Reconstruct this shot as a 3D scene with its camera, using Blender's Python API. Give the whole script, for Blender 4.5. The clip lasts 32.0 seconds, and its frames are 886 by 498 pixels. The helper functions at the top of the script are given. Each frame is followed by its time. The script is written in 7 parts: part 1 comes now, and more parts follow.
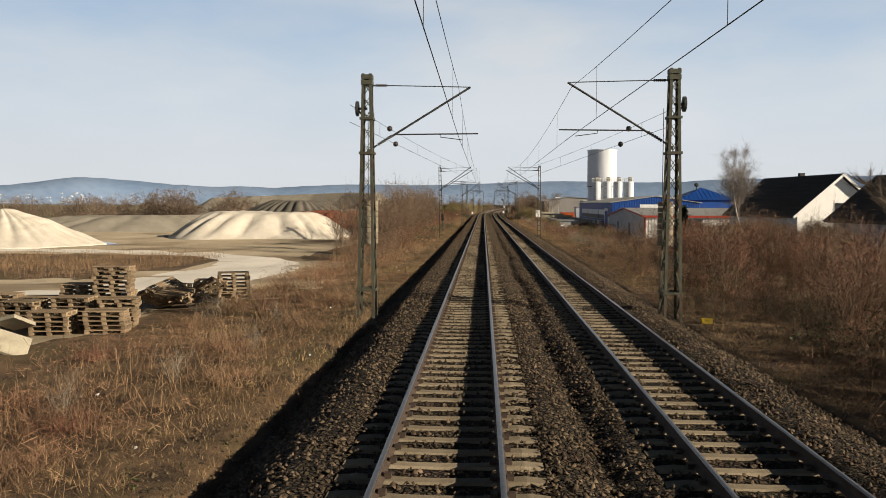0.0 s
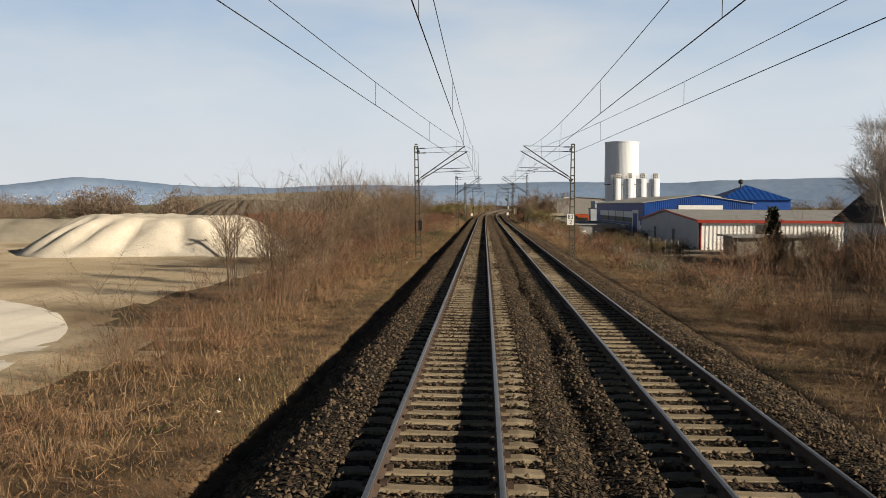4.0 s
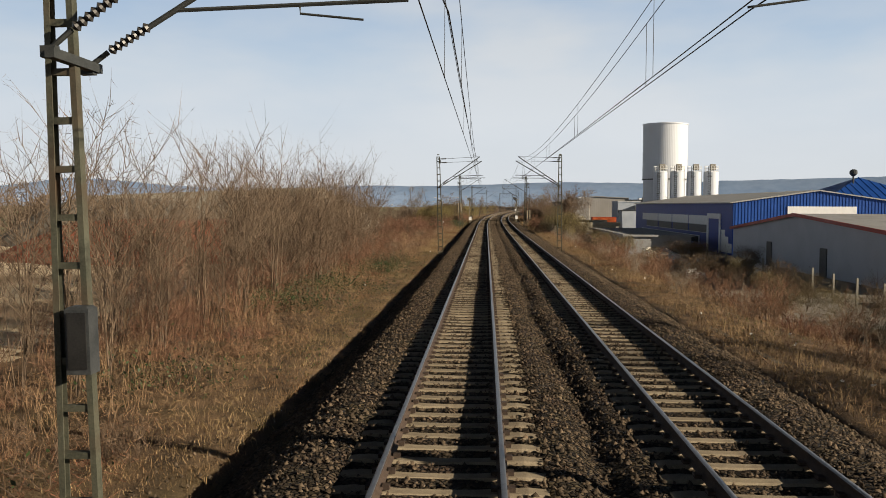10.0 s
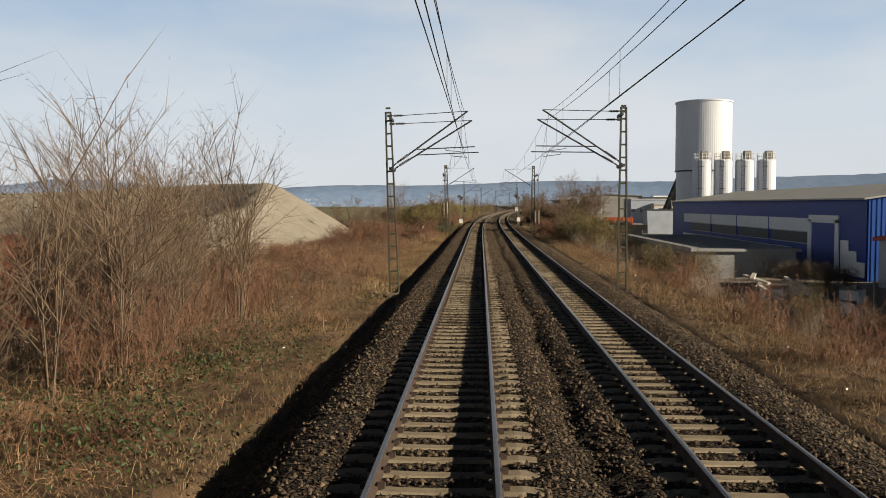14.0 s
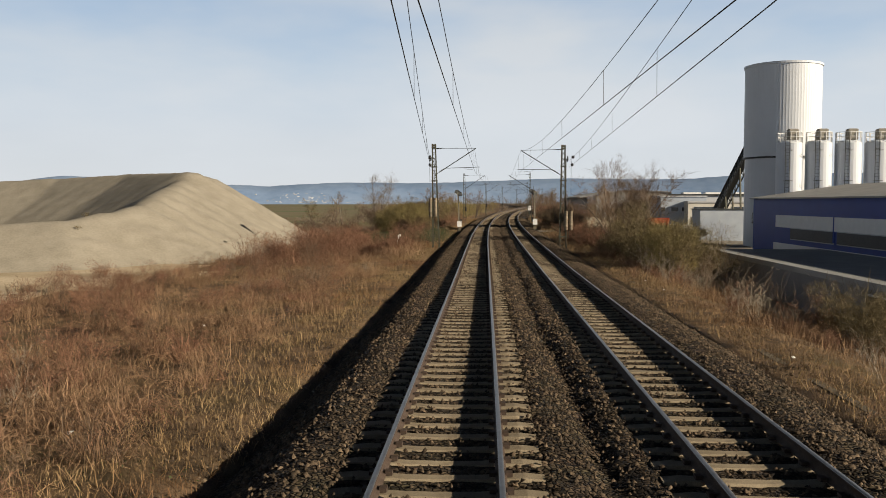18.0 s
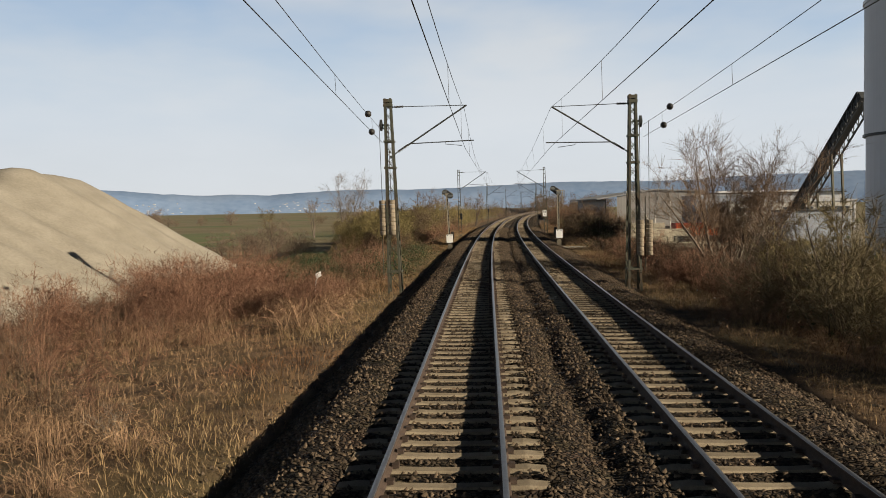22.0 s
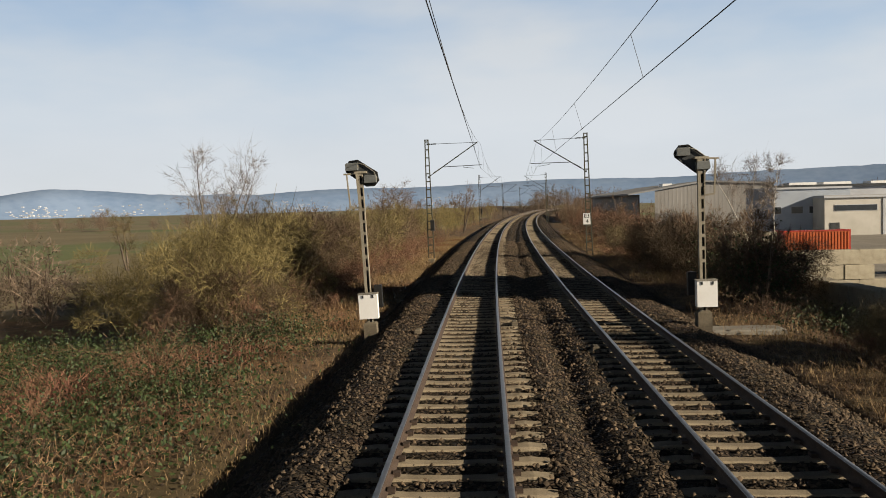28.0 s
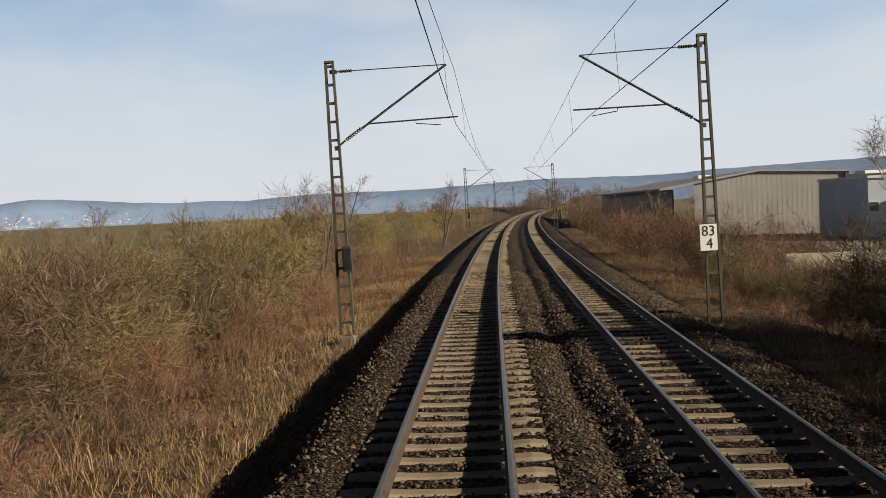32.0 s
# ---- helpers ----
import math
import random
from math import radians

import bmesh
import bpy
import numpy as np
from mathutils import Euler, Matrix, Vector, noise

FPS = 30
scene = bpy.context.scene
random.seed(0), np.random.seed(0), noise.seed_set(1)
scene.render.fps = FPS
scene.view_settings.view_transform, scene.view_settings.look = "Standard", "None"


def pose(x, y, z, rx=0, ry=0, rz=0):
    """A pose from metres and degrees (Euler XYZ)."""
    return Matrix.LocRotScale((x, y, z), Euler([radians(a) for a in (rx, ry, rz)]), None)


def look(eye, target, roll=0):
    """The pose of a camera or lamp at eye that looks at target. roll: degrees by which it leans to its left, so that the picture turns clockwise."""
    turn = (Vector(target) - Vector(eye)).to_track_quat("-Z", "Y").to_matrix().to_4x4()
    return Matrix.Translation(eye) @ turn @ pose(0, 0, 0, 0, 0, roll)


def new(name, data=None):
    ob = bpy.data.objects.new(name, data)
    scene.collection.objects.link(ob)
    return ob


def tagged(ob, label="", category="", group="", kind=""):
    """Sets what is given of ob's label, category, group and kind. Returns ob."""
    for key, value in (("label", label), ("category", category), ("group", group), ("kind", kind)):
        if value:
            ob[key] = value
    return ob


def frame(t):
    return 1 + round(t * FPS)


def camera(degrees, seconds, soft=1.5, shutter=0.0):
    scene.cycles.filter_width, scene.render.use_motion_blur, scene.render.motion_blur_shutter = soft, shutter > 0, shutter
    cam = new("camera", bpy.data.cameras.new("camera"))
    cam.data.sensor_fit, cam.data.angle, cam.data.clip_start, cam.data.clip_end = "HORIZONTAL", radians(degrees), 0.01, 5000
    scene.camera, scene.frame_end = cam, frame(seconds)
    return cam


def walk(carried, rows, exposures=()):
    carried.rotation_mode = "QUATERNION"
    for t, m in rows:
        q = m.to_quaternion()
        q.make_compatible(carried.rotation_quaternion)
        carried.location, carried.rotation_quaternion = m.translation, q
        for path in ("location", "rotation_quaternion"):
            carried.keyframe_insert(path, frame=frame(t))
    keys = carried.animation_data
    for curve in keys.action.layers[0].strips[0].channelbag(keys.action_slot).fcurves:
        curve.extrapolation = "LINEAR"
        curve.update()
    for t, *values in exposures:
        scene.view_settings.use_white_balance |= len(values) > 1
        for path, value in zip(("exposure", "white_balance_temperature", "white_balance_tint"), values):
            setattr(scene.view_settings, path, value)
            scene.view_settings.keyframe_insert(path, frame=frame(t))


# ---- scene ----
cam = camera(54.5, 32.0, soft=0.9, shutter=0.0)
PATH = [
    (0.0, 0.496, -0.000, 3.186, 2.652, -2.995, -0.221),
    (0.5, 0.499, 4.156, 3.186, 2.497, -2.837, -0.295),
    (1.0, 0.507, 8.307, 3.186, 2.501, -2.895, -0.334),
    (1.5, 0.513, 12.451, 3.184, 2.481, -2.925, -0.331),
    (2.0, 0.516, 16.590, 3.177, 3.185, -3.014, -0.336),
    (2.5, 0.512, 20.726, 3.168, 3.397, -3.056, -0.215),
    (3.0, 0.508, 24.858, 3.160, 3.004, -3.021, -0.121),
    (3.5, 0.509, 28.987, 3.155, 2.810, -2.967, -0.179),
    (5.5, 0.549, 45.409, 3.168, 2.605, -2.940, -0.490),
    (6.0, 0.544, 49.507, 3.168, 2.613, -2.868, -0.362),
    (6.5, 0.538, 53.603, 3.167, 2.619, -2.792, -0.257),
    (7.0, 0.533, 57.697, 3.169, 2.583, -2.809, -0.170),
    (7.5, 0.530, 61.787, 3.173, 2.628, -2.714, -0.054),
    (8.0, 0.527, 65.871, 3.180, 2.581, -2.703, 0.163),
    (8.5, 0.525, 69.951, 3.187, 2.523, -2.634, 0.394),
    (9.0, 0.523, 74.030, 3.192, 2.631, -2.591, 0.095),
    (9.5, 0.519, 78.113, 3.196, 2.718, -2.695, -0.134),
    (10.0, 0.520, 82.198, 3.198, 2.849, -2.903, -0.250),
    (10.5, 0.525, 86.285, 3.199, 2.778, -3.018, -0.246),
    (11.0, 0.530, 90.373, 3.201, 2.722, -3.017, -0.222),
    (11.5, 0.535, 94.460, 3.204, 2.627, -3.077, -0.160),
    (12.0, 0.538, 98.547, 3.207, 2.884, -3.124, -0.111),
    (12.5, 0.541, 102.634, 3.212, 2.627, -3.037, -0.051),
    (13.0, 0.543, 106.720, 3.216, 2.500, -3.012, -0.040),
    (13.5, 0.541, 110.804, 3.217, 2.579, -3.050, -0.017),
    (14.0, 0.539, 114.887, 3.219, 2.493, -2.944, 0.047),
    (14.5, 0.538, 118.966, 3.221, 2.452, -3.005, 0.110),
    (16.5, 0.550, 135.216, 3.240, 2.450, -2.326, 0.178),
    (17.0, 0.549, 139.229, 3.237, 2.568, -2.804, -0.004),
    (17.5, 0.546, 143.232, 3.232, 2.915, -3.099, -0.108),
    (18.0, 0.543, 147.226, 3.225, 2.797, -3.098, -0.021),
    (18.5, 0.543, 151.211, 3.218, 2.762, -3.066, 0.157),
    (19.0, 0.546, 155.188, 3.213, 2.611, -2.995, 0.341),
    (19.5, 0.554, 159.158, 3.209, 2.673, -2.968, 0.528),
    (20.0, 0.566, 163.123, 3.205, 2.656, -2.866, 0.672),
    (20.5, 0.580, 167.086, 3.200, 2.715, -2.773, 0.724),
    (21.0, 0.590, 171.049, 3.193, 2.892, -2.770, 0.720),
    (21.5, 0.586, 175.011, 3.184, 3.010, -2.650, 0.933),
    (22.0, 0.581, 178.975, 3.176, 2.900, -2.705, 1.064),
    (22.5, 0.580, 182.938, 3.175, 2.885, -2.633, 1.159),
    (23.0, 0.585, 186.901, 3.182, 2.593, -2.471, 1.211),
    (23.5, 0.593, 190.861, 3.199, 2.813, -2.567, 1.270),
    (24.0, 0.604, 194.825, 3.222, 2.037, -2.179, 1.334),
    (24.5, 0.611, 198.797, 3.243, 2.401, -2.488, 1.470),
    (25.0, 0.616, 202.775, 3.260, 2.581, -2.482, 1.766),
    (25.5, 0.620, 206.751, 3.270, 2.971, -2.458, 2.015),
    (27.5, 0.575, 222.632, 3.364, 2.407, -2.944, 1.350),
    (28.0, 0.599, 226.636, 3.376, 2.411, -2.825, 1.444),
    (28.5, 0.631, 230.645, 3.381, 2.396, -2.870, 1.612),
    (29.0, 0.670, 234.657, 3.388, 2.193, -2.853, 1.744),
    (29.5, 0.714, 238.670, 3.398, 2.276, -2.775, 1.748),
    (30.0, 0.762, 242.681, 3.411, 2.191, -3.042, 1.782),
    (30.5, 0.815, 246.688, 3.427, 2.219, -2.974, 1.951),
    (31.0, 0.875, 250.691, 3.444, 2.094, -2.864, 2.165),
    (31.5, 0.944, 254.691, 3.460, 1.940, -2.879, 2.408),
    (32.0, 1.018, 258.688, 3.477, 1.745, -2.699, 2.639),
]
walk(cam, [(t, pose(x, y, z, 90 + pitch, roll, yaw)) for t, x, y, z, yaw, pitch, roll in PATH], exposures=((0.0, 0.0), (32.0, 0.0)))

# ---- world and sun ----
SUN_UP, SUN_BACK = radians(19), radians(23)      # the sun stands low over the right, a little behind
SUN_DIR = Vector((math.cos(SUN_UP) * math.cos(SUN_BACK), -math.cos(SUN_UP) * math.sin(SUN_BACK), math.sin(SUN_UP)))
world = bpy.data.worlds.new("sky")
scene.world = world
world.use_nodes = True
wn, wl = world.node_tree.nodes, world.node_tree.links
sky = wn.new("ShaderNodeTexSky")
sky.sky_type, sky.sun_disc, sky.sun_elevation = "NISHITA", False, SUN_UP
sky.sun_rotation = math.atan2(SUN_DIR.x, SUN_DIR.y)
sky.air_density, sky.dust_density, sky.ozone_density = 0.45, 0.25, 2.0
coord, mapping = wn.new("ShaderNodeTexCoord"), wn.new("ShaderNodeMapping")
mapping.inputs["Scale"].default_value = (1.3, 1.0, 4.0)
mapping.inputs["Rotation"].default_value = (0.12, 0.1, 0.3)
split, haze = wn.new("ShaderNodeSeparateXYZ"), wn.new("ShaderNodeValToRGB")
# haze thins out with height, as the air's path shortens
for k, (place, value) in enumerate(((0.0, 0.98), (0.10, 0.95), (0.235, 0.84), (0.29, 0.20), (0.40, 0.0))):
    el = haze.color_ramp.elements[k] if k < 2 else haze.color_ramp.elements.new(place)
    el.position, el.color = place, (value, value, value, 1)
cloud, veil, blend = wn.new("ShaderNodeTexNoise"), wn.new("ShaderNodeValToRGB"), wn.new("ShaderNodeMixRGB")
cloud.inputs["Scale"].default_value, cloud.inputs["Detail"].default_value, cloud.inputs["Roughness"].default_value = 1.7, 5.0, 0.5
veil.color_ramp.elements[0].position, veil.color_ramp.elements[1].position = 0.40, 0.68
veil.color_ramp.elements[0].color, veil.color_ramp.elements[1].color = (0.0, 0.0, 0.0, 1), (0.95, 0.95, 0.95, 1)
tone, cirrus = wn.new("ShaderNodeValToRGB"), wn.new("ShaderNodeMixRGB")
for k, (place, value) in enumerate(((0.0, (13.3, 13.7, 13.9)), (0.07, (12.5, 13.5, 14.5)), (0.15, (9.6, 12.3, 15.2)), (0.26, (6.0, 9.6, 14.8)))):
    el = tone.color_ramp.elements[k] if k < 2 else tone.color_ramp.elements.new(place)
    el.position, el.color = place, (*(c / 16 for c in value), 1)
bright = wn.new("ShaderNodeMixRGB")
bright.blend_type = "MULTIPLY"
bright.inputs["Fac"].default_value, bright.inputs["Color2"].default_value = 1.0, (16, 16, 16, 1)
cirrus.inputs["Color2"].default_value = (14.0, 14.8, 15.6, 1)
wl.new(coord.outputs["Generated"], mapping.inputs["Vector"])
wl.new(mapping.outputs["Vector"], cloud.inputs["Vector"])
wl.new(cloud.outputs["Fac"], veil.inputs["Fac"])
wl.new(coord.outputs["Generated"], split.inputs["Vector"])
wl.new(split.outputs["Z"], haze.inputs["Fac"])
wl.new(split.outputs["Z"], tone.inputs["Fac"])
wl.new(tone.outputs["Color"], bright.inputs["Color1"])
wl.new(bright.outputs["Color"], cirrus.inputs["Color1"])
wl.new(veil.outputs["Color"], cirrus.inputs["Fac"])
wl.new(haze.outputs["Color"], blend.inputs["Fac"])
wl.new(cirrus.outputs["Color"], blend.inputs["Color2"])
deep = wn.new("ShaderNodeMixRGB")
deep.blend_type = "MULTIPLY"
deep.inputs["Fac"].default_value, deep.inputs["Color2"].default_value = 1.0, (0.24, 0.24, 0.24, 1)
wl.new(sky.outputs["Color"], deep.inputs["Color1"])
wl.new(deep.outputs["Color"], blend.inputs["Color1"])
wl.new(blend.outputs["Color"], wn["Background"].inputs["Color"])
wn["Background"].inputs["Strength"].default_value = 0.052
sun = new("sun", bpy.data.lights.new("sun", "SUN"))
sun.data.energy, sun.data.angle, sun.data.color = 7.8, radians(0.5), (1.0, 0.855, 0.655)
sun.matrix_world = look(SUN_DIR * 100, (0, 0, 0))


# ---- materials ----
ALBEDO = 0.73      # one factor for all colours under this sun
def mat(name, a, b, scale=3.0, rough=0.85, bump=0.3, fine=40.0, metal=0.0, per_piece=0.0, third=None, spec=0.3, detail=6.0, sharp=(0.35, 0.65)):
    """Two colours mixed by noise at two scales (a third in patches), with fine relief."""
    m = bpy.data.materials.new(name)
    m.use_nodes = True
    a, b, third = ([c * ALBEDO for c in q] if q else None for q in (a, b, third))
    n, l = m.node_tree.nodes, m.node_tree.links
    p = n["Principled BSDF"]
    p.inputs["Roughness"].default_value, p.inputs["Metallic"].default_value = rough, metal
    p.inputs["Specular IOR Level"].default_value = spec
    tc = n.new("ShaderNodeTexCoord")
    big, small = n.new("ShaderNodeTexNoise"), n.new("ShaderNodeTexNoise")
    big.inputs["Scale"].default_value, big.inputs["Detail"].default_value = scale, detail
    small.inputs["Scale"].default_value, small.inputs["Detail"].default_value = fine, 3.0
    mix_f = n.new("ShaderNodeMath")
    mix_f.operation = "MULTIPLY_ADD"
    mix_f.inputs[1].default_value = 0.45
    add = n.new("ShaderNodeMath")
    add.operation = "MULTIPLY"
    add.inputs[1].default_value = 0.6
    ramp = n.new("ShaderNodeValToRGB")
    ramp.color_ramp.elements[0].position, ramp.color_ramp.elements[1].position = sharp
    ramp.color_ramp.elements[0].color, ramp.color_ramp.elements[1].color = (*a, 1), (*b, 1)
    for node in (big, small):
        l.new(tc.outputs["Object"], node.inputs["Vector"])
    l.new(big.outputs["Fac"], add.inputs[0])
    l.new(small.outputs["Fac"], mix_f.inputs[0])
    l.new(add.outputs[0], mix_f.inputs[2])
    l.new(mix_f.outputs[0], ramp.inputs["Fac"])
    colour = ramp.outputs["Color"]
    if third:
        patch, pr, mx = n.new("ShaderNodeTexNoise"), n.new("ShaderNodeValToRGB"), n.new("ShaderNodeMixRGB")
        patch.inputs["Scale"].default_value, patch.inputs["Detail"].default_value = scale * 0.35, 5.0
        pr.color_ramp.elements[0].position, pr.color_ramp.elements[1].position = 0.5, 0.66
        mx.inputs["Color2"].default_value = (*third, 1)
        l.new(tc.outputs["Object"], patch.inputs["Vector"])
        l.new(patch.outputs["Fac"], pr.inputs["Fac"])
        l.new(pr.outputs["Color"], mx.inputs["Fac"])
        l.new(colour, mx.inputs["Color1"])
        colour = mx.outputs["Color"]
    if per_piece:
        info = n.new("ShaderNodeObjectInfo") if per_piece > 0 else n.new("ShaderNodeNewGeometry")
        hsv, rng = n.new("ShaderNodeHueSaturation"), n.new("ShaderNodeMapRange")
        rng.inputs["To Min"].default_value, rng.inputs["To Max"].default_value = 1 - abs(per_piece), 1 + abs(per_piece)
        l.new(info.outputs["Random" if per_piece > 0 else "Random Per Island"], rng.inputs["Value"])
        l.new(rng.outputs["Result"], hsv.inputs["Value"])
        l.new(colour, hsv.inputs["Color"])
        colour = hsv.outputs["Color"]
    l.new(colour, p.inputs["Base Color"])
    if bump:
        bp = n.new("ShaderNodeBump")
        bp.inputs["Strength"].default_value, bp.inputs["Distance"].default_value = bump, 0.02
        l.new(small.outputs["Fac"], bp.inputs["Height"])
        l.new(bp.outputs["Normal"], p.inputs["Normal"])
    return m



def cobbled(name, a, b, scale):
    """Packed angular stones: each cell has its own tone and a raised, tilted face."""
    m = bpy.data.materials.new(name)
    m.use_nodes = True
    n, l = m.node_tree.nodes, m.node_tree.links
    p = n["Principled BSDF"]
    p.inputs["Roughness"].default_value, p.inputs["Specular IOR Level"].default_value = 0.9, 0.2
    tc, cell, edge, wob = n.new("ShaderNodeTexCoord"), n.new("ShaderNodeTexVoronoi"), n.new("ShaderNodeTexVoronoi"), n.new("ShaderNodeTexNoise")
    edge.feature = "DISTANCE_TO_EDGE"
    for node in (cell, edge):
        node.inputs["Scale"].default_value = scale
        l.new(tc.outputs["Object"], node.inputs["Vector"])
    wob.inputs["Scale"].default_value, wob.inputs["Detail"].default_value = 1.3, 4.0
    l.new(tc.outputs["Object"], wob.inputs["Vector"])
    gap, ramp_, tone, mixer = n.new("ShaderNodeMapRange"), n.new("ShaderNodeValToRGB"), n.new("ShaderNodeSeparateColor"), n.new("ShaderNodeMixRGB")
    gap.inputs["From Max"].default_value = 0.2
    ramp_.color_ramp.elements[0].color, ramp_.color_ramp.elements[1].color = (*a, 1), (*b, 1)
    l.new(cell.outputs["Color"], tone.inputs["Color"])
    l.new(tone.outputs["Red"], ramp_.inputs["Fac"])
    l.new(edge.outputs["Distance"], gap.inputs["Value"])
    mixer.blend_type, mixer.inputs["Fac"].default_value = "MULTIPLY", 0.35
    l.new(ramp_.outputs["Color"], mixer.inputs["Color1"])
    l.new(wob.outputs["Color"], mixer.inputs["Color2"])
    # shade between the stones is painted into the colour
    gap_shade = n.new("ShaderNodeMixRGB")
    gap_shade.inputs["Color1"].default_value = (0.018, 0.013, 0.009, 1)
    l.new(gap.outputs["Result"], gap_shade.inputs["Fac"])
    l.new(mixer.outputs["Color"], gap_shade.inputs["Color2"])
    l.new(gap_shade.outputs["Color"], p.inputs["Base Color"])
    high, tilt, bump = n.new("ShaderNodeMath"), n.new("ShaderNodeMath"), n.new("ShaderNodeBump")
    tilt.operation, high.operation = "MULTIPLY", "ADD"
    l.new(gap.outputs["Result"], high.inputs[0])
    l.new(tone.outputs["Green"], tilt.inputs[0])
    tilt.inputs[1].default_value = 0.9
    l.new(tilt.outputs[0], high.inputs[1])
    bump.inputs["Strength"].default_value, bump.inputs["Distance"].default_value = 1.0, 0.09
    l.new(high.outputs[0], bump.inputs["Height"])
    l.new(bump.outputs["Normal"], p.inputs["Normal"])
    return m


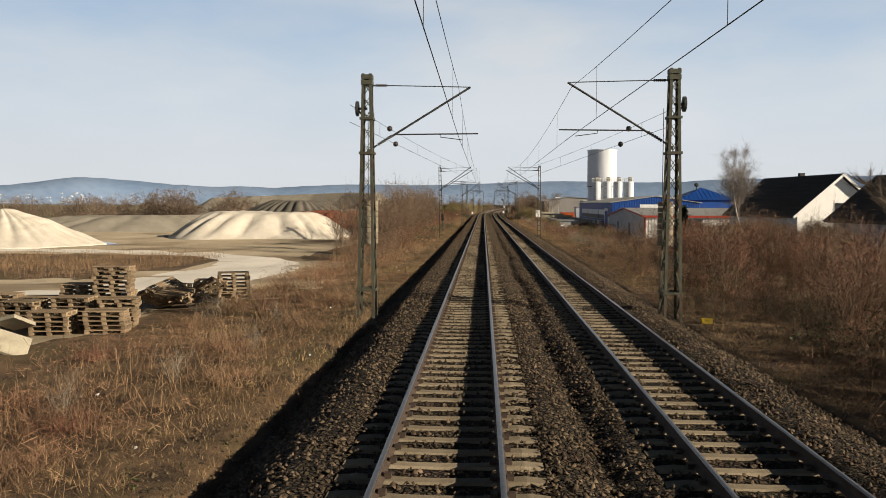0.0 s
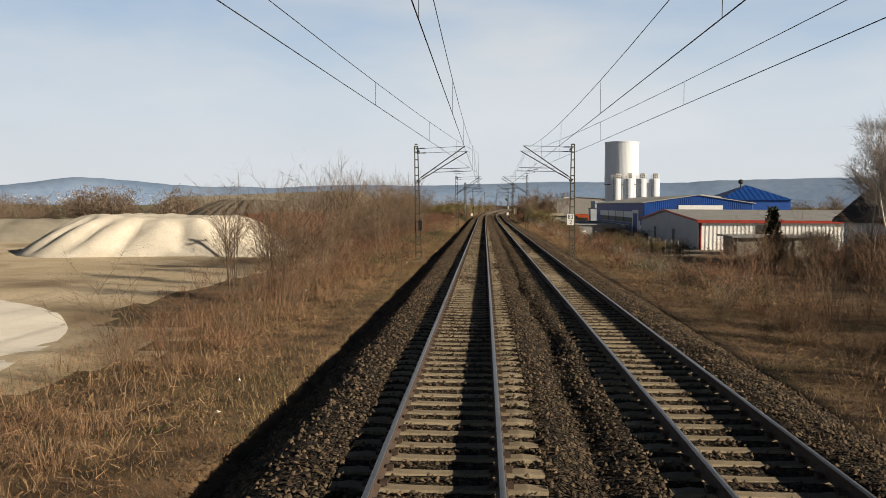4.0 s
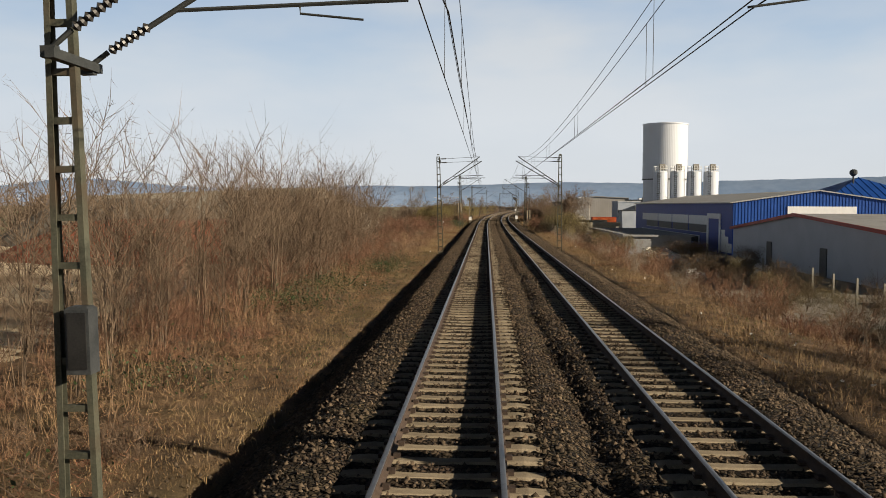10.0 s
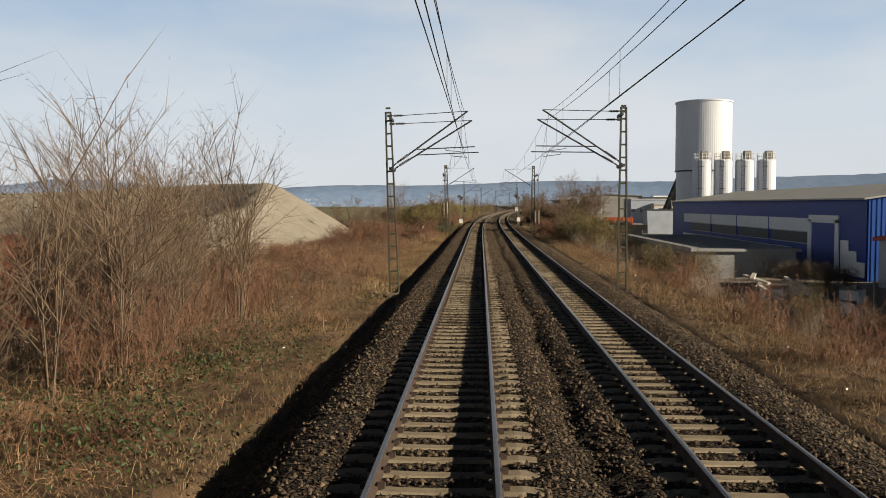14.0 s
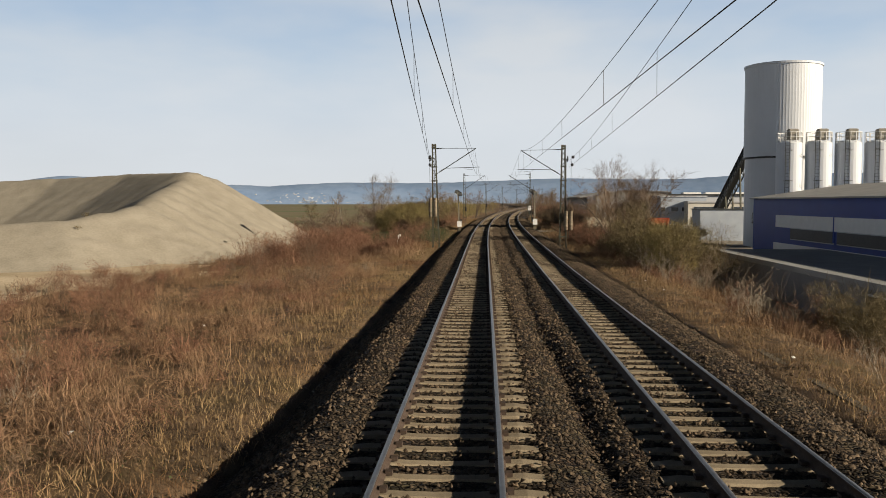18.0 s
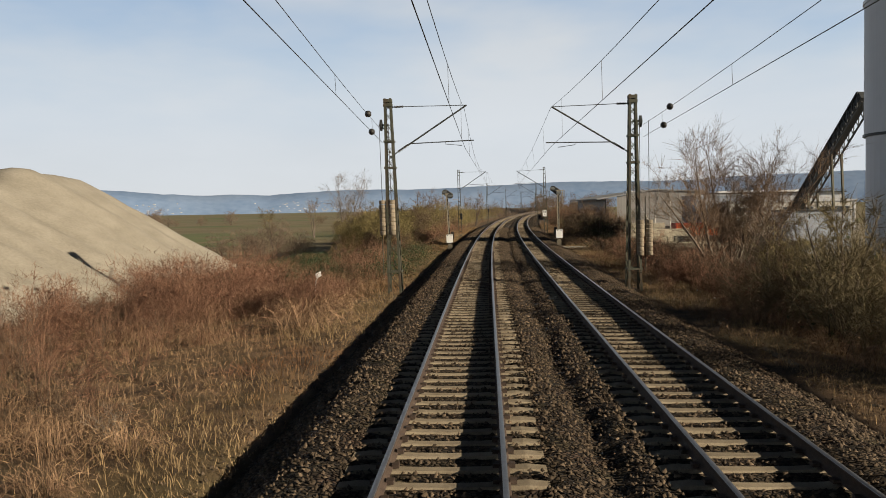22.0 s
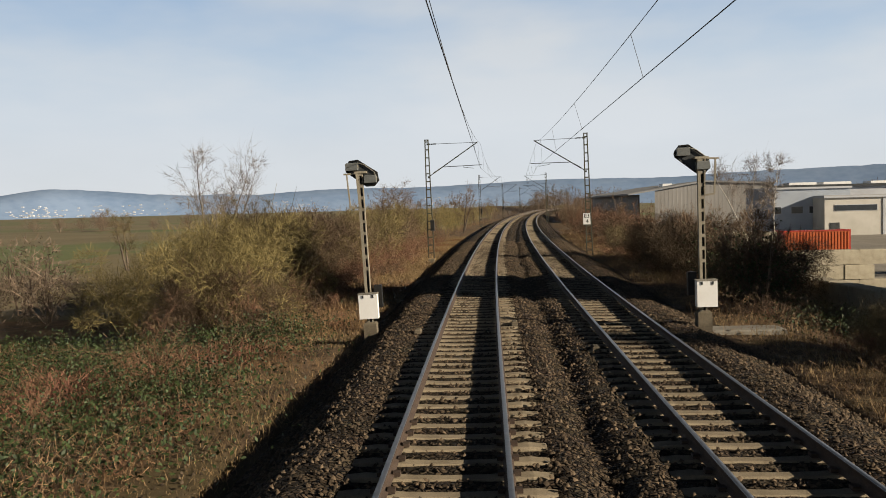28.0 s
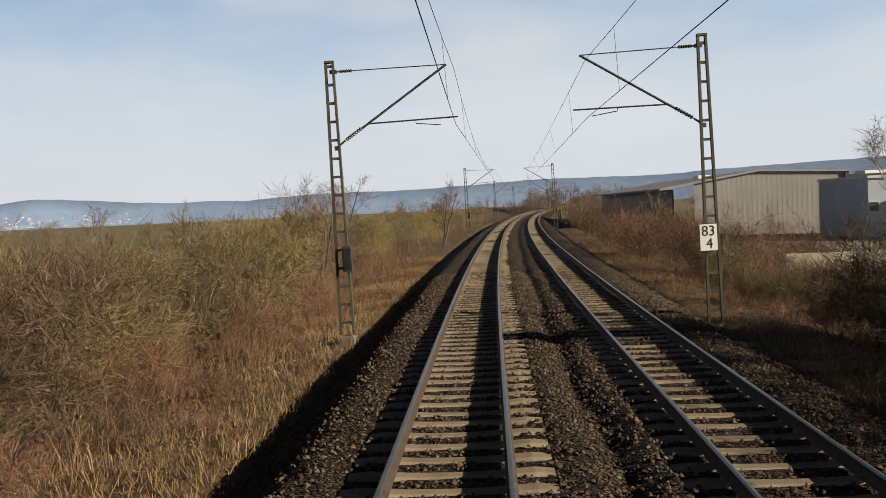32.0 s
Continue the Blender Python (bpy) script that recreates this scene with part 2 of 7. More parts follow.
M = dict(
    soil=mat("dry_soil", (0.045, 0.030, 0.017), (0.27, 0.175, 0.098), 1.1, 0.95, 1.0, 38.0, third=(0.135, 0.100, 0.047), sharp=(0.40, 0.64)),
    sandy=mat("sandy_ground", (0.52, 0.41, 0.26), (0.80, 0.67, 0.48), 0.25, 0.95, 0.4, 6.0, third=(0.24, 0.17, 0.10)),
    field=mat("winter_field", (0.17, 0.14, 0.07), (0.27, 0.22, 0.12), 0.03, 0.95, 0.3, 1.0, third=(0.11, 0.17, 0.05)),
    meadow=mat("green_meadow", (0.12, 0.16, 0.05), (0.18, 0.20, 0.075), 0.08, 0.95, 0.3, 3.0),
    # bed colour darker than its loose stones, standing for their shaded gaps
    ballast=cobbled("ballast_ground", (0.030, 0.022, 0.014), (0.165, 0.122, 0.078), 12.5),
    stone=mat("ballast_stone", (0.06, 0.044, 0.029), (0.20, 0.146, 0.096), 2.0, 0.9, 0.2, 60.0, per_piece=-0.55),
    sleeper=mat("weathered_concrete", (0.24, 0.195, 0.135), (0.42, 0.35, 0.245), 3.0, 0.9, 0.35, 50.0, per_piece=0.14),
    rail_side=mat("rusty_rail_steel", (0.05, 0.034, 0.026), (0.10, 0.07, 0.052), 6.0, 0.8, 0.3, 60.0),
    rail_top=mat("polished_rail_steel", (0.30, 0.29, 0.28), (0.42, 0.41, 0.40), 8.0, 0.36, 0.05, 80.0, metal=0.9),
    mast=mat("green_grey_mast_paint", (0.050, 0.053, 0.038), (0.115, 0.115, 0.082), 3.0, 0.7, 0.2, 40.0, third=(0.10, 0.066, 0.042)),
    steel=mat("dark_galvanised_steel", (0.05, 0.055, 0.055), (0.10, 0.105, 0.10), 5.0, 0.6, 0.1, 60.0, metal=0.4),
    wire=mat("dark_copper_wire", (0.035, 0.033, 0.03), (0.06, 0.055, 0.05), 5.0, 0.6, 0.0, 60.0, metal=0.3),
    insulator=mat("dark_glazed_insulator", (0.03, 0.03, 0.03), (0.06, 0.055, 0.05), 8.0, 0.35, 0.0, 60.0),
    concrete=mat("grey_concrete", (0.25, 0.235, 0.20), (0.40, 0.375, 0.32), 1.5, 0.9, 0.4, 30.0, per_piece=0.1),
    weight=mat("pale_concrete_weight", (0.36, 0.32, 0.24), (0.52, 0.47, 0.36), 3.0, 0.9, 0.3, 30.0, per_piece=0.1),
    ring=mat("brown_cast_weight", (0.19, 0.155, 0.11), (0.34, 0.285, 0.21), 3.0, 0.9, 0.35, 30.0, per_piece=0.18),
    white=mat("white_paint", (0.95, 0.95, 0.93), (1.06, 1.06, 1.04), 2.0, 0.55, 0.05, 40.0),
    trough=mat("mossy_trough_concrete", (0.10, 0.085, 0.062), (0.19, 0.16, 0.115), 1.5, 0.95, 0.4, 25.0, per_piece=0.3),
    tank=mat("white_tank_sheet", (0.74, 0.78, 0.84), (0.80, 0.84, 0.90), 0.6, 0.5, 0.05, 30.0),
    black=mat("black_paint", (0.012, 0.012, 0.012), (0.03, 0.03, 0.03), 4.0, 0.6, 0.05, 40.0),
    post=mat("weathered_pale_post", (0.24, 0.21, 0.155), (0.42, 0.38, 0.30), 2.0, 0.75, 0.2, 40.0),
    housing=mat("grey_lamp_housing", (0.13, 0.14, 0.14), (0.20, 0.21, 0.205), 3.0, 0.6, 0.1, 40.0),
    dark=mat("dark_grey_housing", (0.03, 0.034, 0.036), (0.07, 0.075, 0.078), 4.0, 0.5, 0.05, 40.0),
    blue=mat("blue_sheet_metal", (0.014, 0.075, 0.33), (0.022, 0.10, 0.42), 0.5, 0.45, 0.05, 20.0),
    # the hall's blue with the track wall's shade put into it
    blue_dark=mat("shaded_blue_panel", (0.012, 0.045, 0.29), (0.018, 0.062, 0.37), 0.6, 0.5, 0.05, 20.0),
    hall_wall=mat("warm_grey_sheet", (0.30, 0.29, 0.275), (0.37, 0.355, 0.335), 0.3, 0.75, 0.05, 8.0),
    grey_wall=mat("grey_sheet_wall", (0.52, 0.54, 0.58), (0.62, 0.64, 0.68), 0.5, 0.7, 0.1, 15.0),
    render=mat("pale_plaster", (0.58, 0.55, 0.48), (0.72, 0.69, 0.62), 0.7, 0.85, 0.15, 20.0),
    blue_grey=mat("blue_grey_plaster", (0.38, 0.43, 0.51), (0.48, 0.53, 0.60), 0.7, 0.8, 0.1, 20.0),
    roof_grey=mat("grey_roof_felt", (0.28, 0.285, 0.29), (0.40, 0.405, 0.41), 0.6, 0.9, 0.2, 15.0),
    roof_pale=mat("pale_roof_sheet", (0.36, 0.36, 0.36), (0.52, 0.52, 0.50), 0.5, 0.6, 0.1, 15.0),
    tile=mat("dark_roof_tile", (0.022, 0.020, 0.020), (0.05, 0.045, 0.043), 2.0, 0.7, 0.3, 20.0, per_piece=0.2),
    red=mat("red_trim_paint", (0.34, 0.03, 0.02), (0.48, 0.05, 0.03), 2.0, 0.5, 0.05, 30.0),
    orange=mat("orange_container_paint", (0.50, 0.10, 0.025), (0.62, 0.15, 0.04), 1.0, 0.5, 0.1, 30.0),
    yellow=mat("yellow_plastic", (0.62, 0.42, 0.02), (0.75, 0.55, 0.04), 4.0, 0.5, 0.1, 40.0),
    glass=mat("dark_window_glass", (0.02, 0.025, 0.03), (0.05, 0.06, 0.07), 1.0, 0.08, 0.0, 10.0, spec=0.8),
    wood=mat("weathered_pallet_wood", (0.20, 0.14, 0.085), (0.40, 0.30, 0.19), 4.0, 0.9, 0.4, 30.0, per_piece=0.3),
    sand_white=mat("pale_limestone_sand", (0.66, 0.60, 0.50), (0.86, 0.80, 0.69), 0.8, 0.95, 1.0, 8.0),
    sand_tan=mat("tan_sand", (0.29, 0.262, 0.208), (0.40, 0.365, 0.298), 0.7, 0.95, 0.8, 7.0),
    sand_red=mat("red_crushed_brick", (0.22, 0.062, 0.033), (0.32, 0.10, 0.055), 0.5, 0.95, 0.6, 5.0),
    sand_grey=mat("grey_gravel", (0.13, 0.115, 0.095), (0.20, 0.18, 0.15), 0.5, 0.95, 0.6, 5.0),
    road=mat("pale_haul_road", (0.98, 0.91, 0.79), (1.14, 1.08, 0.97), 0.4, 0.95, 0.3, 6.0),
    yard=mat("pale_yard_gravel", (0.22, 0.20, 0.17), (0.34, 0.31, 0.26), 0.4, 0.95, 0.4, 8.0),
    grass=mat("dead_grass", (0.17, 0.112, 0.050), (0.46, 0.325, 0.170), 0.45, 0.9, 0.0, 3.0, per_piece=-0.34, third=(0.225, 0.118, 0.056)),
    green=mat("low_green_weeds", (0.05, 0.075, 0.02), (0.10, 0.13, 0.04), 0.6, 0.8, 0.0, 6.0, per_piece=-0.4),
    twig=mat("brown_twigs", (0.105, 0.070, 0.046), (0.235, 0.162, 0.107), 0.6, 0.85, 0.0, 8.0, per_piece=0.25),
    twig_red=mat("reddish_twigs", (0.18, 0.092, 0.056), (0.33, 0.185, 0.115), 0.6, 0.85, 0.0, 8.0, per_piece=0.25),
    twig_olive=mat("olive_twigs", (0.10, 0.080, 0.042), (0.26, 0.205, 0.105), 0.6, 0.85, 0.0, 8.0, per_piece=-0.45),
    twig_moss=mat("mossy_twigs", (0.12, 0.098, 0.040), (0.38, 0.305, 0.125), 0.6, 0.85, 0.0, 8.0, per_piece=-0.45),
    twig_rust=mat("rusty_red_twigs", (0.13, 0.068, 0.042), (0.31, 0.165, 0.105), 0.6, 0.85, 0.0, 8.0, per_piece=-0.45),
    twig_dark=mat("dark_brown_twigs", (0.06, 0.043, 0.028), (0.15, 0.105, 0.062), 0.6, 0.85, 0.0, 8.0, per_piece=-0.45),
    stalk=mat("dry_tan_stalks", (0.17, 0.105, 0.058), (0.38, 0.25, 0.145), 0.45, 0.9, 0.0, 5.0, per_piece=-0.4, third=(0.25, 0.160, 0.088)),
    stem=mat("pale_tan_stems", (0.115, 0.080, 0.054), (0.255, 0.185, 0.125), 0.6, 0.85, 0.0, 8.0, per_piece=0.2),
    twig_far=mat("far_brown_twigs", (0.125, 0.092, 0.066), (0.26, 0.195, 0.142), 0.3, 0.9, 0.0, 3.0, per_piece=-0.4),
    twig_birch=mat("grey_birch_twigs", (0.20, 0.168, 0.145), (0.33, 0.285, 0.25), 0.6, 0.85, 0.0, 8.0, per_piece=-0.25),
    twig_pale=mat("pale_grey_twigs", (0.24, 0.20, 0.15), (0.38, 0.32, 0.25), 0.6, 0.85, 0.0, 8.0, per_piece=0.2),
    bark=mat("grey_brown_bark", (0.11, 0.085, 0.065), (0.20, 0.16, 0.125), 3.0, 0.9, 0.4, 30.0),
    birch=mat("white_birch_bark", (0.45, 0.42, 0.37), (0.66, 0.63, 0.58), 3.0, 0.8, 0.2, 20.0),
    tangle=mat("brown_bramble_stems", (0.17, 0.102, 0.056), (0.44, 0.29, 0.16), 0.5, 0.85, 0.0, 5.0, per_piece=-0.5, third=(0.24, 0.105, 0.062)),
    cane=mat("arching_bramble_canes", (0.17, 0.100, 0.060), (0.40, 0.255, 0.15), 0.5, 0.8, 0.0, 5.0, per_piece=-0.45, third=(0.25, 0.11, 0.075)),
    ivy=mat("dark_ivy_leaves", (0.022, 0.04, 0.012), (0.06, 0.085, 0.028), 1.0, 0.6, 0.0, 8.0, per_piece=-0.4),
    needles=mat("dark_conifer_needles", (0.012, 0.02, 0.011), (0.03, 0.045, 0.02), 1.0, 0.8, 0.0, 8.0, per_piece=-0.3),
    # aerial haze is painted into the colours of far hills and village
    hill=mat("hazy_far_hills", (0.20, 0.315, 0.52), (0.30, 0.42, 0.63), 0.004, 1.0, 0.0, 0.03),
    far_house=mat("hazy_far_walls", (0.46, 0.48, 0.52), (0.68, 0.70, 0.74), 0.02, 1.0, 0.0, 0.2, per_piece=-0.3),
    woods=mat("brown_winter_woods", (0.10, 0.075, 0.055), (0.17, 0.125, 0.09), 0.01, 1.0, 0.3, 0.2),
    water=mat("puddle_water", (0.25, 0.22, 0.18), (0.30, 0.27, 0.22), 0.5, 0.06, 0.0, 4.0, spec=0.6),
)


# ---- helpers of this scene ----
def mesh_np(name, verts, faces, material=None, smooth=False):
    me = bpy.data.meshes.new(name)
    verts = np.asarray(verts, dtype=np.float32).reshape(-1, 3)
    if isinstance(faces, np.ndarray):
        k = faces.shape[1]
        me.vertices.add(len(verts))
        me.vertices.foreach_set("co", verts.ravel())
        me.loops.add(faces.size)
        me.loops.foreach_set("vertex_index", faces.astype(np.int32).ravel())
        me.polygons.add(len(faces))
        me.polygons.foreach_set("loop_start", np.arange(0, faces.size, k, dtype=np.int32))
        me.update(calc_edges=True)
    else:
        me.from_pydata(verts.tolist(), [], faces)
    if smooth:
        me.polygons.foreach_set("use_smooth", np.ones(len(me.polygons), dtype=bool))
    if material:
        me.materials.append(material)
    me.validate()
    return me


class Shape:
    """A growing list of solid pieces for one mesh."""
    def __init__(self):
        self.v, self.f = [], []

    def add(self, verts, faces):
        o = len(self.v)
        self.v += [tuple(p) for p in verts]
        self.f += [tuple(i + o for i in q) for q in faces]
        return self

    def box(self, c, size, turn=None):
        x, y, z = (s / 2 for s in size)
        pts = [Vector(p) for p in ((-x, -y, -z), (x, -y, -z), (x, y, -z), (-x, y, -z), (-x, -y, z), (x, -y, z), (x, y, z), (-x, y, z))]
        if turn:
            pts = [turn @ p for p in pts]
        return self.add([p + Vector(c) for p in pts], ((3, 2, 1, 0), (4, 5, 6, 7), (0, 1, 5, 4), (1, 2, 6, 5), (2, 3, 7, 6), (3, 0, 4, 7)))

    def chamfered(self, c, size, b=0.02):
        """A box with bevelled top edges."""
        x, y, z = (s / 2 for s in size)
        pts = [(-x, -y, -z), (x, -y, -z), (x, y, -z), (-x, y, -z), (-x, -y, z - b), (x, -y, z - b), (x, y, z - b), (-x, y, z - b),
               (-x + b, -y + b, z), (x - b, -y + b, z), (x - b, y - b, z), (-x + b, y - b, z)]
        quads = [(3, 2, 1, 0), (8, 9, 10, 11)] + [(i, (i + 1) % 4, 4 + (i + 1) % 4, 4 + i) for i in range(4)] + [(4 + i, 4 + (i + 1) % 4, 8 + (i + 1) % 4, 8 + i) for i in range(4)]
        return self.add([Vector(p) + Vector(c) for p in pts], quads)

    def bar(self, a, b, w, h=None):
        """A rectangular bar from a to b."""
        a, b, h = Vector(a), Vector(b), h or w
        d = b - a
        return self.box((a + b) / 2, (w, h, d.length), d.to_track_quat("Z", "Y").to_matrix())

    def tube(self, pts, r, sides=6, cap=True):
        pts = [Vector(p) for p in pts]
        rs = r if isinstance(r, (list, tuple)) else [r] * len(pts)
        o, ring = [], []
        for i, p in enumerate(pts):
            d = pts[min(i + 1, len(pts) - 1)] - pts[max(i - 1, 0)]
            q = d.to_track_quat("Z", "Y").to_matrix()
            o += [p + q @ Vector((rs[i] * math.cos(2 * math.pi * k / sides), rs[i] * math.sin(2 * math.pi * k / sides), 0)) for k in range(sides)]
        for i in range(len(pts) - 1):
            for k in range(sides):
                ring.append((i * sides + k, i * sides + (k + 1) % sides, (i + 1) * sides + (k + 1) % sides, (i + 1) * sides + k))
        if cap:
            ring += [tuple(range(sides - 1, -1, -1)), tuple((len(pts) - 1) * sides + k for k in range(sides))]
        return self.add(o, ring)

    def prism(self, outline, axis, lo, hi):
        """An outline in the two other axes, pushed along an axis."""
        n = len(outline)
        def p3(p, t):
            return {"x": (t, p[0], p[1]), "y": (p[0], t, p[1]), "z": (p[0], p[1], t)}[axis]
        return self.add([p3(p, lo) for p in outline] + [p3(p, hi) for p in outline],
                        [tuple(range(n)), tuple(range(2 * n - 1, n - 1, -1))] + [(i, n + i, n + (i + 1) % n, (i + 1) % n) for i in range(n)])

    def mesh(self, name, material, smooth=False):
        me = mesh_np(name, self.v, self.f, material, smooth)
        bm = bmesh.new()
        bm.from_mesh(me)
        bmesh.ops.recalc_face_normals(bm, faces=bm.faces)
        bm.to_mesh(me)
        bm.free()
        return me


def part(name, shape, material, parent, label="", smooth=False):
    me = shape if isinstance(shape, bpy.types.Mesh) else shape.mesh(name, material, smooth)
    ob = new(name, me)
    ob.parent = parent
    return tagged(ob, label) if label else ob


def thing(name, label, category, m=None, group="", kind="", data=None):
    ob = new(name, data)
    if data is None:
        ob.empty_display_size = 0.2
    ob.matrix_basis = m or Matrix()
    return tagged(ob, label, category, group, kind)


# ---- the line of the railway ----
BEND, EASE, RADIUS, RISE = 187.25, 64.9, 2204.0, 0.00435
TRACK_GAP = 4.03


def line(s):
    """Sideways place, heading and height of the left track's middle, s metres along."""
    u = max(s - BEND, 0.0)
    a, b = min(u, EASE), max(u - EASE, 0.0)
    return (a ** 3 / (6 * RADIUS * EASE) + EASE / (2 * RADIUS) * b + b * b / (2 * RADIUS), a * a / (2 * RADIUS * EASE) + b / RADIUS, RISE * min(u, 330.0))


def at(s, u, z=0.0):
    x, th, h = line(s)
    return Vector((x + u * math.cos(th), s - u * math.sin(th), h + z))


def stand(s, u, z=0.0, turn=0.0):
    """A pose on the line, turned with it."""
    return Matrix.Translation(at(s, u, z)) @ Matrix.Rotation(radians(turn) - line(s)[1], 4, "Z")


def line_np(s):
    u = np.maximum(s - BEND, 0)
    a, b = np.minimum(u, EASE), np.maximum(u - EASE, 0)
    return a ** 3 / (6 * RADIUS * EASE) + EASE / (2 * RADIUS) * b + b * b / (2 * RADIUS), a * a / (2 * RADIUS * EASE) + b / RADIUS, RISE * np.minimum(u, 330)


def lay(s, u, z):
    x, th, h = line_np(s)
    return np.stack([x + u * np.cos(th), s - u * np.sin(th), h + z], -1)


def wave(x, y, k=1.0, seed=0):
    """Smooth unevenness from a few sines."""
    r = np.random.RandomState(seed)
    out = np.zeros_like(np.asarray(x, dtype=float))
    for i in range(7):
        a, f, p = r.uniform(0, 6.283), k * 1.55 ** i, r.uniform(0, 6.283)
        out = out + np.sin((x * math.cos(a) + y * math.sin(a)) * f + p) / (1.45 ** i)
    return out / 2.6


def ramp(x, pts):
    xs, ys = zip(*pts)
    return np.interp(x, xs, ys)


def ground_z(s, u):
    """Height of the ground beside the line, below the rail tops' height at s."""
    s, u = np.asarray(s, dtype=float), np.asarray(u, dtype=float)
    left_far = ramp(s, [(-50, -0.8), (40, -0.8), (60, -0.9), (150, -1.0), (190, -1.1), (225, -1.25), (245, -1.5), (330, -1.9), (800, -3.2)])
    right_far = ramp(s, [(-50, -0.7), (70, -0.8), (100, -1.5), (130, -1.9), (240, -1.9), (300, -1.8), (400, -1.6), (800, -1.0)])
    left = ramp(s, [(-50, -0.62), (210, -0.62), (260, -0.75), (800, -0.7)])
    w = np.clip((-u - 3.6) / 9.0, 0, 1)
    zl = left + (left_far - left) * w * w * (3 - 2 * w)
    w = np.clip((u - 8.0) / 6.0, 0, 1)
    zr = -0.52 + (right_far + 0.52) * w * w * (3 - 2 * w)
    z = np.where(u < 1, zl, zr)
    mid = np.clip((u + 3.3) / 0.5, 0, 1) * np.clip((6.65 - u) / 0.3, 0, 1)
    amp = np.clip((np.abs(u - 1.8) - 5.0) / 6.0, 0, 1)
    z = z - 0.45 * mid + wave(s, u, 0.55, 3) * (0.05 + 0.10 * amp)
    rise = np.clip((np.abs(u) - 60) / 400, 0, 1)
    return z - line_np(s)[2] * np.clip((np.abs(u) - 12) / 30, 0, 1) - 1.5 * rise


def gz(s, u):
    return float(ground_z(np.array([s]), np.array([u]))[0])


def ground_at(s, u, dz=0.0):
    return at(s, u, gz(s, u) + dz)


def on_ground(x, y, dz=0.0):
    """The place on the ground under a map point."""
    s, u = y, x
    for _ in range(4):
        cx, th, h = line(s)
        u = (x - cx) * math.cos(th) - (y - s) * math.sin(th)
        s = s + (x - cx) * math.sin(th) + (y - s) * math.cos(th)
    return Vector((x, y, line(s)[2] + gz(s, u) + dz))


# ---- the ground ----
s_axis = np.concatenate([np.arange(-60, 330, 1.2), np.arange(330, 620, 4), np.geomspace(620, 4600, 26)])
u_axis = np.concatenate([-np.geomspace(3600, 42, 24), np.arange(-40, -14, 2.0), np.arange(-14, 15, 0.45), np.arange(15, 42, 2.5), np.geomspace(42, 3600, 24)])
S, U = np.meshgrid(s_axis, u_axis, indexing="ij")
pts = lay(np.minimum(S, 620), U, ground_z(S, U))
pts[..., 1] += np.maximum(S - 620, 0)
grid = np.arange(S.size).reshape(S.shape)
quads = np.stack([grid[:-1, :-1], grid[:-1, 1:], grid[1:, 1:], grid[1:, :-1]], -1).reshape(-1, 4)
gm = mesh_np("ground", pts.reshape(-1, 3), quads, None, True)
for key in ("soil", "sandy", "field", "meadow", "yard"):
    gm.materials.append(M[key])
sc, uc = (S[:-1, :-1] + S[1:, 1:]) / 2, (U[:-1, :-1] + U[1:, 1:]) / 2
kind = np.zeros(sc.shape, dtype=np.int32)
edge = wave(sc, uc, 0.12, 9) * 3
kind[(uc < np.where(sc > 218, -27, np.where(sc > 135, -19.5, -12)) + edge) & (sc < 256 + edge)] = 1
kind[(uc < -16 + edge) & (sc >= 262 + edge)] = 2
kind[(uc < -52) & (uc > -170) & (sc > 330) & (sc < 560)] = 2
kind[(uc < -38 - (sc - 300) * 0.4 + edge) & (uc > -190) & (sc > 296 + edge) & (sc < 384 + edge)] = 3

kind[(uc < -18 + edge * 0.5) & (uc > -42) & (sc > 48 + edge * 0.3) & (sc < 67 + edge * 0.4)] = 0
kind[(uc < -8.2 + edge * 0.35 + wave(sc, uc, 0.9, 12) * 1.5) & (sc > 33 + edge) & (sc < 60 + edge)] = 1
kind[(uc < -19 + edge * 0.25) & (uc > -48) & (sc > 44 + edge * 0.3) & (sc < 64 + edge * 0.3)] = 0
kind[(uc < -60) & (sc < 262)] = 2
kind[(uc > 12.5 + edge * 0.4) & (uc < 75) & (sc > 118) & (sc < 420)] = 4
kind[uc >= 75] = 2
kind[sc > 470] = np.where(np.abs(uc[sc > 470]) > 30, 2, 0)
gm.polygons.foreach_set("material_index", kind.ravel())
thing("ground", "dry brown ground with sandy and grassy stretches", "ground", kind="structure", data=gm)


def sheet(name, centre_line, widths, z, material, label, category, kind="structure"):
    """A strip of road laid over the ground."""
    v, f = [], []
    for i, (p, w) in enumerate(zip(centre_line, widths)):
        a, b = Vector(centre_line[max(i - 1, 0)]), Vector(centre_line[min(i + 1, len(centre_line) - 1)])
        d = (b - a).normalized()
        side = Vector((d.y, -d.x)) * w / 2
        for k in range(7):
            q = Vector(p) + side * (k - 3) / 3
            v.append(on_ground(q.x, q.y, z - 0.02 * abs(k - 3)))
    for i in range(len(centre_line) - 1):
        f += [(i * 7 + k, i * 7 + k + 1, i * 7 + k + 8, i * 7 + k + 7) for k in range(6)]
    return thing(name, label, category, kind=kind, data=mesh_np(name, v, f, material, True))


def smooth_line(pts, n=10):
    out = []
    for i in range(len(pts) - 1):
        p = [Vector(pts[max(min(j, len(pts) - 1), 0)]) for j in (i - 1, i, i + 1, i + 2)]
        for k in range(n):
            t = k / n
            out.append(0.5 * (2 * p[1] + (p[2] - p[0]) * t + (2 * p[0] - 5 * p[1] + 4 * p[2] - p[3]) * t * t + (3 * p[1] - p[0] - 3 * p[2] + p[3]) * t ** 3))
    return out + [Vector(pts[-1])]


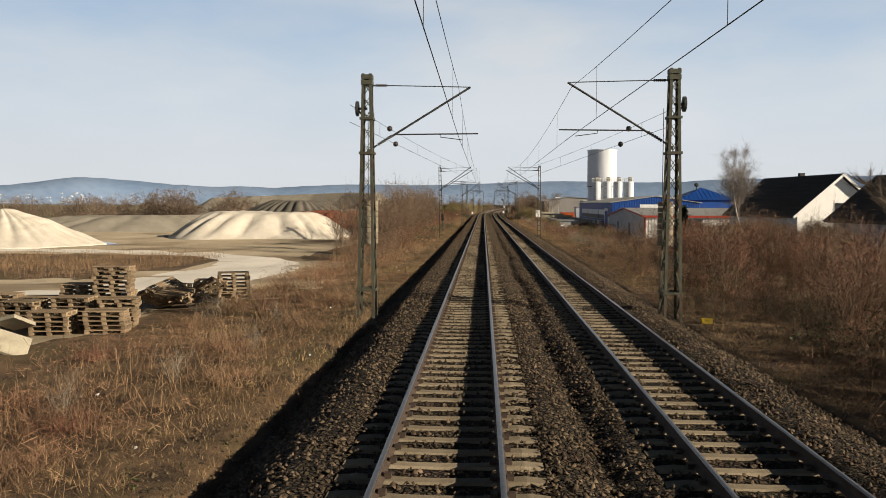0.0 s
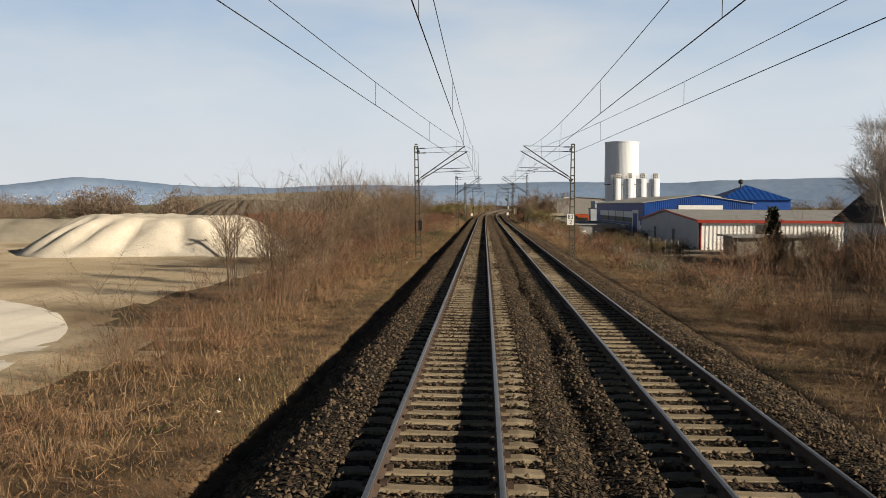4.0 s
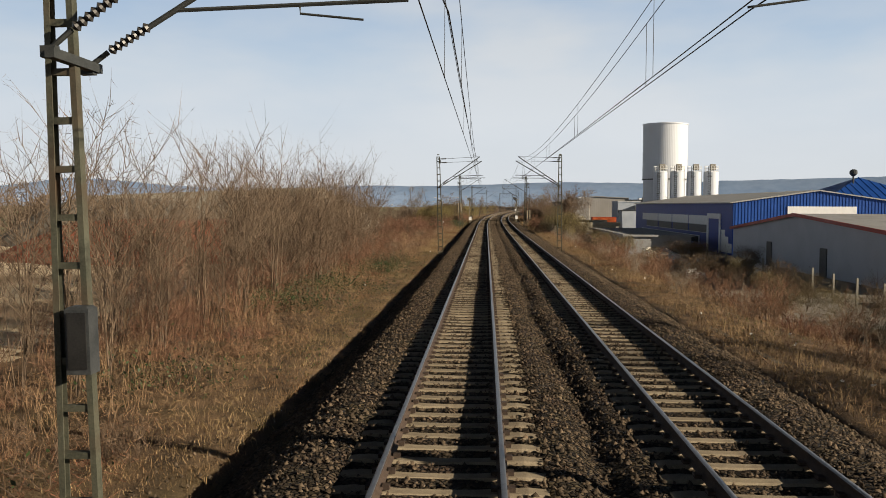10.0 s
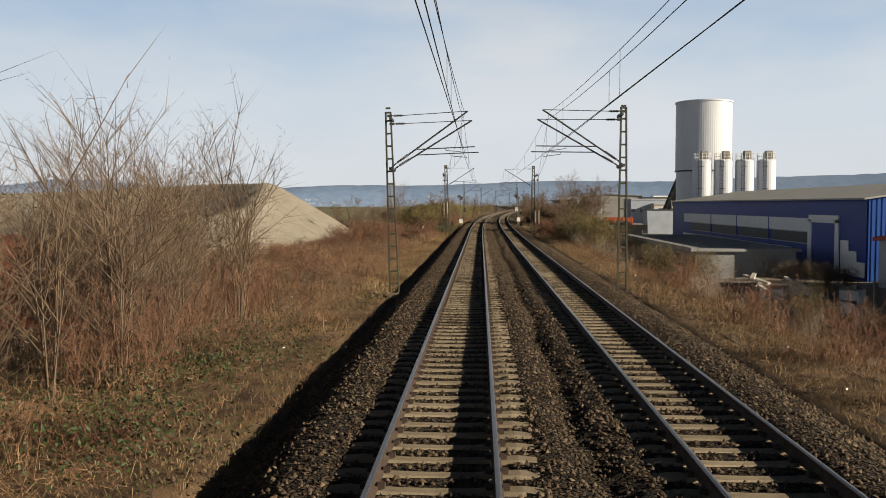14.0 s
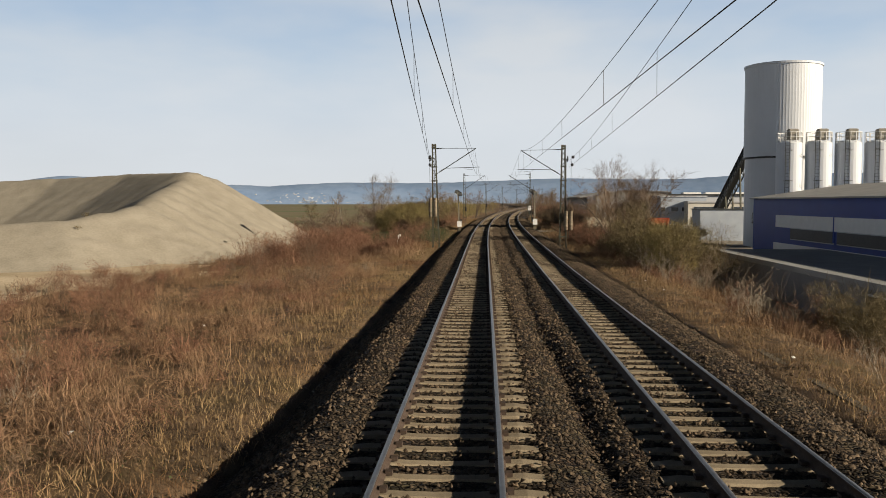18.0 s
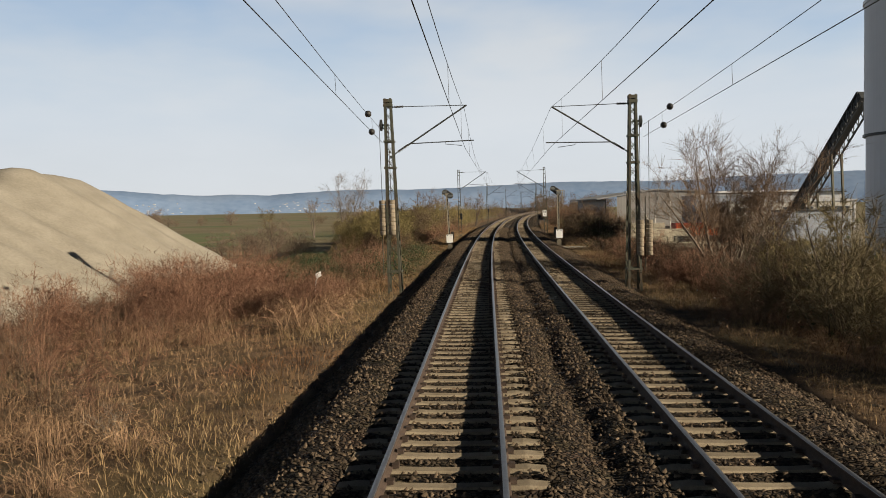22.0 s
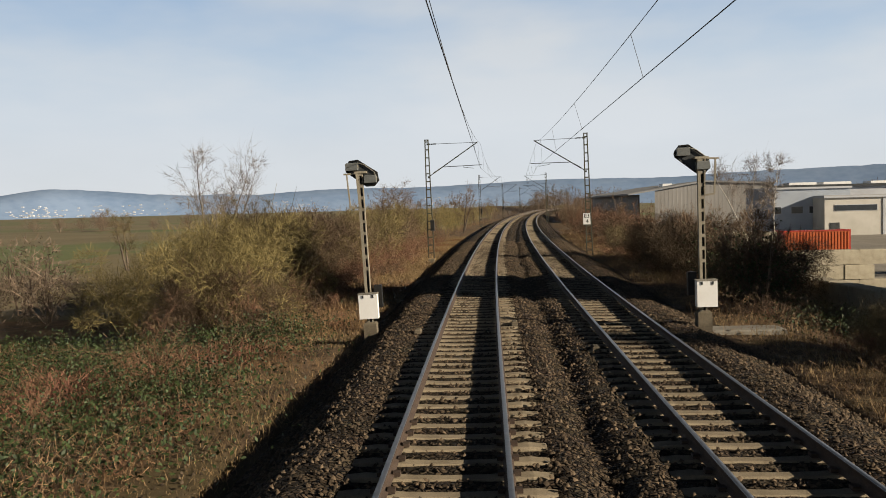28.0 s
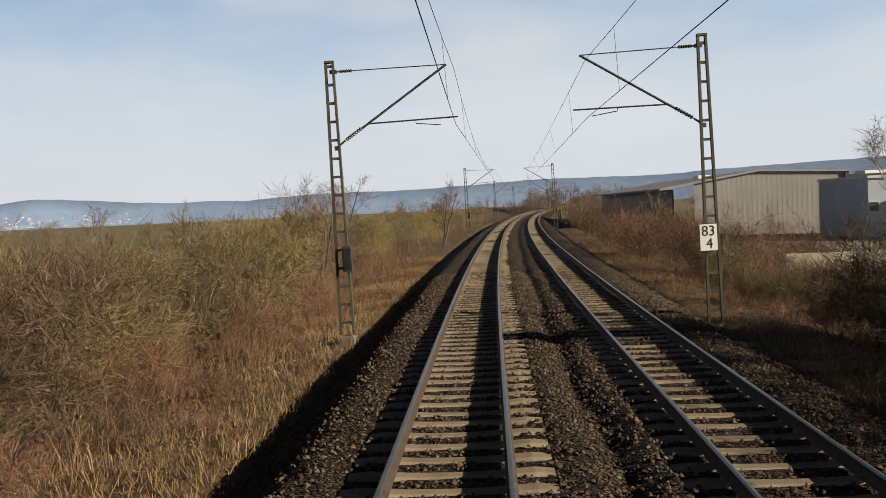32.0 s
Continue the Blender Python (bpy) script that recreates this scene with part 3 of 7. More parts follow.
curve_pts = smooth_line([(-22.6, 22), (-16.4, 38), (-14.0, 50), (-15.6, 60), (-22, 67.5), (-36, 72), (-60, 73)])
sheet("haul_road", curve_pts, [5.2 + 1.6 * math.sin(i * 0.11) for i in range(len(curve_pts))], 0.07, M["road"], "pale dusty haul road across the stockyard", "road")
sheet("puddle", smooth_line([(-52, 84), (-44, 86), (-36, 85.5)]), [1 + 4 * math.sin(math.pi * i / 20) for i in range(21)], 0.06, M["water"], "shallow muddy puddle in the stockyard", "water")

# ---- ballast and tracks ----
RAIL_END = 620.0
SPACING = 0.63
BED = [(-3.2, -0.80), (-2.95, -0.70), (-2.15, -0.24), (-1.8, -0.165), (-1.3, -0.175), (-1.0, -0.20), (-0.6, -0.215), (0.0, -0.222), (0.6, -0.215), (1.0, -0.20), (1.3, -0.175), (1.62, -0.19), (1.84, -0.24), (2.03, -0.32), (2.14, -0.325), (2.42, -0.215),
       (2.73, -0.175), (3.03, -0.20), (3.43, -0.215), (4.03, -0.222), (4.63, -0.215), (4.94, -0.20), (5.03, -0.165), (5.33, -0.135), (5.75, -0.16), (6.1, -0.30), (6.6, -0.48), (6.8, -0.62)]


def bed_z(s, u):
    inner = np.clip((u - 1.4) / 0.3, 0, 1) * np.clip((2.7 - u) / 0.3, 0, 1)
    shoulder = np.clip((-1.6 - u) / 0.4, 0, 1)
    drift = 0.14 * wave(s, s * 0, 0.5, 15) * inner + 0.07 * wave(s, s * 0, 0.7, 16) * shoulder
    return ramp(u + drift, BED) + 0.02 * wave(s, u, 2.2, 5) + 0.015 * wave(s, u, 0.4, 6)


s_bed = np.concatenate([np.arange(-30, 4, 0.5), np.arange(4, 306, 0.21), np.arange(306, 330, 0.3), np.arange(330, RAIL_END + 1, 4)])
u_bed = np.concatenate([[-3.2], np.arange(-3.05, 6.75, 0.15), [6.8]])
S, U = np.meshgrid(s_bed, u_bed, indexing="ij")


def rough_bed(s, u):
    """The bed as a crust of tilted stone faces, kept below the sleepers' tops."""
    r = np.random.RandomState(4)
    near = (s > 4) & (s < 300)
    h = np.where(near, r.uniform(-0.022, 0.022, s.shape), 0.0)
    step = np.abs((s / SPACING) % 1 - 0.5)
    beside = np.minimum(np.abs(u), np.abs(u - TRACK_GAP)) < 1.36
    z = bed_z(s, u) + h
    z = np.where(beside & (step < 0.245) & (u < 4.98), np.minimum(z, -0.235), z)
    z = np.where((np.abs(np.minimum(np.abs(u), np.abs(u - TRACK_GAP)) - 0.75) < 0.12), np.minimum(z, -0.2), z)
    j = np.where(near, 0.03, 0.0)
    return lay(s + r.uniform(-1, 1, s.shape) * j, u + r.uniform(-1, 1, s.shape) * j * ((u > -3.1) & (u < 6.7)), z)


grid = np.arange(S.size).reshape(S.shape)
quads = np.stack([grid[:-1, :-1], grid[:-1, 1:], grid[1:, 1:], grid[1:, :-1]], -1).reshape(-1, 4)
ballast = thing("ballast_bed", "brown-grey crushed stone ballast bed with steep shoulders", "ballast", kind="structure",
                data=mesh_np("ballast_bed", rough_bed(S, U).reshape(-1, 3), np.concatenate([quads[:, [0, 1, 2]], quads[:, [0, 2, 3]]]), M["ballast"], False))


def stones(n, s0, s1, u0, u1, size, seed, height, skip):
    """Loose angular stones, each a squashed double pyramid."""
    r = np.random.RandomState(seed)
    s, u = r.uniform(s0, s1, n), r.uniform(u0, u1, n)
    keep = skip(s, u)
    s, u = s[keep], u[keep]
    n = len(s)
    z = height(s, u)
    base = np.array([(1, 0, 0), (0, 1, 0), (-1, 0, 0), (0, -1, 0), (0, 0, 1), (0, 0, -1)], dtype=float)
    v = base[None] * r.uniform(0.6, 1.25, (n, 6, 1)) + r.uniform(-0.3, 0.3, (n, 6, 3))
    a = r.uniform(0, 6.283, n)
    c, d = np.cos(a)[:, None], np.sin(a)[:, None]
    k = r.uniform(size[0], size[1], n)[:, None]
    tilt = r.uniform(-0.6, 0.6, (n, 1))
    x, y, zz = v[..., 0], v[..., 1], v[..., 2] * 1.0 + v[..., 0] * tilt
    off = np.stack([(x * c - y * d) * k, (x * d + y * c) * k, zz * k], -1)
    p = lay(s, u, z)[:, None, :] + off
    p[..., 2] += k * 0.2
    f = np.array([(0, 1, 4), (1, 2, 4), (2, 3, 4), (3, 0, 4)])      # the buried undersides are left out
    faces = (np.arange(n)[:, None, None] * 6 + f[None]).reshape(-1, 3)
    return p.reshape(-1, 3), faces


def off_sleeper(s, u):
    near = np.abs((s / SPACING) % 1 - 0.5) > 0.31           # between the sleepers, which stand at half steps
    w1, w2 = np.abs(u), np.abs(u - TRACK_GAP)
    on = (w1 < 1.32) | (w2 < 1.32) & (u < 4.98)
    rail = (np.abs(w1 - 0.75) < 0.11) | (np.abs(w2 - 0.75) < 0.11)
    return (~on | ~(np.abs((s / SPACING) % 1 - 0.5) < 0.26)) & ~rail


v, f = stones(10000, -4, 300, -4.3, -3.1, (0.015, 0.04), 22, lambda s, u: ground_z(s, u), lambda s, u: s > -9)
v2, f2 = stones(7000, -4, 300, 6.7, 7.8, (0.015, 0.04), 23, lambda s, u: ground_z(s, u), lambda s, u: s > -9)
tagged(part("spilled_stones", mesh_np("spilled_stones", np.concatenate([v, v2]), np.concatenate([f, f2 + len(v)]), M["stone"]), None, ballast, "ballast stones spilled beside the bed"), kind="stuff")
v, f = stones(215000, 2, 300, -3.0, 6.9, (0.022, 0.046), 21, bed_z, off_sleeper)
tagged(part("loose_stones", mesh_np("loose_stones", v, f, M["stone"]), None, ballast, "angular brown-grey ballast stones"), kind="stuff")


def sleeper_mesh():
    """A concrete sleeper, waisted and dished in the middle, with chamfered edges."""
    xs = (-1.3, -1.05, -0.45, 0.0, 0.45, 1.05, 1.3)
    w = (0.135, 0.15, 0.12, 0.11, 0.12, 0.15, 0.135)
    top = (-0.195, -0.175, -0.205, -0.21, -0.205, -0.175, -0.195)
    v, f = [], []
    for x, a, t in zip(xs, w, top):
        v += [(x, -a, -0.36), (x, -a * 0.94, t - 0.04), (x, -a * 0.78, t), (x, a * 0.78, t), (x, a * 0.94, t - 0.04), (x, a, -0.36)]
    for i in range(len(xs) - 1):
        f += [(i * 6 + k, i * 6 + k + 1, i * 6 + k + 7, i * 6 + k + 6) for k in range(5)]
    f += [tuple(range(6)), tuple(range(len(v) - 1, len(v) - 7, -1))]
    me = mesh_np("sleeper", v, f, M["sleeper"])
    bm = bmesh.new()
    bm.from_mesh(me)
    bmesh.ops.recalc_face_normals(bm, faces=bm.faces)
    bm.to_mesh(me)
    bm.free()
    return me


SLEEPER = sleeper_mesh()
RAIL = [(-0.07, -0.172), (-0.07, -0.16), (-0.012, -0.14), (-0.010, -0.05), (-0.034, -0.036), (-0.036, -0.008), (-0.028, 0.0), (0.028, 0.0), (0.036, -0.008), (0.034, -0.036), (0.010, -0.05), (0.012, -0.14), (0.07, -0.16), (0.07, -0.172)]


def rail_mesh(u):
    ss = np.concatenate([np.arange(-30, 190, 5.0), np.arange(190, RAIL_END + 0.1, 3.0)])
    prof = np.array(RAIL)
    k = len(prof)
    v = lay(np.repeat(ss, k), np.tile(prof[:, 0], len(ss)) + u, np.tile(prof[:, 1], len(ss)))
    i, j = np.meshgrid(np.arange(len(ss) - 1), np.arange(k - 1), indexing="ij")
    i, j = i.ravel(), j.ravel()
    f = np.stack([i * k + j, i * k + j + 1, (i + 1) * k + j + 1, (i + 1) * k + j], -1)
    me = mesh_np("rail", v, f, M["rail_side"])
    me.materials.append(M["rail_top"])
    me.polygons.foreach_set("material_index", ((j >= 5) & (j <= 7)).astype(np.int32))
    return me


def track(u0, label):
    t = thing("railway_track", label, "railway track", kind="structure", group="railway tracks")
    for side in (-0.75, 0.75):
        part("rail", rail_mesh(u0 + side), None, t, "rusty steel rail with a polished running surface")
    r = np.random.RandomState(int(u0 * 10))
    n = int((RAIL_END + 20) / SPACING)
    sv, sf = np.array([p.co[:] for p in SLEEPER.vertices]), [tuple(p.vertices) for p in SLEEPER.polygons]
    far_v, far_f, clip = [], [], Shape()
    for i in range(n):
        s = (round(-12 / SPACING) + i + 0.5) * SPACING
        m = stand(s, u0, r.uniform(-0.012, 0.006), r.uniform(-0.6, 0.6))
        if 0 <= i - 22 < 300:
            ob = new("sleeper", SLEEPER)
            ob.parent = t
            ob.matrix_basis = m
        else:
            far_f += [tuple(k + len(far_v) for k in q) for q in sf]
            far_v += [m @ Vector(p) for p in sv]
        if s < 240:
            for x in (-0.85, -0.65, 0.65, 0.85):
                clip.box(m @ Vector((x, 0, -0.155)), (0.09, 0.13, 0.05), m.to_3x3())
    tagged(part("distant_sleepers", mesh_np("distant_sleepers", far_v, far_f, M["sleeper"]), None, t, "concrete sleepers further along the line"), kind="stuff")
    tagged(part("rail_clips", clip, M["rail_side"], t, "rusty steel rail clips"), kind="stuff")
    return t


# ---- masts, brackets and wires ----
FOOT = -0.32


def insulator(a, b, n=6, r=0.075):
    sh, a, b = Shape(), Vector(a), Vector(b)
    pts, rs = [], []
    for i in range(n * 2 + 1):
        pts.append(a.lerp(b, i / (n * 2)))
        rs.append(r if i % 2 else r * 0.45)
    return sh.tube(pts, rs, 10)


def bracket(mast, side, dy=0.0, reach=3.45, tip=6.95, arm=5.42, low=4.8, steady=0.55, top=6.95, n="bracket"):
    """A bracket arm; side is +1 where the arm points to growing x."""
    def p(x, z, y=0.0):
        return Vector((side * x, dy + y, z))
    b = part("bracket_arm", Shape().tube([p(0.78, low + 0.78 * (tip - low) / reach * 0.98), p(reach, tip)], 0.034, 8), M["steel"], mast, "slanting steel bracket tube")
    part("top_rod", Shape().tube([p(0.62, top), p(reach, tip)], 0.016, 6), M["steel"], b)
    part("insulator", insulator(p(0.26, top), p(0.64, top), 6, 0.055), M["insulator"], b, "ribbed dark insulator")
    part("insulator", insulator(p(0.34, low + 0.34 * (tip - low) / reach), p(0.80, low + 0.80 * (tip - low) / reach), 7, 0.062), M["insulator"], b, "ribbed dark insulator")
    part("lower_pivot", Shape().tube([p(0.05, low), p(0.32, low + 0.32 * (tip - low) / reach)], 0.03, 6).box(p(0.08, low), (0.16, 0.1, 0.12)), M["steel"], b)
    part("upper_pivot", Shape().box(p(0.1, top), (0.2, 0.08, 0.1)).tube([p(0.05, top), p(0.25, top)], 0.025, 6), M["steel"], b)
    x0 = reach * (arm - low) / (tip - low)
    part("registration_arm", Shape().tube([p(x0, arm), p(reach + 0.25, arm + 0.03)], 0.024, 6), M["steel"], b)
    part("steady_arm", Shape().tube([p(reach + 0.2 - 1.15, arm), p(reach - 0.95, arm - 0.08), p(reach - 0.25 + steady * 0.0, arm - 0.17)], 0.014, 6), M["steel"], b)
    return b


CHANNEL = [(0.02, -0.06), (0.02, 0.06), (-0.045, 0.06), (-0.045, 0.048), (0.0, 0.048), (0.0, -0.048), (-0.045, -0.048), (-0.045, -0.06)]
ANGLE = [(0, 0), (0.085, 0), (0.085, 0.012), (0.012, 0.012), (0.012, 0.085), (0, 0.085)]


def lofted(outline, c0, z0, c1, z1):
    """A rolled section leaning from one centre to another."""
    n = len(outline)
    return Shape().add([(p[0] + c[0], p[1] + c[1], z) for c, z in ((c0, z0), (c1, z1)) for p in outline],
                       [tuple(range(n)), tuple(range(2 * n - 1, n - 1, -1))] + [(i, n + i, n + (i + 1) % n, (i + 1) % n) for i in range(n)])


def ladder_mast(s, u, side, TOP, doubled=False, lean=0.0, box=False, sign=None, label="slender green-grey steel frame mast with rungs"):
    """Two steel channels joined by batten plates."""
    m = thing("overhead_line_mast", label, "railway mast", stand(s, u) @ Matrix.Rotation(-lean / 7.5, 4, "Y"), group="overhead line masts")
    foot = FOOT - 0.10
    for k in (-1, 1):
        part("upright", lofted([(k * p, q) for p, q in CHANNEL], (k * 0.20, 0), foot, (k * 0.115, 0), TOP - 0.05), M["mast"], m)
    for i in range(15):
        z = foot + 0.35 + i * 0.52
        w = 0.20 - 0.085 * (z - foot) / (TOP - foot)
        part("batten", Shape().box((0, 0, z), (2 * w - 0.03, 0.09, 0.07)), M["mast"], m)
    part("footing", Shape().chamfered((0, 0, FOOT - 0.58), (0.40, 0.40, 0.9), 0.05), M["trough"], m, "grey concrete footing")
    part("cap", Shape().box((0, 0, TOP - 0.02), (0.27, 0.16, 0.06)), M["mast"], m)
    if doubled:
        bracket(m, side, -0.42, 3.3, TOP - 0.12, TOP - 1.6, TOP - 2.35, top=TOP - 0.2)
        bracket(m, side, 0.42, 3.45, TOP - 0.42, TOP - 1.78, TOP - 2.4, top=TOP - 0.45)
        for z in (TOP - 0.32, TOP - 2.38):
            part("cross_beam", Shape().box((side * 0.14, 0, z), (0.1, 1.1, 0.1)), M["steel"], m)
    else:
        bracket(m, side, 0.0, 3.3, TOP - 0.32, TOP - 1.82, TOP - 2.45, top=TOP - 0.3)
    if box:
        b = part("switch_box", Shape().chamfered((0.18 - 0.0, -0.2, 1.75), (0.26, 0.22, 0.72), 0.03), M["dark"], m, "dark grey switch box")
        part("door", Shape().box((0.18, -0.318, 1.75), (0.2, 0.012, 0.6)), M["black"], b)
    if sign:
        distance_board(m, sign, (-0.12, -0.14, 2.2 if s < 100 else 1.95))
    return m


def letters(text, size, name, place, parent, material):
    cu = bpy.data.curves.new(name, "FONT")
    cu.body, cu.size, cu.extrude, cu.align_x, cu.align_y = text, size, 0.003, "CENTER", "CENTER"
    tmp = new(name, cu)
    me = bpy.data.meshes.new_from_object(tmp)
    bpy.data.objects.remove(tmp)
    me.materials.clear()
    me.materials.append(material)
    me.transform(Matrix.Translation(place) @ Matrix.Rotation(radians(90), 4, "X") @ Matrix.Diagonal((0.92, 1.0, 1.0, 1.0)))
    ob = new(name, me)
    ob.parent = parent
    return ob


def distance_board(mast, numbers, place):
    x, y, z = place
    b = part("distance_board", Shape().box((x, y, z), (0.46, 0.02, 0.72)), M["white"], mast, "white distance board with black figures")
    part("frame", Shape().box((x, y + 0.004, z), (0.48, 0.014, 0.74)), M["black"], b)
    letters(numbers[0], 0.40, "figures", (x, y - 0.014, z + 0.165), b, M["black"])
    letters(numbers[1], 0.40, "figures", (x + 0.02, y - 0.014, z - 0.175), b, M["black"])


def lattice_mast(s, u, side, top, weights=True, lean=0.0):
    """A strong four-legged lattice mast with a tensioning gear."""
    m = thing("overhead_line_mast", "strong green-grey steel lattice mast with concrete tension weights", "railway mast", stand(s, u) @ Matrix.Rotation(-lean / 7.5, 4, "Y"), group="overhead line masts")
    foot = FOOT - 0.15
    wx0, wx1, wy0, wy1 = 0.27, 0.135, 0.40, 0.15
    def corner(z, a, b):
        t = (z - foot) / (top - foot)
        return Vector((a * (wx0 + (wx1 - wx0) * t), b * (wy0 + (wy1 - wy0) * t), z))
    for a in (-1, 1):
        for b in (-1, 1):
            lo, hi = corner(foot, a, b), corner(top, a, b)
            part("leg", lofted([(a * (0.02 - p), b * (0.02 - q)) for p, q in ANGLE], (lo.x, lo.y), foot, (hi.x, hi.y), top), M["mast"], m)
    levels = [foot + 0.15]
    while levels[-1] < top - 0.5:
        t = (levels[-1] - foot) / (top - foot)
        levels.append(levels[-1] + 0.72 - 0.30 * t)
    for face in range(4):
        ends = (((-1, -1), (1, -1)), ((-1, 1), (1, 1)), ((-1, -1), (-1, 1)), ((1, -1), (1, 1)))[face]
        for i, (z0, z1) in enumerate(zip(levels, levels[1:])):
            p, q = ends if i % 2 else ends[::-1]
            part("brace", Shape().bar(corner(z0, *p), corner(z1, *q), 0.05, 0.014), M["mast"], m)
            if z0 > 0.8:
                part("brace", Shape().bar(corner(z0, *q), corner(z1, *p), 0.05, 0.014), M["mast"], m)
    for z in (top - 0.1, top - 0.28, foot + 0.9, 5.9, 4.8):
        t = (z - foot) / (top - foot)
        hx, hy = wx0 + (wx1 - wx0) * t + 0.04, wy0 + (wy1 - wy0) * t + 0.04
        if z > 6.5:
            part("plate", Shape().box((0, 0, z), (2 * hx, 2 * hy, 0.14)), M["mast"], m)
        else:
            part("collar", Shape().box((0, -hy, z), (2 * hx + 0.04, 0.03, 0.08)).box((0, hy, z), (2 * hx + 0.04, 0.03, 0.08)).box((-hx, 0, z), (0.03, 2 * hy - 0.04, 0.08)).box((hx, 0, z), (0.03, 2 * hy - 0.04, 0.08)), M["mast"], m)
    part("footing", Shape().chamfered((0, 0, foot - 0.66), (0.74, 0.98, 0.9), 0.06), M["trough"], m, "grey concrete footing")
    bracket(m, side, 0.0, 3.3, top - 0.42, top - 1.92, top - 2.45, top=top - 0.36)
    if weights:
        out = -side
        low = 1.85 if s < 100 else 1.0 if side < 0 else 2.0
        for k, (dx, dy) in enumerate(((-0.06, 1.2), (0.10, 0.95)) if s < 100 else ((0.34, -0.55), (-0.04, -0.6)) if side > 0 else ((0.18, -0.6), (0.56, -0.5))):
            w = part("tension_cable", Shape().tube([(out * dx, dy, low + 1.4), (out * dx, dy, top - 1.1)], 0.012, 6), M["wire"], m, "hanging tension cable")
            for j in range(8):
                part("concrete_weight", Shape().tube([(out * dx, dy, low + j * 0.182), (out * dx, dy, low + 0.012 + j * 0.182), (out * dx, dy, low + 0.15 + j * 0.182), (out * dx, dy, low + 0.165 + j * 0.182)], [0.132, 0.143, 0.143, 0.132], 14).box((out * dx, dy - 0.146, low + 0.085 + j * 0.182), (0.05, 0.012, 0.1)), M["ring"], w)
        g = part("tension_wheel", Shape().tube([(out * 0.28, 0, top - 1.1), (out * 0.36, 0, top - 1.1)], 0.24, 14).bar((0, 0, top - 1.1), (out * 0.4, 0, top - 1.1), 0.08).bar((0, 0.1, top - 1.45), (out * 0.36, 0.0, top - 1.1), 0.05), M["steel"], m, "tension wheel on an arm")
        if s > 100:
            part("guide_rod", Shape().tube([(out * 0.42, -0.42, 0.3), (out * 0.42, -0.42, 3.4)], 0.02, 6).tube([(out * 0.30, -0.42, 0.3), (0, -0.35, 0.3)], 0.02, 6), M["mast"], m)
    return m


MASTS = [(27.6, "lattice", 7.32), (91.3, "double", 7.1), (150.6, "double", 7.05), (215.2, "lattice", 7.7), (283.0, "single", 7.35), (360.0, "single", 7.3), (428.0, "single", 7.3), (492.0, "single", 7.3), (556.0, "single", 7.3)]
LEFT_U, RIGHT_U = -3.5, 6.65
RAKE = {91.3: (0.2, 0.0), 150.6: (0.23, 0.0)}
SHIFT = {27.6: (0.28, -0.18), 91.3: (-0.15, -0.1), 150.6: (0.68, -0.18), 283.0: (0.13, 0.17), 215.2: (0.14, 0.0)}
for s, kind_, high in MASTS:
    dl, dr = SHIFT.get(s, (0.0, 0.0))
    if kind_ == "lattice":
        lattice_mast(s, LEFT_U + dl, 1, high, True, 0.16 if s > 100 else 0.0)
        lattice_mast(s - 0.3, RIGHT_U - 0.05 + dr, -1, high + (0.1 if s < 100 else -0.12))
    else:
        ladder_mast(s, LEFT_U - 0.25 + dl, 1, high, kind_ == "double", RAKE.get(s, (0.13, 0.15))[0], box=s in (91.3, 283.0, 360.0, 428.0))
        ladder_mast(s - 0.4, RIGHT_U - 0.15 + dr, -1, high + 0.1, kind_ == "double", RAKE.get(s, (0.13, 0.15))[1], sign={91.3: ("83", "2"), 283.0: ("83", "4")}.get(s),
                    label="slender steel frame mast with a white distance board" if s in (91.3, 283.0) else "slender green-grey steel frame mast with rungs")


def wire_run(track_u, stops, label):
    """A contact wire and its carrying cable from stop to stop: (s, u, carrier height, contact height)."""
    t = thing("overhead_wire", label, "overhead wire", group="overhead wires")
    for (s0, u0, c0, k0), (s1, u1, c1, k1) in zip(stops, stops[1:]):
        a, b = at(s0, u0, k0), at(s1, u1, k1)
        part("contact_wire", Shape().tube([a, b], 0.0085, 5), M["wire"], t)
        pts = []
        for i in range(15):
            q = i / 14
            sag = 0.8 * 4 * q * (1 - q) if abs(k0 - k1) < 0.4 else 0.35 * 4 * q * (1 - q)
            pts.append(at(s0 + (s1 - s0) * q, u0 + (u1 - u0) * q, c0 + (c1 - c0) * q - sag))
        part("carrying_cable", Shape().tube(pts, 0.0075, 5), M["wire"], t)
        n = max(int((s1 - s0) / 10.5), 1)
        for i in range(n):
            q = (i + 0.5) / n
            top = at(s0 + (s1 - s0) * q, u0 + (u1 - u0) * q, c0 + (c1 - c0) * q - (0.8 if abs(k0 - k1) < 0.4 else 0.35) * 4 * q * (1 - q))
            bot = a.lerp(b, q)
            if top.z - bot.z > 0.1:
                part("dropper", Shape().tube([top, bot], 0.005, 4), M["wire"], t)
    return t


def ball_insulator(p, q, t):
    d = (Vector(q) - Vector(p)).normalized()
    p = Vector(p)
    return part("ball_insulator", Shape().tube([p - d * 0.16, p - d * 0.15, p - d * 0.07, p, p + d * 0.07, p + d * 0.15, p + d * 0.16], [0.02, 0.06, 0.10, 0.115, 0.10, 0.06, 0.02], 12), M["insulator"], t, "dark egg-shaped insulator", True)


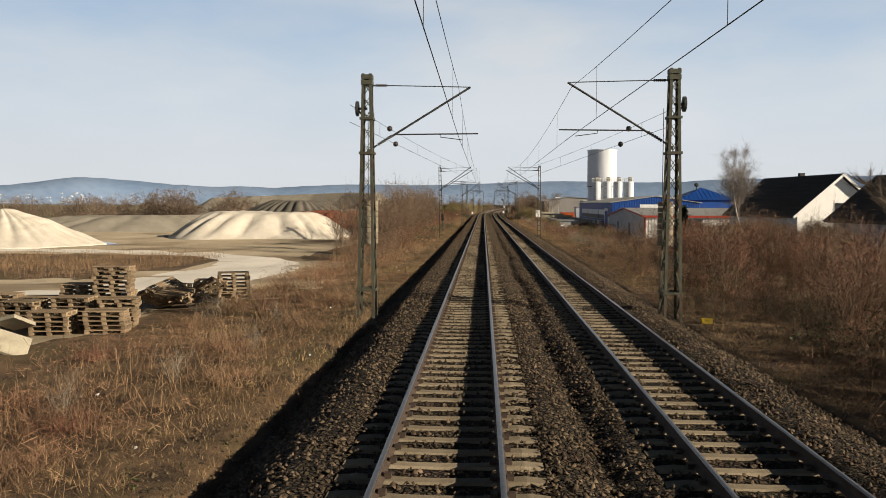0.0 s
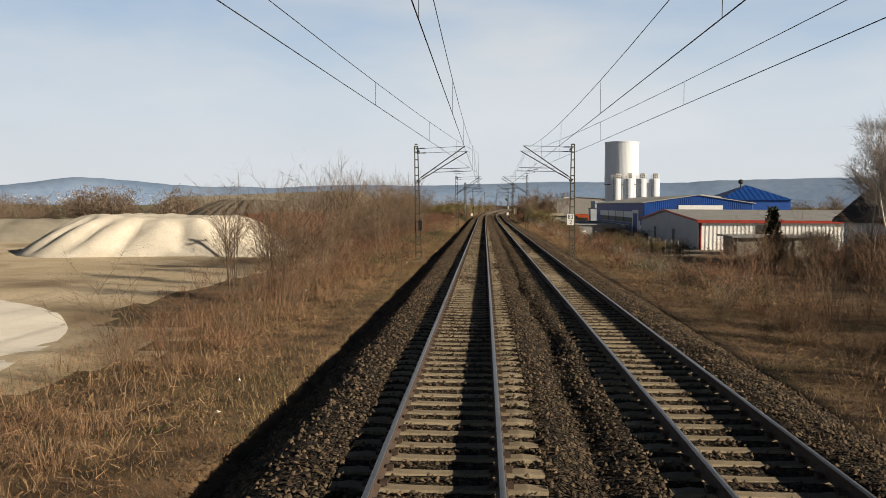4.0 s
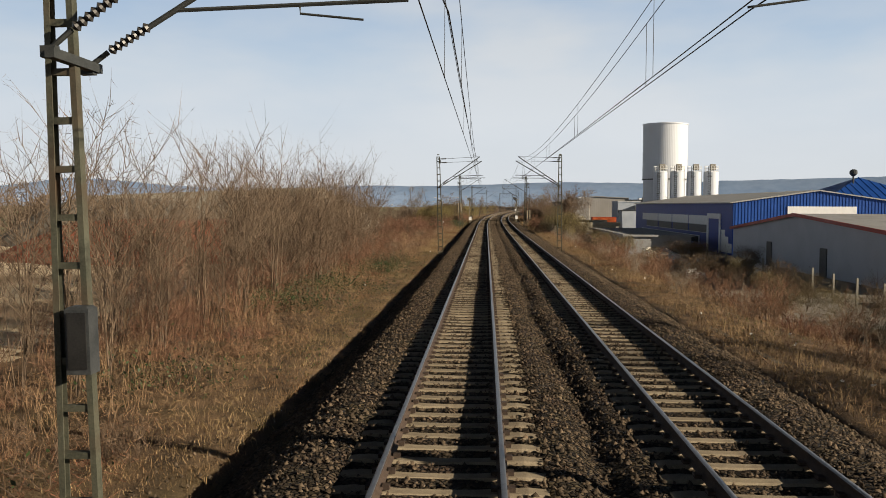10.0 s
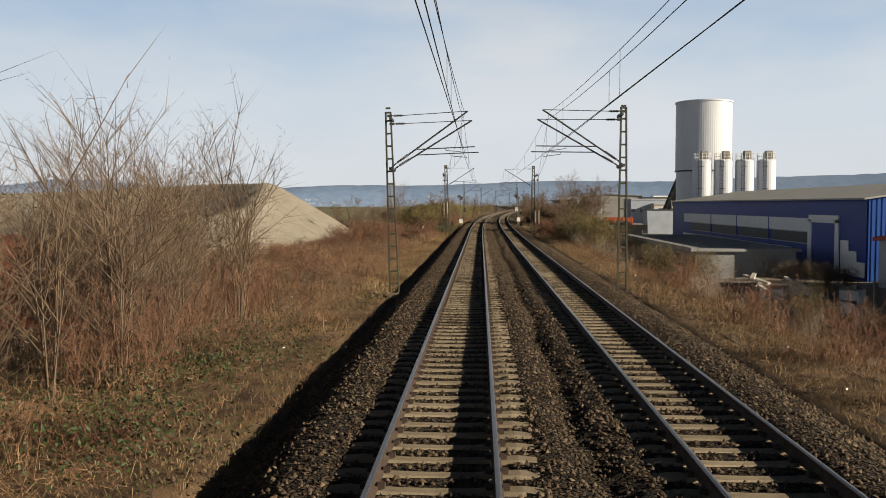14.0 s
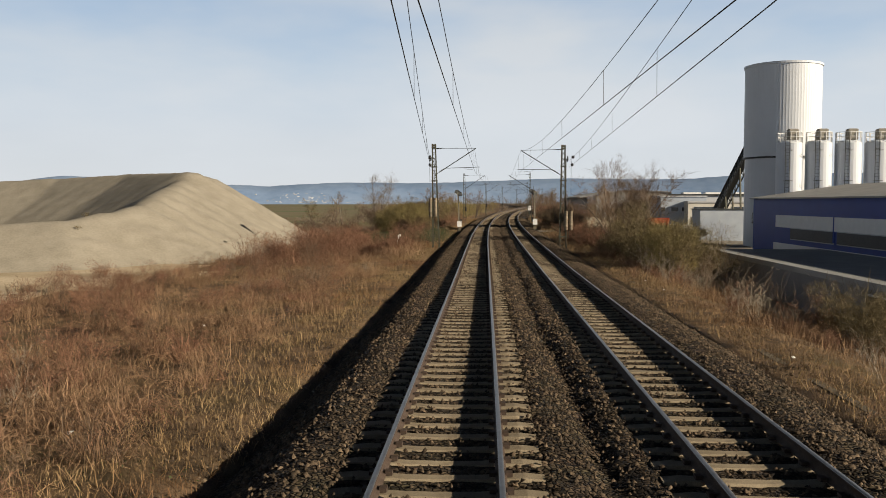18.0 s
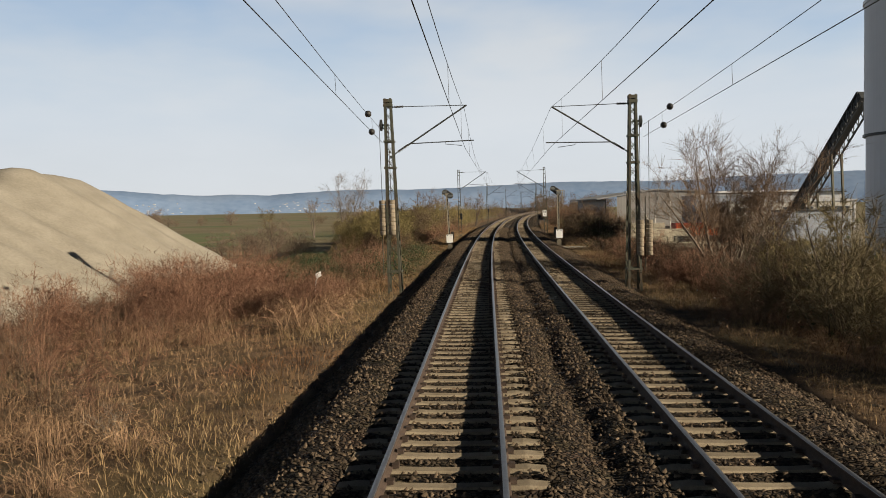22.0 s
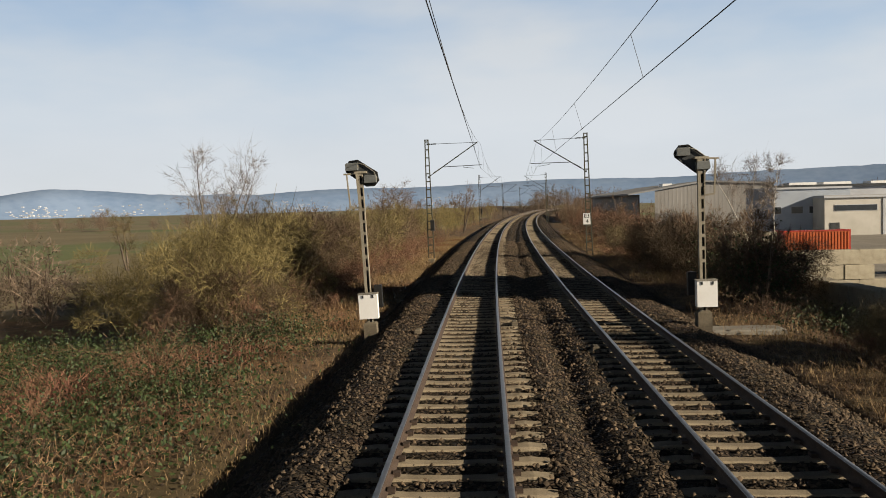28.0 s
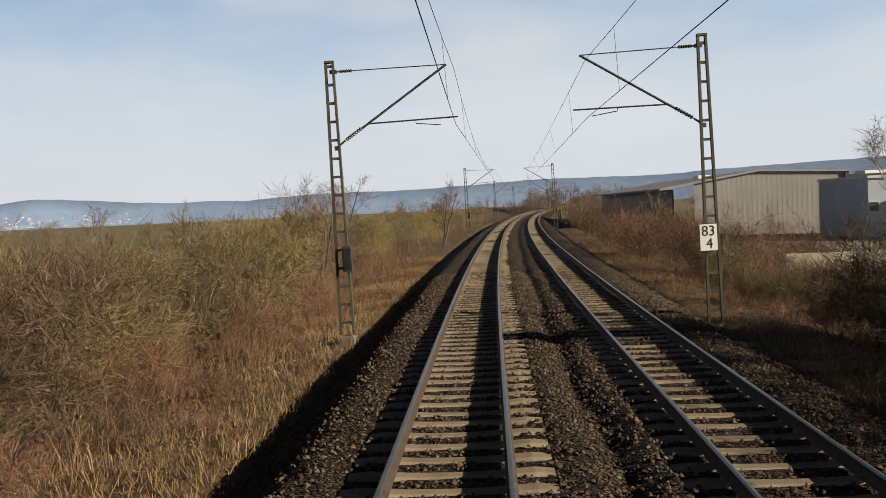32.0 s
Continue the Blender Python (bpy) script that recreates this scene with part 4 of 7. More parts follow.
for tu, mu, sg in ((0.0, LEFT_U, 1), (TRACK_GAP, RIGHT_U, -1)):
    off = -0.3 if sg > 0 else -0.75
    z1 = [(-40, tu - 0.1, 6.9, 5.4), (27.6, tu + off, 6.9, 5.35), (90.9, tu - 0.2 + (0 if sg > 0 else -0.55), 6.96, 5.35), (149.8, tu - 0.1 + (0 if sg > 0 else -0.65), 6.93, 5.35), (215.0, mu - sg * (0.26 if sg > 0 else 0.4), 6.35, 5.85)]
    z2 = [(27.6, mu - sg * (0.28 if sg > 0 else 0.1), 6.35, 5.8), (91.7, tu + 0.1 + (0 if sg > 0 else -0.8), 6.68, 5.3), (150.6, tu - 0.15 + (0 if sg > 0 else -0.75), 6.63, 5.3), (215.0, tu + off, 7.15, 5.55)]
    z2 += [(s, tu + off * 0.8, 7.0, 5.4) for i, (s, _, h) in enumerate(MASTS[4:])]
    w1 = wire_run(tu, z1, "dark contact wire and carrying cable anchored at a lattice mast")
    w2 = wire_run(tu, z2, "dark contact wire with carrying cable and droppers")
    for w, (s0, u0, c0, k0), (s1, u1, c1, k1), q, ratio in ((w1, z1[4], z1[3], 0.11, 0.8), (w2, z2[0], z2[1], 0.118, 1.2)):
        sag = 0.35 * 4 * q * (1 - q)
        for h0, h1, q2, dip in ((c0, c1, q, sag), (k0, k1, q * ratio, 0)):
            p, e = at(s0, u0, h0).lerp(at(s1, u1, h1), q2), at(s1, u1, h1)
            ball_insulator(p - Vector((0, 0, dip)), e, w)

# ---- stockpiles ----
def stockpile(name, label, x, y, rx, ry, height, material, seed, ridge=0.0, turn=0.0, flutes=0.12, sharp=1.0, soft=0.1):
    """A heap with a run-down slope, gullied by runnels; ridge stretches the crest."""
    n, k = 160, 44
    r = np.random.RandomState(seed)
    a = np.linspace(0, 2 * np.pi, n, endpoint=False)
    q = np.linspace(0, 1.0, k)
    A, Q = np.meshgrid(a, q, indexing="ij")
    lobes = 1 + 0.10 * np.sin(2 * A + r.uniform(0, 6)) + 0.07 * np.sin(3 * A + r.uniform(0, 6)) + 0.05 * np.sin(5 * A + r.uniform(0, 6))
    X, Y = np.cos(A) * rx * Q * lobes, np.sin(A) * ry * Q * lobes
    crest = np.clip((Q - ridge) / (1 - ridge), 0, 1)
    runnel = np.abs(np.sin(A * r.randint(11, 16) + 1.6 * np.sin(A * 3 + 1) + Q * 1.5)) - 0.5
    H = height * (1 - crest ** sharp) * (1 - soft * np.clip(1 - crest, 0, 1) ** 4)
    H += flutes * runnel * np.sin(np.pi * np.clip(crest, 0, 1)) + 0.05 * height * wave(X, Y, 0.5, seed) * (1 - crest * 0.6) + 0.09 * wave(X, Y, 2.0, seed + 1) * (1 - crest * 0.7)
    c, d = math.cos(radians(turn)), math.sin(radians(turn))
    base = on_ground(x, y).z
    v = np.stack([X * c - Y * d, X * d + Y * c, H - 0.12 - 0.4 * (Q > 0.985)], -1)
    grid = np.arange(n * k).reshape(n, k)
    nxt = np.roll(grid, -1, axis=0)
    f = np.stack([grid[:, :-1], nxt[:, :-1], nxt[:, 1:], grid[:, 1:]], -1).reshape(-1, 4)
    me = mesh_np(name, v.reshape(-1, 3), f, material, True)
    bm = bmesh.new()
    bm.from_mesh(me)
    bmesh.ops.remove_doubles(bm, verts=bm.verts, dist=0.001)
    bmesh.ops.recalc_face_normals(bm, faces=bm.faces)
    bm.to_mesh(me)
    bm.free()
    return thing(name, label, "stockpile", Matrix.Translation((x, y, base)), group="stockpiles", data=me)


stockpile("sand_mound", "broad pale limestone sand pile with runnels", -26.5, 106, 11.5, 10, 3.5, M["sand_white"], 4, 0.52, 0, 0.6)
stockpile("sand_mound", "pale cone of limestone sand", -46, 81, 9.6, 9, 3.9, M["sand_white"], 6, 0.05, 0, 0.3)
stockpile("sand_mound", "low rough ridge of pale spoil", -52, 128, 22, 8, 2.6, M["sand_tan"], 8, 0.4, 8, 0.4)
stockpile("rubble_mound", "red crushed brick heap", -24, 147, 12, 8, 3.2, M["sand_red"], 11, 0.5, 0, 0.3)
stockpile("gravel_mound", "long fluted dark grey gravel heap", -36, 168, 13, 9, 5.5, M["sand_grey"], 12, 0.3, -12, 0.6)


def great_mound():
    """Tipped sand: a long crest with a fluted face, a lower lobe in front and a hollow between them."""
    xs, ys = np.arange(-92, -13, 0.6), np.arange(184, 270, 0.6)
    X, Y = np.meshgrid(xs, ys, indexing="ij")
    H = np.full(X.shape, -9.0)

    def crest(pts, slope, top):
        best = np.full(X.shape, -9.0)
        for a, b in zip(pts[:-1], pts[1:]):
            d = np.array(b) - np.array(a)
            t = np.clip(((X - a[0]) * d[0] + (Y - a[1]) * d[1]) / (d[0] ** 2 + d[1] ** 2), 0, 1)
            dist = np.hypot(X - a[0] - t * d[0], Y - a[1] - t * d[1])
            best = np.maximum(best, a[2] + d[2] * t - slope * np.maximum(dist - top, 0) - 0.10 * np.minimum(dist, top))
        return best
    wob = 0.5 * wave(X, Y, 0.3, 17)
    H = crest([(-28.6, 231, 6.15), (-37, 239, 6.3), (-47, 243, 5.9), (-58, 244, 5.5), (-76, 243, 4.8)], 0.63, 1.0)
    H = np.maximum(H, crest([(-28.6, 231, 6.1), (-29.4, 239, 5.9), (-31.5, 246, 4.8), (-36.5, 256, 3.2)], 0.62, 0.8))
    H = np.maximum(H, crest([(-28.6, 230, 5.5), (-27.2, 220, 4.2), (-26.4, 213, 2.9), (-29, 206, 1.9), (-36, 203, 1.5), (-50, 206, 0.8)], 0.52, 0.5))
    H = np.maximum(H, np.where((X < -26) & (X > -48) & (Y > 204) & (Y < 242), 0.6, -9))
    flute = np.abs(np.sin(Y * 0.9 + 1.2 * np.sin(Y * 0.23))) - 0.5
    side = np.clip((X + 29) / 4, 0, 1) * np.clip((6 - H) / 2, 0, 1)
    H = H + 0.28 * flute * side + 0.16 * wob + 0.07 * wave(X, Y, 1.7, 18)
    # runnels and slumped clods down the slopes
    H = H - 0.13 * np.clip(wave(X * 0.4, Y, 0.9, 19) - 0.55, 0, 1) + 0.12 * np.clip(wave(X, Y, 2.6, 20) - 0.5, 0, 1)
    grid = np.arange(X.size).reshape(X.shape)
    q = np.stack([grid[:-1, :-1], grid[1:, :-1], grid[1:, 1:], grid[:-1, 1:]], -1).reshape(-1, 4)
    q = q[H.ravel()[q].max(axis=1) > -2.9]
    v = np.stack([X, Y, H], -1).reshape(-1, 3)
    used, idx = np.unique(q, return_inverse=True)
    r = random.Random(31)
    for _ in range(9):
        x, y = r.uniform(-42, -27.5), r.uniform(204.5, 214)
        z = H[int((x + 92) / 0.6), int((y - 184) / 0.6)]
        k = r.uniform(0.12, 0.24)
        p = thing("weed_tuft", "dark dry weed tuft on the sand slope", "weeds", Matrix.Translation((x, y, z - 0.03)) @ Matrix.Diagonal((k * 1.5, k * 1.5, k, 1)), group="weed tufts")
        TUFTS.append(p)
    return thing("sand_mound", "huge grey-tan sand mound with a fluted slope and a hollow", "stockpile", group="stockpiles", data=mesh_np("sand_mound", v[used], idx.reshape(-1, 4), M["sand_tan"], True))


TUFTS = []
great_mound()

# ---- pallets ----
def bearer_mesh():
    sh = Shape().box((0, 0, 0.111), (0.14, 0.8, 0.022)).box((0, 0, 0.011), (0.1, 0.8, 0.022))
    for y in (-0.34, 0, 0.34):
        sh.box((0, y, 0.061), (0.135, 0.1, 0.082))
    return sh.mesh("bearer", M["wood"])


BEARER = bearer_mesh()
DECK = Shape().box((0, 0, 0.133), (1.2, 0.12, 0.022)).mesh("deck_board", M["wood"])


def pallet(label, m, group):
    p = thing("pallet", label, "pallet", m, group)
    for i in range(5):
        part("deck_board", DECK, None, p).location = (0, -0.36 + i * 0.18, 0)
    for x in (-0.53, 0, 0.53):
        part("bearer", BEARER, None, p).location = (x, 0, 0)


pr = random.Random(5)
def pallet_stack(x, y, n, turn, lean=0.0, mess=4.0):
    for i in range(n):
        p = on_ground(x + pr.uniform(-0.05, 0.05) + lean * i, y + pr.uniform(-0.05, 0.05), 0.144 * i + 0.01)
        pallet("weathered wooden pallet in a loose stack", Matrix.Translation(p) @ Matrix.Rotation(radians(turn + pr.uniform(-mess, mess)), 4, "Z"), "stacked pallets")


for x, y, n, t, lean in ((-9.35, 33.6, 8, 20, 0.0), (-10.5, 34.1, 6, 12, 0.0), (-11.6, 33.6, 4, -8, 0.05), (-12.0, 28.6, 13, 8, 0.0), (-13.3, 28.9, 9, 4, 0.0), (-11.3, 27.2, 7, 15, 0.01), (-12.7, 27.2, 7, 2, 0.0), (-14.6, 28.6, 6, 6, 0.0), (-14.3, 27.0, 6, -5, 0.0), (-11.0, 25.8, 5, 12, 0.0), (-12.6, 25.6, 5, 5, 0.0), (-15.8, 27.4, 5, 0, 0.0), (-16.2, 29.0, 6, 9, 0.0)):
    pallet_stack(x, y, n, t, lean)
for i in range(12):
    x, y = -12.6 + pr.uniform(0, 3.2), 31.6 + pr.uniform(-0.9, 1.6)
    pallet("weathered wooden pallet thrown on a heap", Matrix.Translation(on_ground(x, y, 0.15 + 0.09 * i * 0.6)) @ Euler((pr.uniform(-0.5, 0.5), pr.uniform(-0.5, 0.5), pr.uniform(0, 3.1))).to_matrix().to_4x4(), "thrown pallets")
for i, (x, y, w, t) in enumerate(((-11.7, 21.4, 1.1, 30), (-12.2, 20.6, 1.3, 12), (-11.8, 20.2, 0.9, -15), (-12.6, 21.8, 1.2, 48), (-12.0, 22.3, 0.8, 75), (-12.9, 20.9, 1.0, -40))):
    thing("concrete_slab", "broken pale concrete slab leaning on others", "slab", Matrix.Translation(on_ground(x, y, 0.28 + 0.1 * i)) @ Euler((0.75 - 0.25 * i, 0.4, radians(t))).to_matrix().to_4x4(), "concrete slabs", data=Shape().chamfered((0, 0, 0), (w, 0.7, 0.12), 0.03).mesh("concrete_slab", M["weight"]))

# ---- buildings on the right ----
YARD = -1.9
def ribbed_wall(length, height, pitch=0.33, depth=0.04):
    """A corrugated sheet in x-z, facing -y, its foot at z 0."""
    sh, n = [], int(length / pitch)
    pts = []
    for i in range(n):
        x = i * pitch
        pts += [(x, 0), (x + pitch * 0.55, 0), (x + pitch * 0.62, -depth), (x + pitch * 0.93, -depth)]
    pts.append((length, 0))
    v = [(x, y, 0) for x, y in pts] + [(x, y, height) for x, y in pts]
    k = len(pts)
    return v, [(i, i + 1, k + i + 1, k + i) for i in range(k - 1)]


def window(parent, c, size, axis, frame_mat="white", material="glass"):
    """A framed pane; axis is the wall's normal."""
    w, h = size
    sx = (w, 0.06, h) if axis == "y" else (0.06, w, h)
    f = part("window", Shape().box(c, tuple(a + (0.14 if i != (1 if axis == "y" else 0) else 0) for i, a in enumerate(sx))), M[frame_mat], parent)
    d = Vector((0, -0.03, 0)) if axis == "y" else Vector((-0.03, 0, 0))
    part("pane", Shape().box(Vector(c) + d, sx), M[material], f)
    return f


def blue_hall():
    h = thing("factory_hall", "blue corrugated metal factory hall with a white band", "factory building", group="industrial buildings")
    x0, x1, y0, y1, e, ridge = 26.2, 43.5, 173.0, 231.0, 3.6, 4.85
    xm = (x0 + x1) / 2
    # gable facing the sun, corrugated, cut to the roof's slope
    v, f = ribbed_wall(x1 - x0, 1.0)
    vv = [(x0 + p[0], y0 + p[1], YARD if p[2] == 0 else e + (ridge - e) * (1 - abs(x0 + p[0] - xm) / (xm - x0))) for p in v]
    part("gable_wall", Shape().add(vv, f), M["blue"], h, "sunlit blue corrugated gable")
    part("white_panel", Shape().box(((31.7 + 38.7) / 2, y0 - 0.07, 2.75), (7.0, 0.05, 1.0)), M["white"], h, "blank white sign panel")
    part("rear_wall", Shape().prism([(x0, YARD), (x1, YARD), (x1, e), (xm, ridge), (x0, e)], "y", y1 - 0.2, y1), M["blue"], h)
    part("side_wall", Shape().box((x1 - 0.1, (y0 + y1) / 2, (YARD + e) / 2), (0.2, y1 - y0 - 0.5, e - YARD)), M["blue"], h)
    w = part("track_wall", Shape().box((x0 + 0.1, (y0 + y1) / 2, (YARD + e) / 2), (0.2, y1 - y0 - 0.5, e - YARD)), M["blue_dark"], h, "side wall in blue darkened for shade")
    part("white_band", Shape().box((x0 - 0.02, 201.5, 1.62), (0.06, 46.0, 1.05)), M["white"], w)
    for i in range(4):
        window(w, (x0 - 0.03, 187.5 + i * 9.6, 0.62), (8.8, 0.85), "x", "grey_wall", "dark")
        part("band_post", Shape().box((x0 - 0.05, 183.0 + i * 9.6, 1.2), (0.06, 0.18, 1.9)), M["blue_dark"], w)
    part("white_plinth", Shape().box((x0 - 0.02, 206, -0.72), (0.06, 38, 0.9)), M["white"], w)
    for y, ww in ((189, 3.4), (197, 3.0), (205, 3.0), (213, 3.0)):
        window(w, (x0 - 0.04, y, -0.75), (ww, 0.7), "x", "blue_dark")
    d = part("gate", Shape().box((x0 - 0.03, 180.4, 0.0), (0.06, 4.3, 3.7)), M["blue_dark"], w, "roller gate in the same shade-darkened blue")
    part("gate_frame", Shape().box((x0 - 0.05, 183.0, 0.1), (0.1, 0.7, 4.0)).box((x0 - 0.05, 177.9, 0.1), (0.1, 0.6, 4.0)).box((x0 - 0.05, 180.4, 2.15), (0.1, 5.6, 0.55)), M["white"], d)
    for i in range(3):
        part("stepped_panel", Shape().box((x0 - 0.03, 176.6 - i * 1.3, -1.0 - i * 0.35 + 0.5), (0.05, 1.3, 2.4 - i * 0.7)), M["white"], w)
    for a, b in ((x0 - 0.4, xm), (x1 + 0.4, xm)):
        za = e - 0.06
        part("roof", Shape().add([(a, y0 - 0.25, za), (b, y0 - 0.25, ridge), (b, y1, ridge), (a, y1, za), (a, y0 - 0.25, za + 0.12), (b, y0 - 0.25, ridge + 0.12), (b, y1, ridge + 0.12), (a, y1, za + 0.12)],
                                 [(0, 1, 2, 3), (7, 6, 5, 4), (0, 4, 5, 1), (1, 5, 6, 2), (2, 6, 7, 3), (3, 7, 4, 0)]), M["roof_pale"], h)
    for i in range(6):
        part("skylight", Shape().tube([(xm + 2.5, 182 + i * 8, 4.85), (xm + 6.0, 182 + i * 8, 4.45)], 0.32, 8), M["roof_pale"], h)
    return h


blue_hall()


def pavilion():
    p = thing("pavilion", "square building under a blue hipped metal roof", "building", group="industrial buildings")
    x0, x1, y0, y1, e, top = 43.8, 57.4, 194, 208, 4.3, 7.2
    part("wall", Shape().box(((x0 + x1) / 2, (y0 + y1) / 2, (YARD + e) / 2), (x1 - x0 - 1, y1 - y0 - 1, e - YARD)), M["blue"], p)
    a = [(x0, y0), (x1, y0), (x1, y1), (x0, y1)]
    c = ((x0 + x1) / 2, (y0 + y1) / 2, top)
    part("roof", Shape().add([(*q, e) for q in a] + [c], [(0, 1, 4), (1, 2, 4), (2, 3, 4), (3, 0, 4), (3, 2, 1, 0)]), M["blue"], p)
    for i in range(1, 14):
        t = i / 14
        x = x0 + (x1 - x0) * t
        k = 1 - abs(t - 0.5) * 2
        part("roof_seam", Shape().bar((x, y0, e + 0.03), (x, y0 + (y1 - y0) / 2 * k, e + (top - e) * k + 0.03), 0.08, 0.06), M["blue"], p)
    part("vent_ball", Shape().tube([(c[0] - 1.5, c[1] - 2, 6.2), (c[0] - 1.5, c[1] - 2, 7.5)], 0.12, 8).tube([(c[0] - 1.5, c[1] - 2, 7.3), (c[0] - 1.5, c[1] - 2, 7.6), (c[0] - 1.5, c[1] - 2, 8.0), (c[0] - 1.5, c[1] - 2, 8.2)], [0.2, 0.5, 0.5, 0.2], 10), M["dark"], p)


pavilion()


def red_trim_hall():
    h = thing("warehouse", "low grey warehouse with red roof trim and a white front", "warehouse", group="industrial buildings")
    x0, x1, y0, y1, e, ridge = 25.1, 62.0, 132.7, 169.0, 1.4, 2.5
    ym = 151.5
    # white-painted wall; its shade is put into the bluish grey colour
    part("gable_wall", Shape().prism([(y0, YARD), (y1, YARD), (y1, e - 0.35), (ym, ridge), (y0, e)], "x", x0, x0 + 0.2), M["grey_wall"], h, "white gable wall with its shade put in as grey")
    v, f = ribbed_wall(x1 - x0, e + 0.05 - YARD, 0.45, 0.05)
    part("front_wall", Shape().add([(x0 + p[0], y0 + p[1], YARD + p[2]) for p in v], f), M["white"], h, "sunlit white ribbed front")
    part("rear_wall", Shape().box(((x0 + x1) / 2, y1 - 0.1, (YARD + e) / 2 - 0.2), (x1 - x0 - 0.5, 0.2, e - YARD - 0.4)), M["grey_wall"], h)
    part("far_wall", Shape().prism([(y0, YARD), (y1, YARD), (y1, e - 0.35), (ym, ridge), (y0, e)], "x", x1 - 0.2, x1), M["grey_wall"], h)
    for ya, za, yb in ((y0 - 0.35, e + 0.02, ym), (y1 + 0.2, e - 0.35, ym)):
        part("roof", Shape().add([(x0 - 0.25, ya, za), (x1, ya, za), (x1, yb, ridge + 0.05), (x0 - 0.25, yb, ridge + 0.05), (x0 - 0.25, ya, za + 0.12), (x1, ya, za + 0.12), (x1, yb, ridge + 0.17), (x0 - 0.25, yb, ridge + 0.17)],
                                 [(0, 1, 2, 3), (7, 6, 5, 4), (0, 4, 5, 1), (1, 5, 6, 2), (2, 6, 7, 3), (3, 7, 4, 0)]), M["roof_grey"], h)
        part("verge_trim", Shape().bar((x0 - 0.28, ya, za + 0.03), (x0 - 0.28, yb, ridge + 0.09), 0.08, 0.26), M["red"], h, "red verge trim")
    part("eave_trim", Shape().box(((x0 + x1) / 2, y0 - 0.4, e + 0.0), (x1 - x0 + 0.6, 0.1, 0.32)), M["red"], h, "red eaves trim")
    part("downpipe", Shape().box((x0 + 0.2, y0 - 0.08, (YARD + e) / 2), (0.12, 0.1, e - YARD)), M["red"], h)
    for y in (146, 158):
        part("door", Shape().box((x0 - 0.02, y, -0.85), (0.06, 1.3, 2.1)), M["dark"], h)
    part("window", Shape().box((x0 + 7.6, y0 - 0.1, 0.5), (2.4, 0.06, 1.0)), M["glass"], h)
    annex = thing("garage", "flat-roofed concrete garage beside the warehouse", "garage", group="industrial buildings")
    part("wall", Shape().box((30.5, 123.5, -0.95), (9.0, 5.0, 1.9)), M["concrete"], annex)
    part("roof", Shape().box((30.3, 123.4, 0.08), (9.8, 5.8, 0.16)), M["roof_grey"], annex)
    part("door", Shape().box((33, 120.95, -1.05), (2.6, 0.1, 1.6)), M["render"], annex)


red_trim_hall()


def silo(x, y, r, top, foot):
    t = thing("silo", "white cylindrical steel silo with a top railing and ladder", "silo", Matrix.Translation((x, y, 0)), group="white silos")
    part("shell", Shape().tube([(0, 0, foot), (0, 0, top - 0.25), (0, 0, top)], [r, r, r * 0.82], 28), M["tank"], t, smooth=False)
    rail = Shape()
    for k in range(14):
        a = 2 * math.pi * k / 14
        p = Vector((math.cos(a) * r * 0.95, math.sin(a) * r * 0.95, 0))
        rail.bar(p + Vector((0, 0, top - 0.2)), p + Vector((0, 0, top + 0.85)), 0.05)
        b = 2 * math.pi * (k + 1) / 14
        q = Vector((math.cos(b) * r * 0.95, math.sin(b) * r * 0.95, 0))
        for z in (0.85, 0.4):
            rail.bar(p + Vector((0, 0, top + z)), q + Vector((0, 0, top + z)), 0.045)
    part("railing", rail, M["white"], t)
    part("filter", Shape().chamfered((0.2, -0.3, top + 0.65), (0.9, 0.9, 1.1), 0.1), M["concrete"], t)
    lad = Shape()
    for dx in (-0.2, 0.2):
        lad.bar((dx - r * 0.45, -r * 0.94, foot), (dx - r * 0.45, -r * 0.94, top + 0.8), 0.05)
    for i in range(int((top - foot) / 0.35)):
        lad.bar((-0.2 - r * 0.45, -r * 0.94, foot + i * 0.35), (0.2 - r * 0.45, -r * 0.94, foot + i * 0.35), 0.03)
    part("ladder", lad, M["steel"], t)
    for k, z in enumerate(np.linspace(foot + 1.2, top - 1.0, 4)):
        part("hoop", Shape().tube([(-r * 0.45 - 0.35, -r * 0.9, z), (-r * 0.45 - 0.35, -r * 0.9 - 0.55, z), (-r * 0.45 + 0.35, -r * 0.9 - 0.55, z), (-r * 0.45 + 0.35, -r * 0.9, z)], 0.025, 5), M["steel"], t)


for i in range(4):
    silo(31.35 + i * 2.93, 236.5, 1.28, 9.45, YARD)


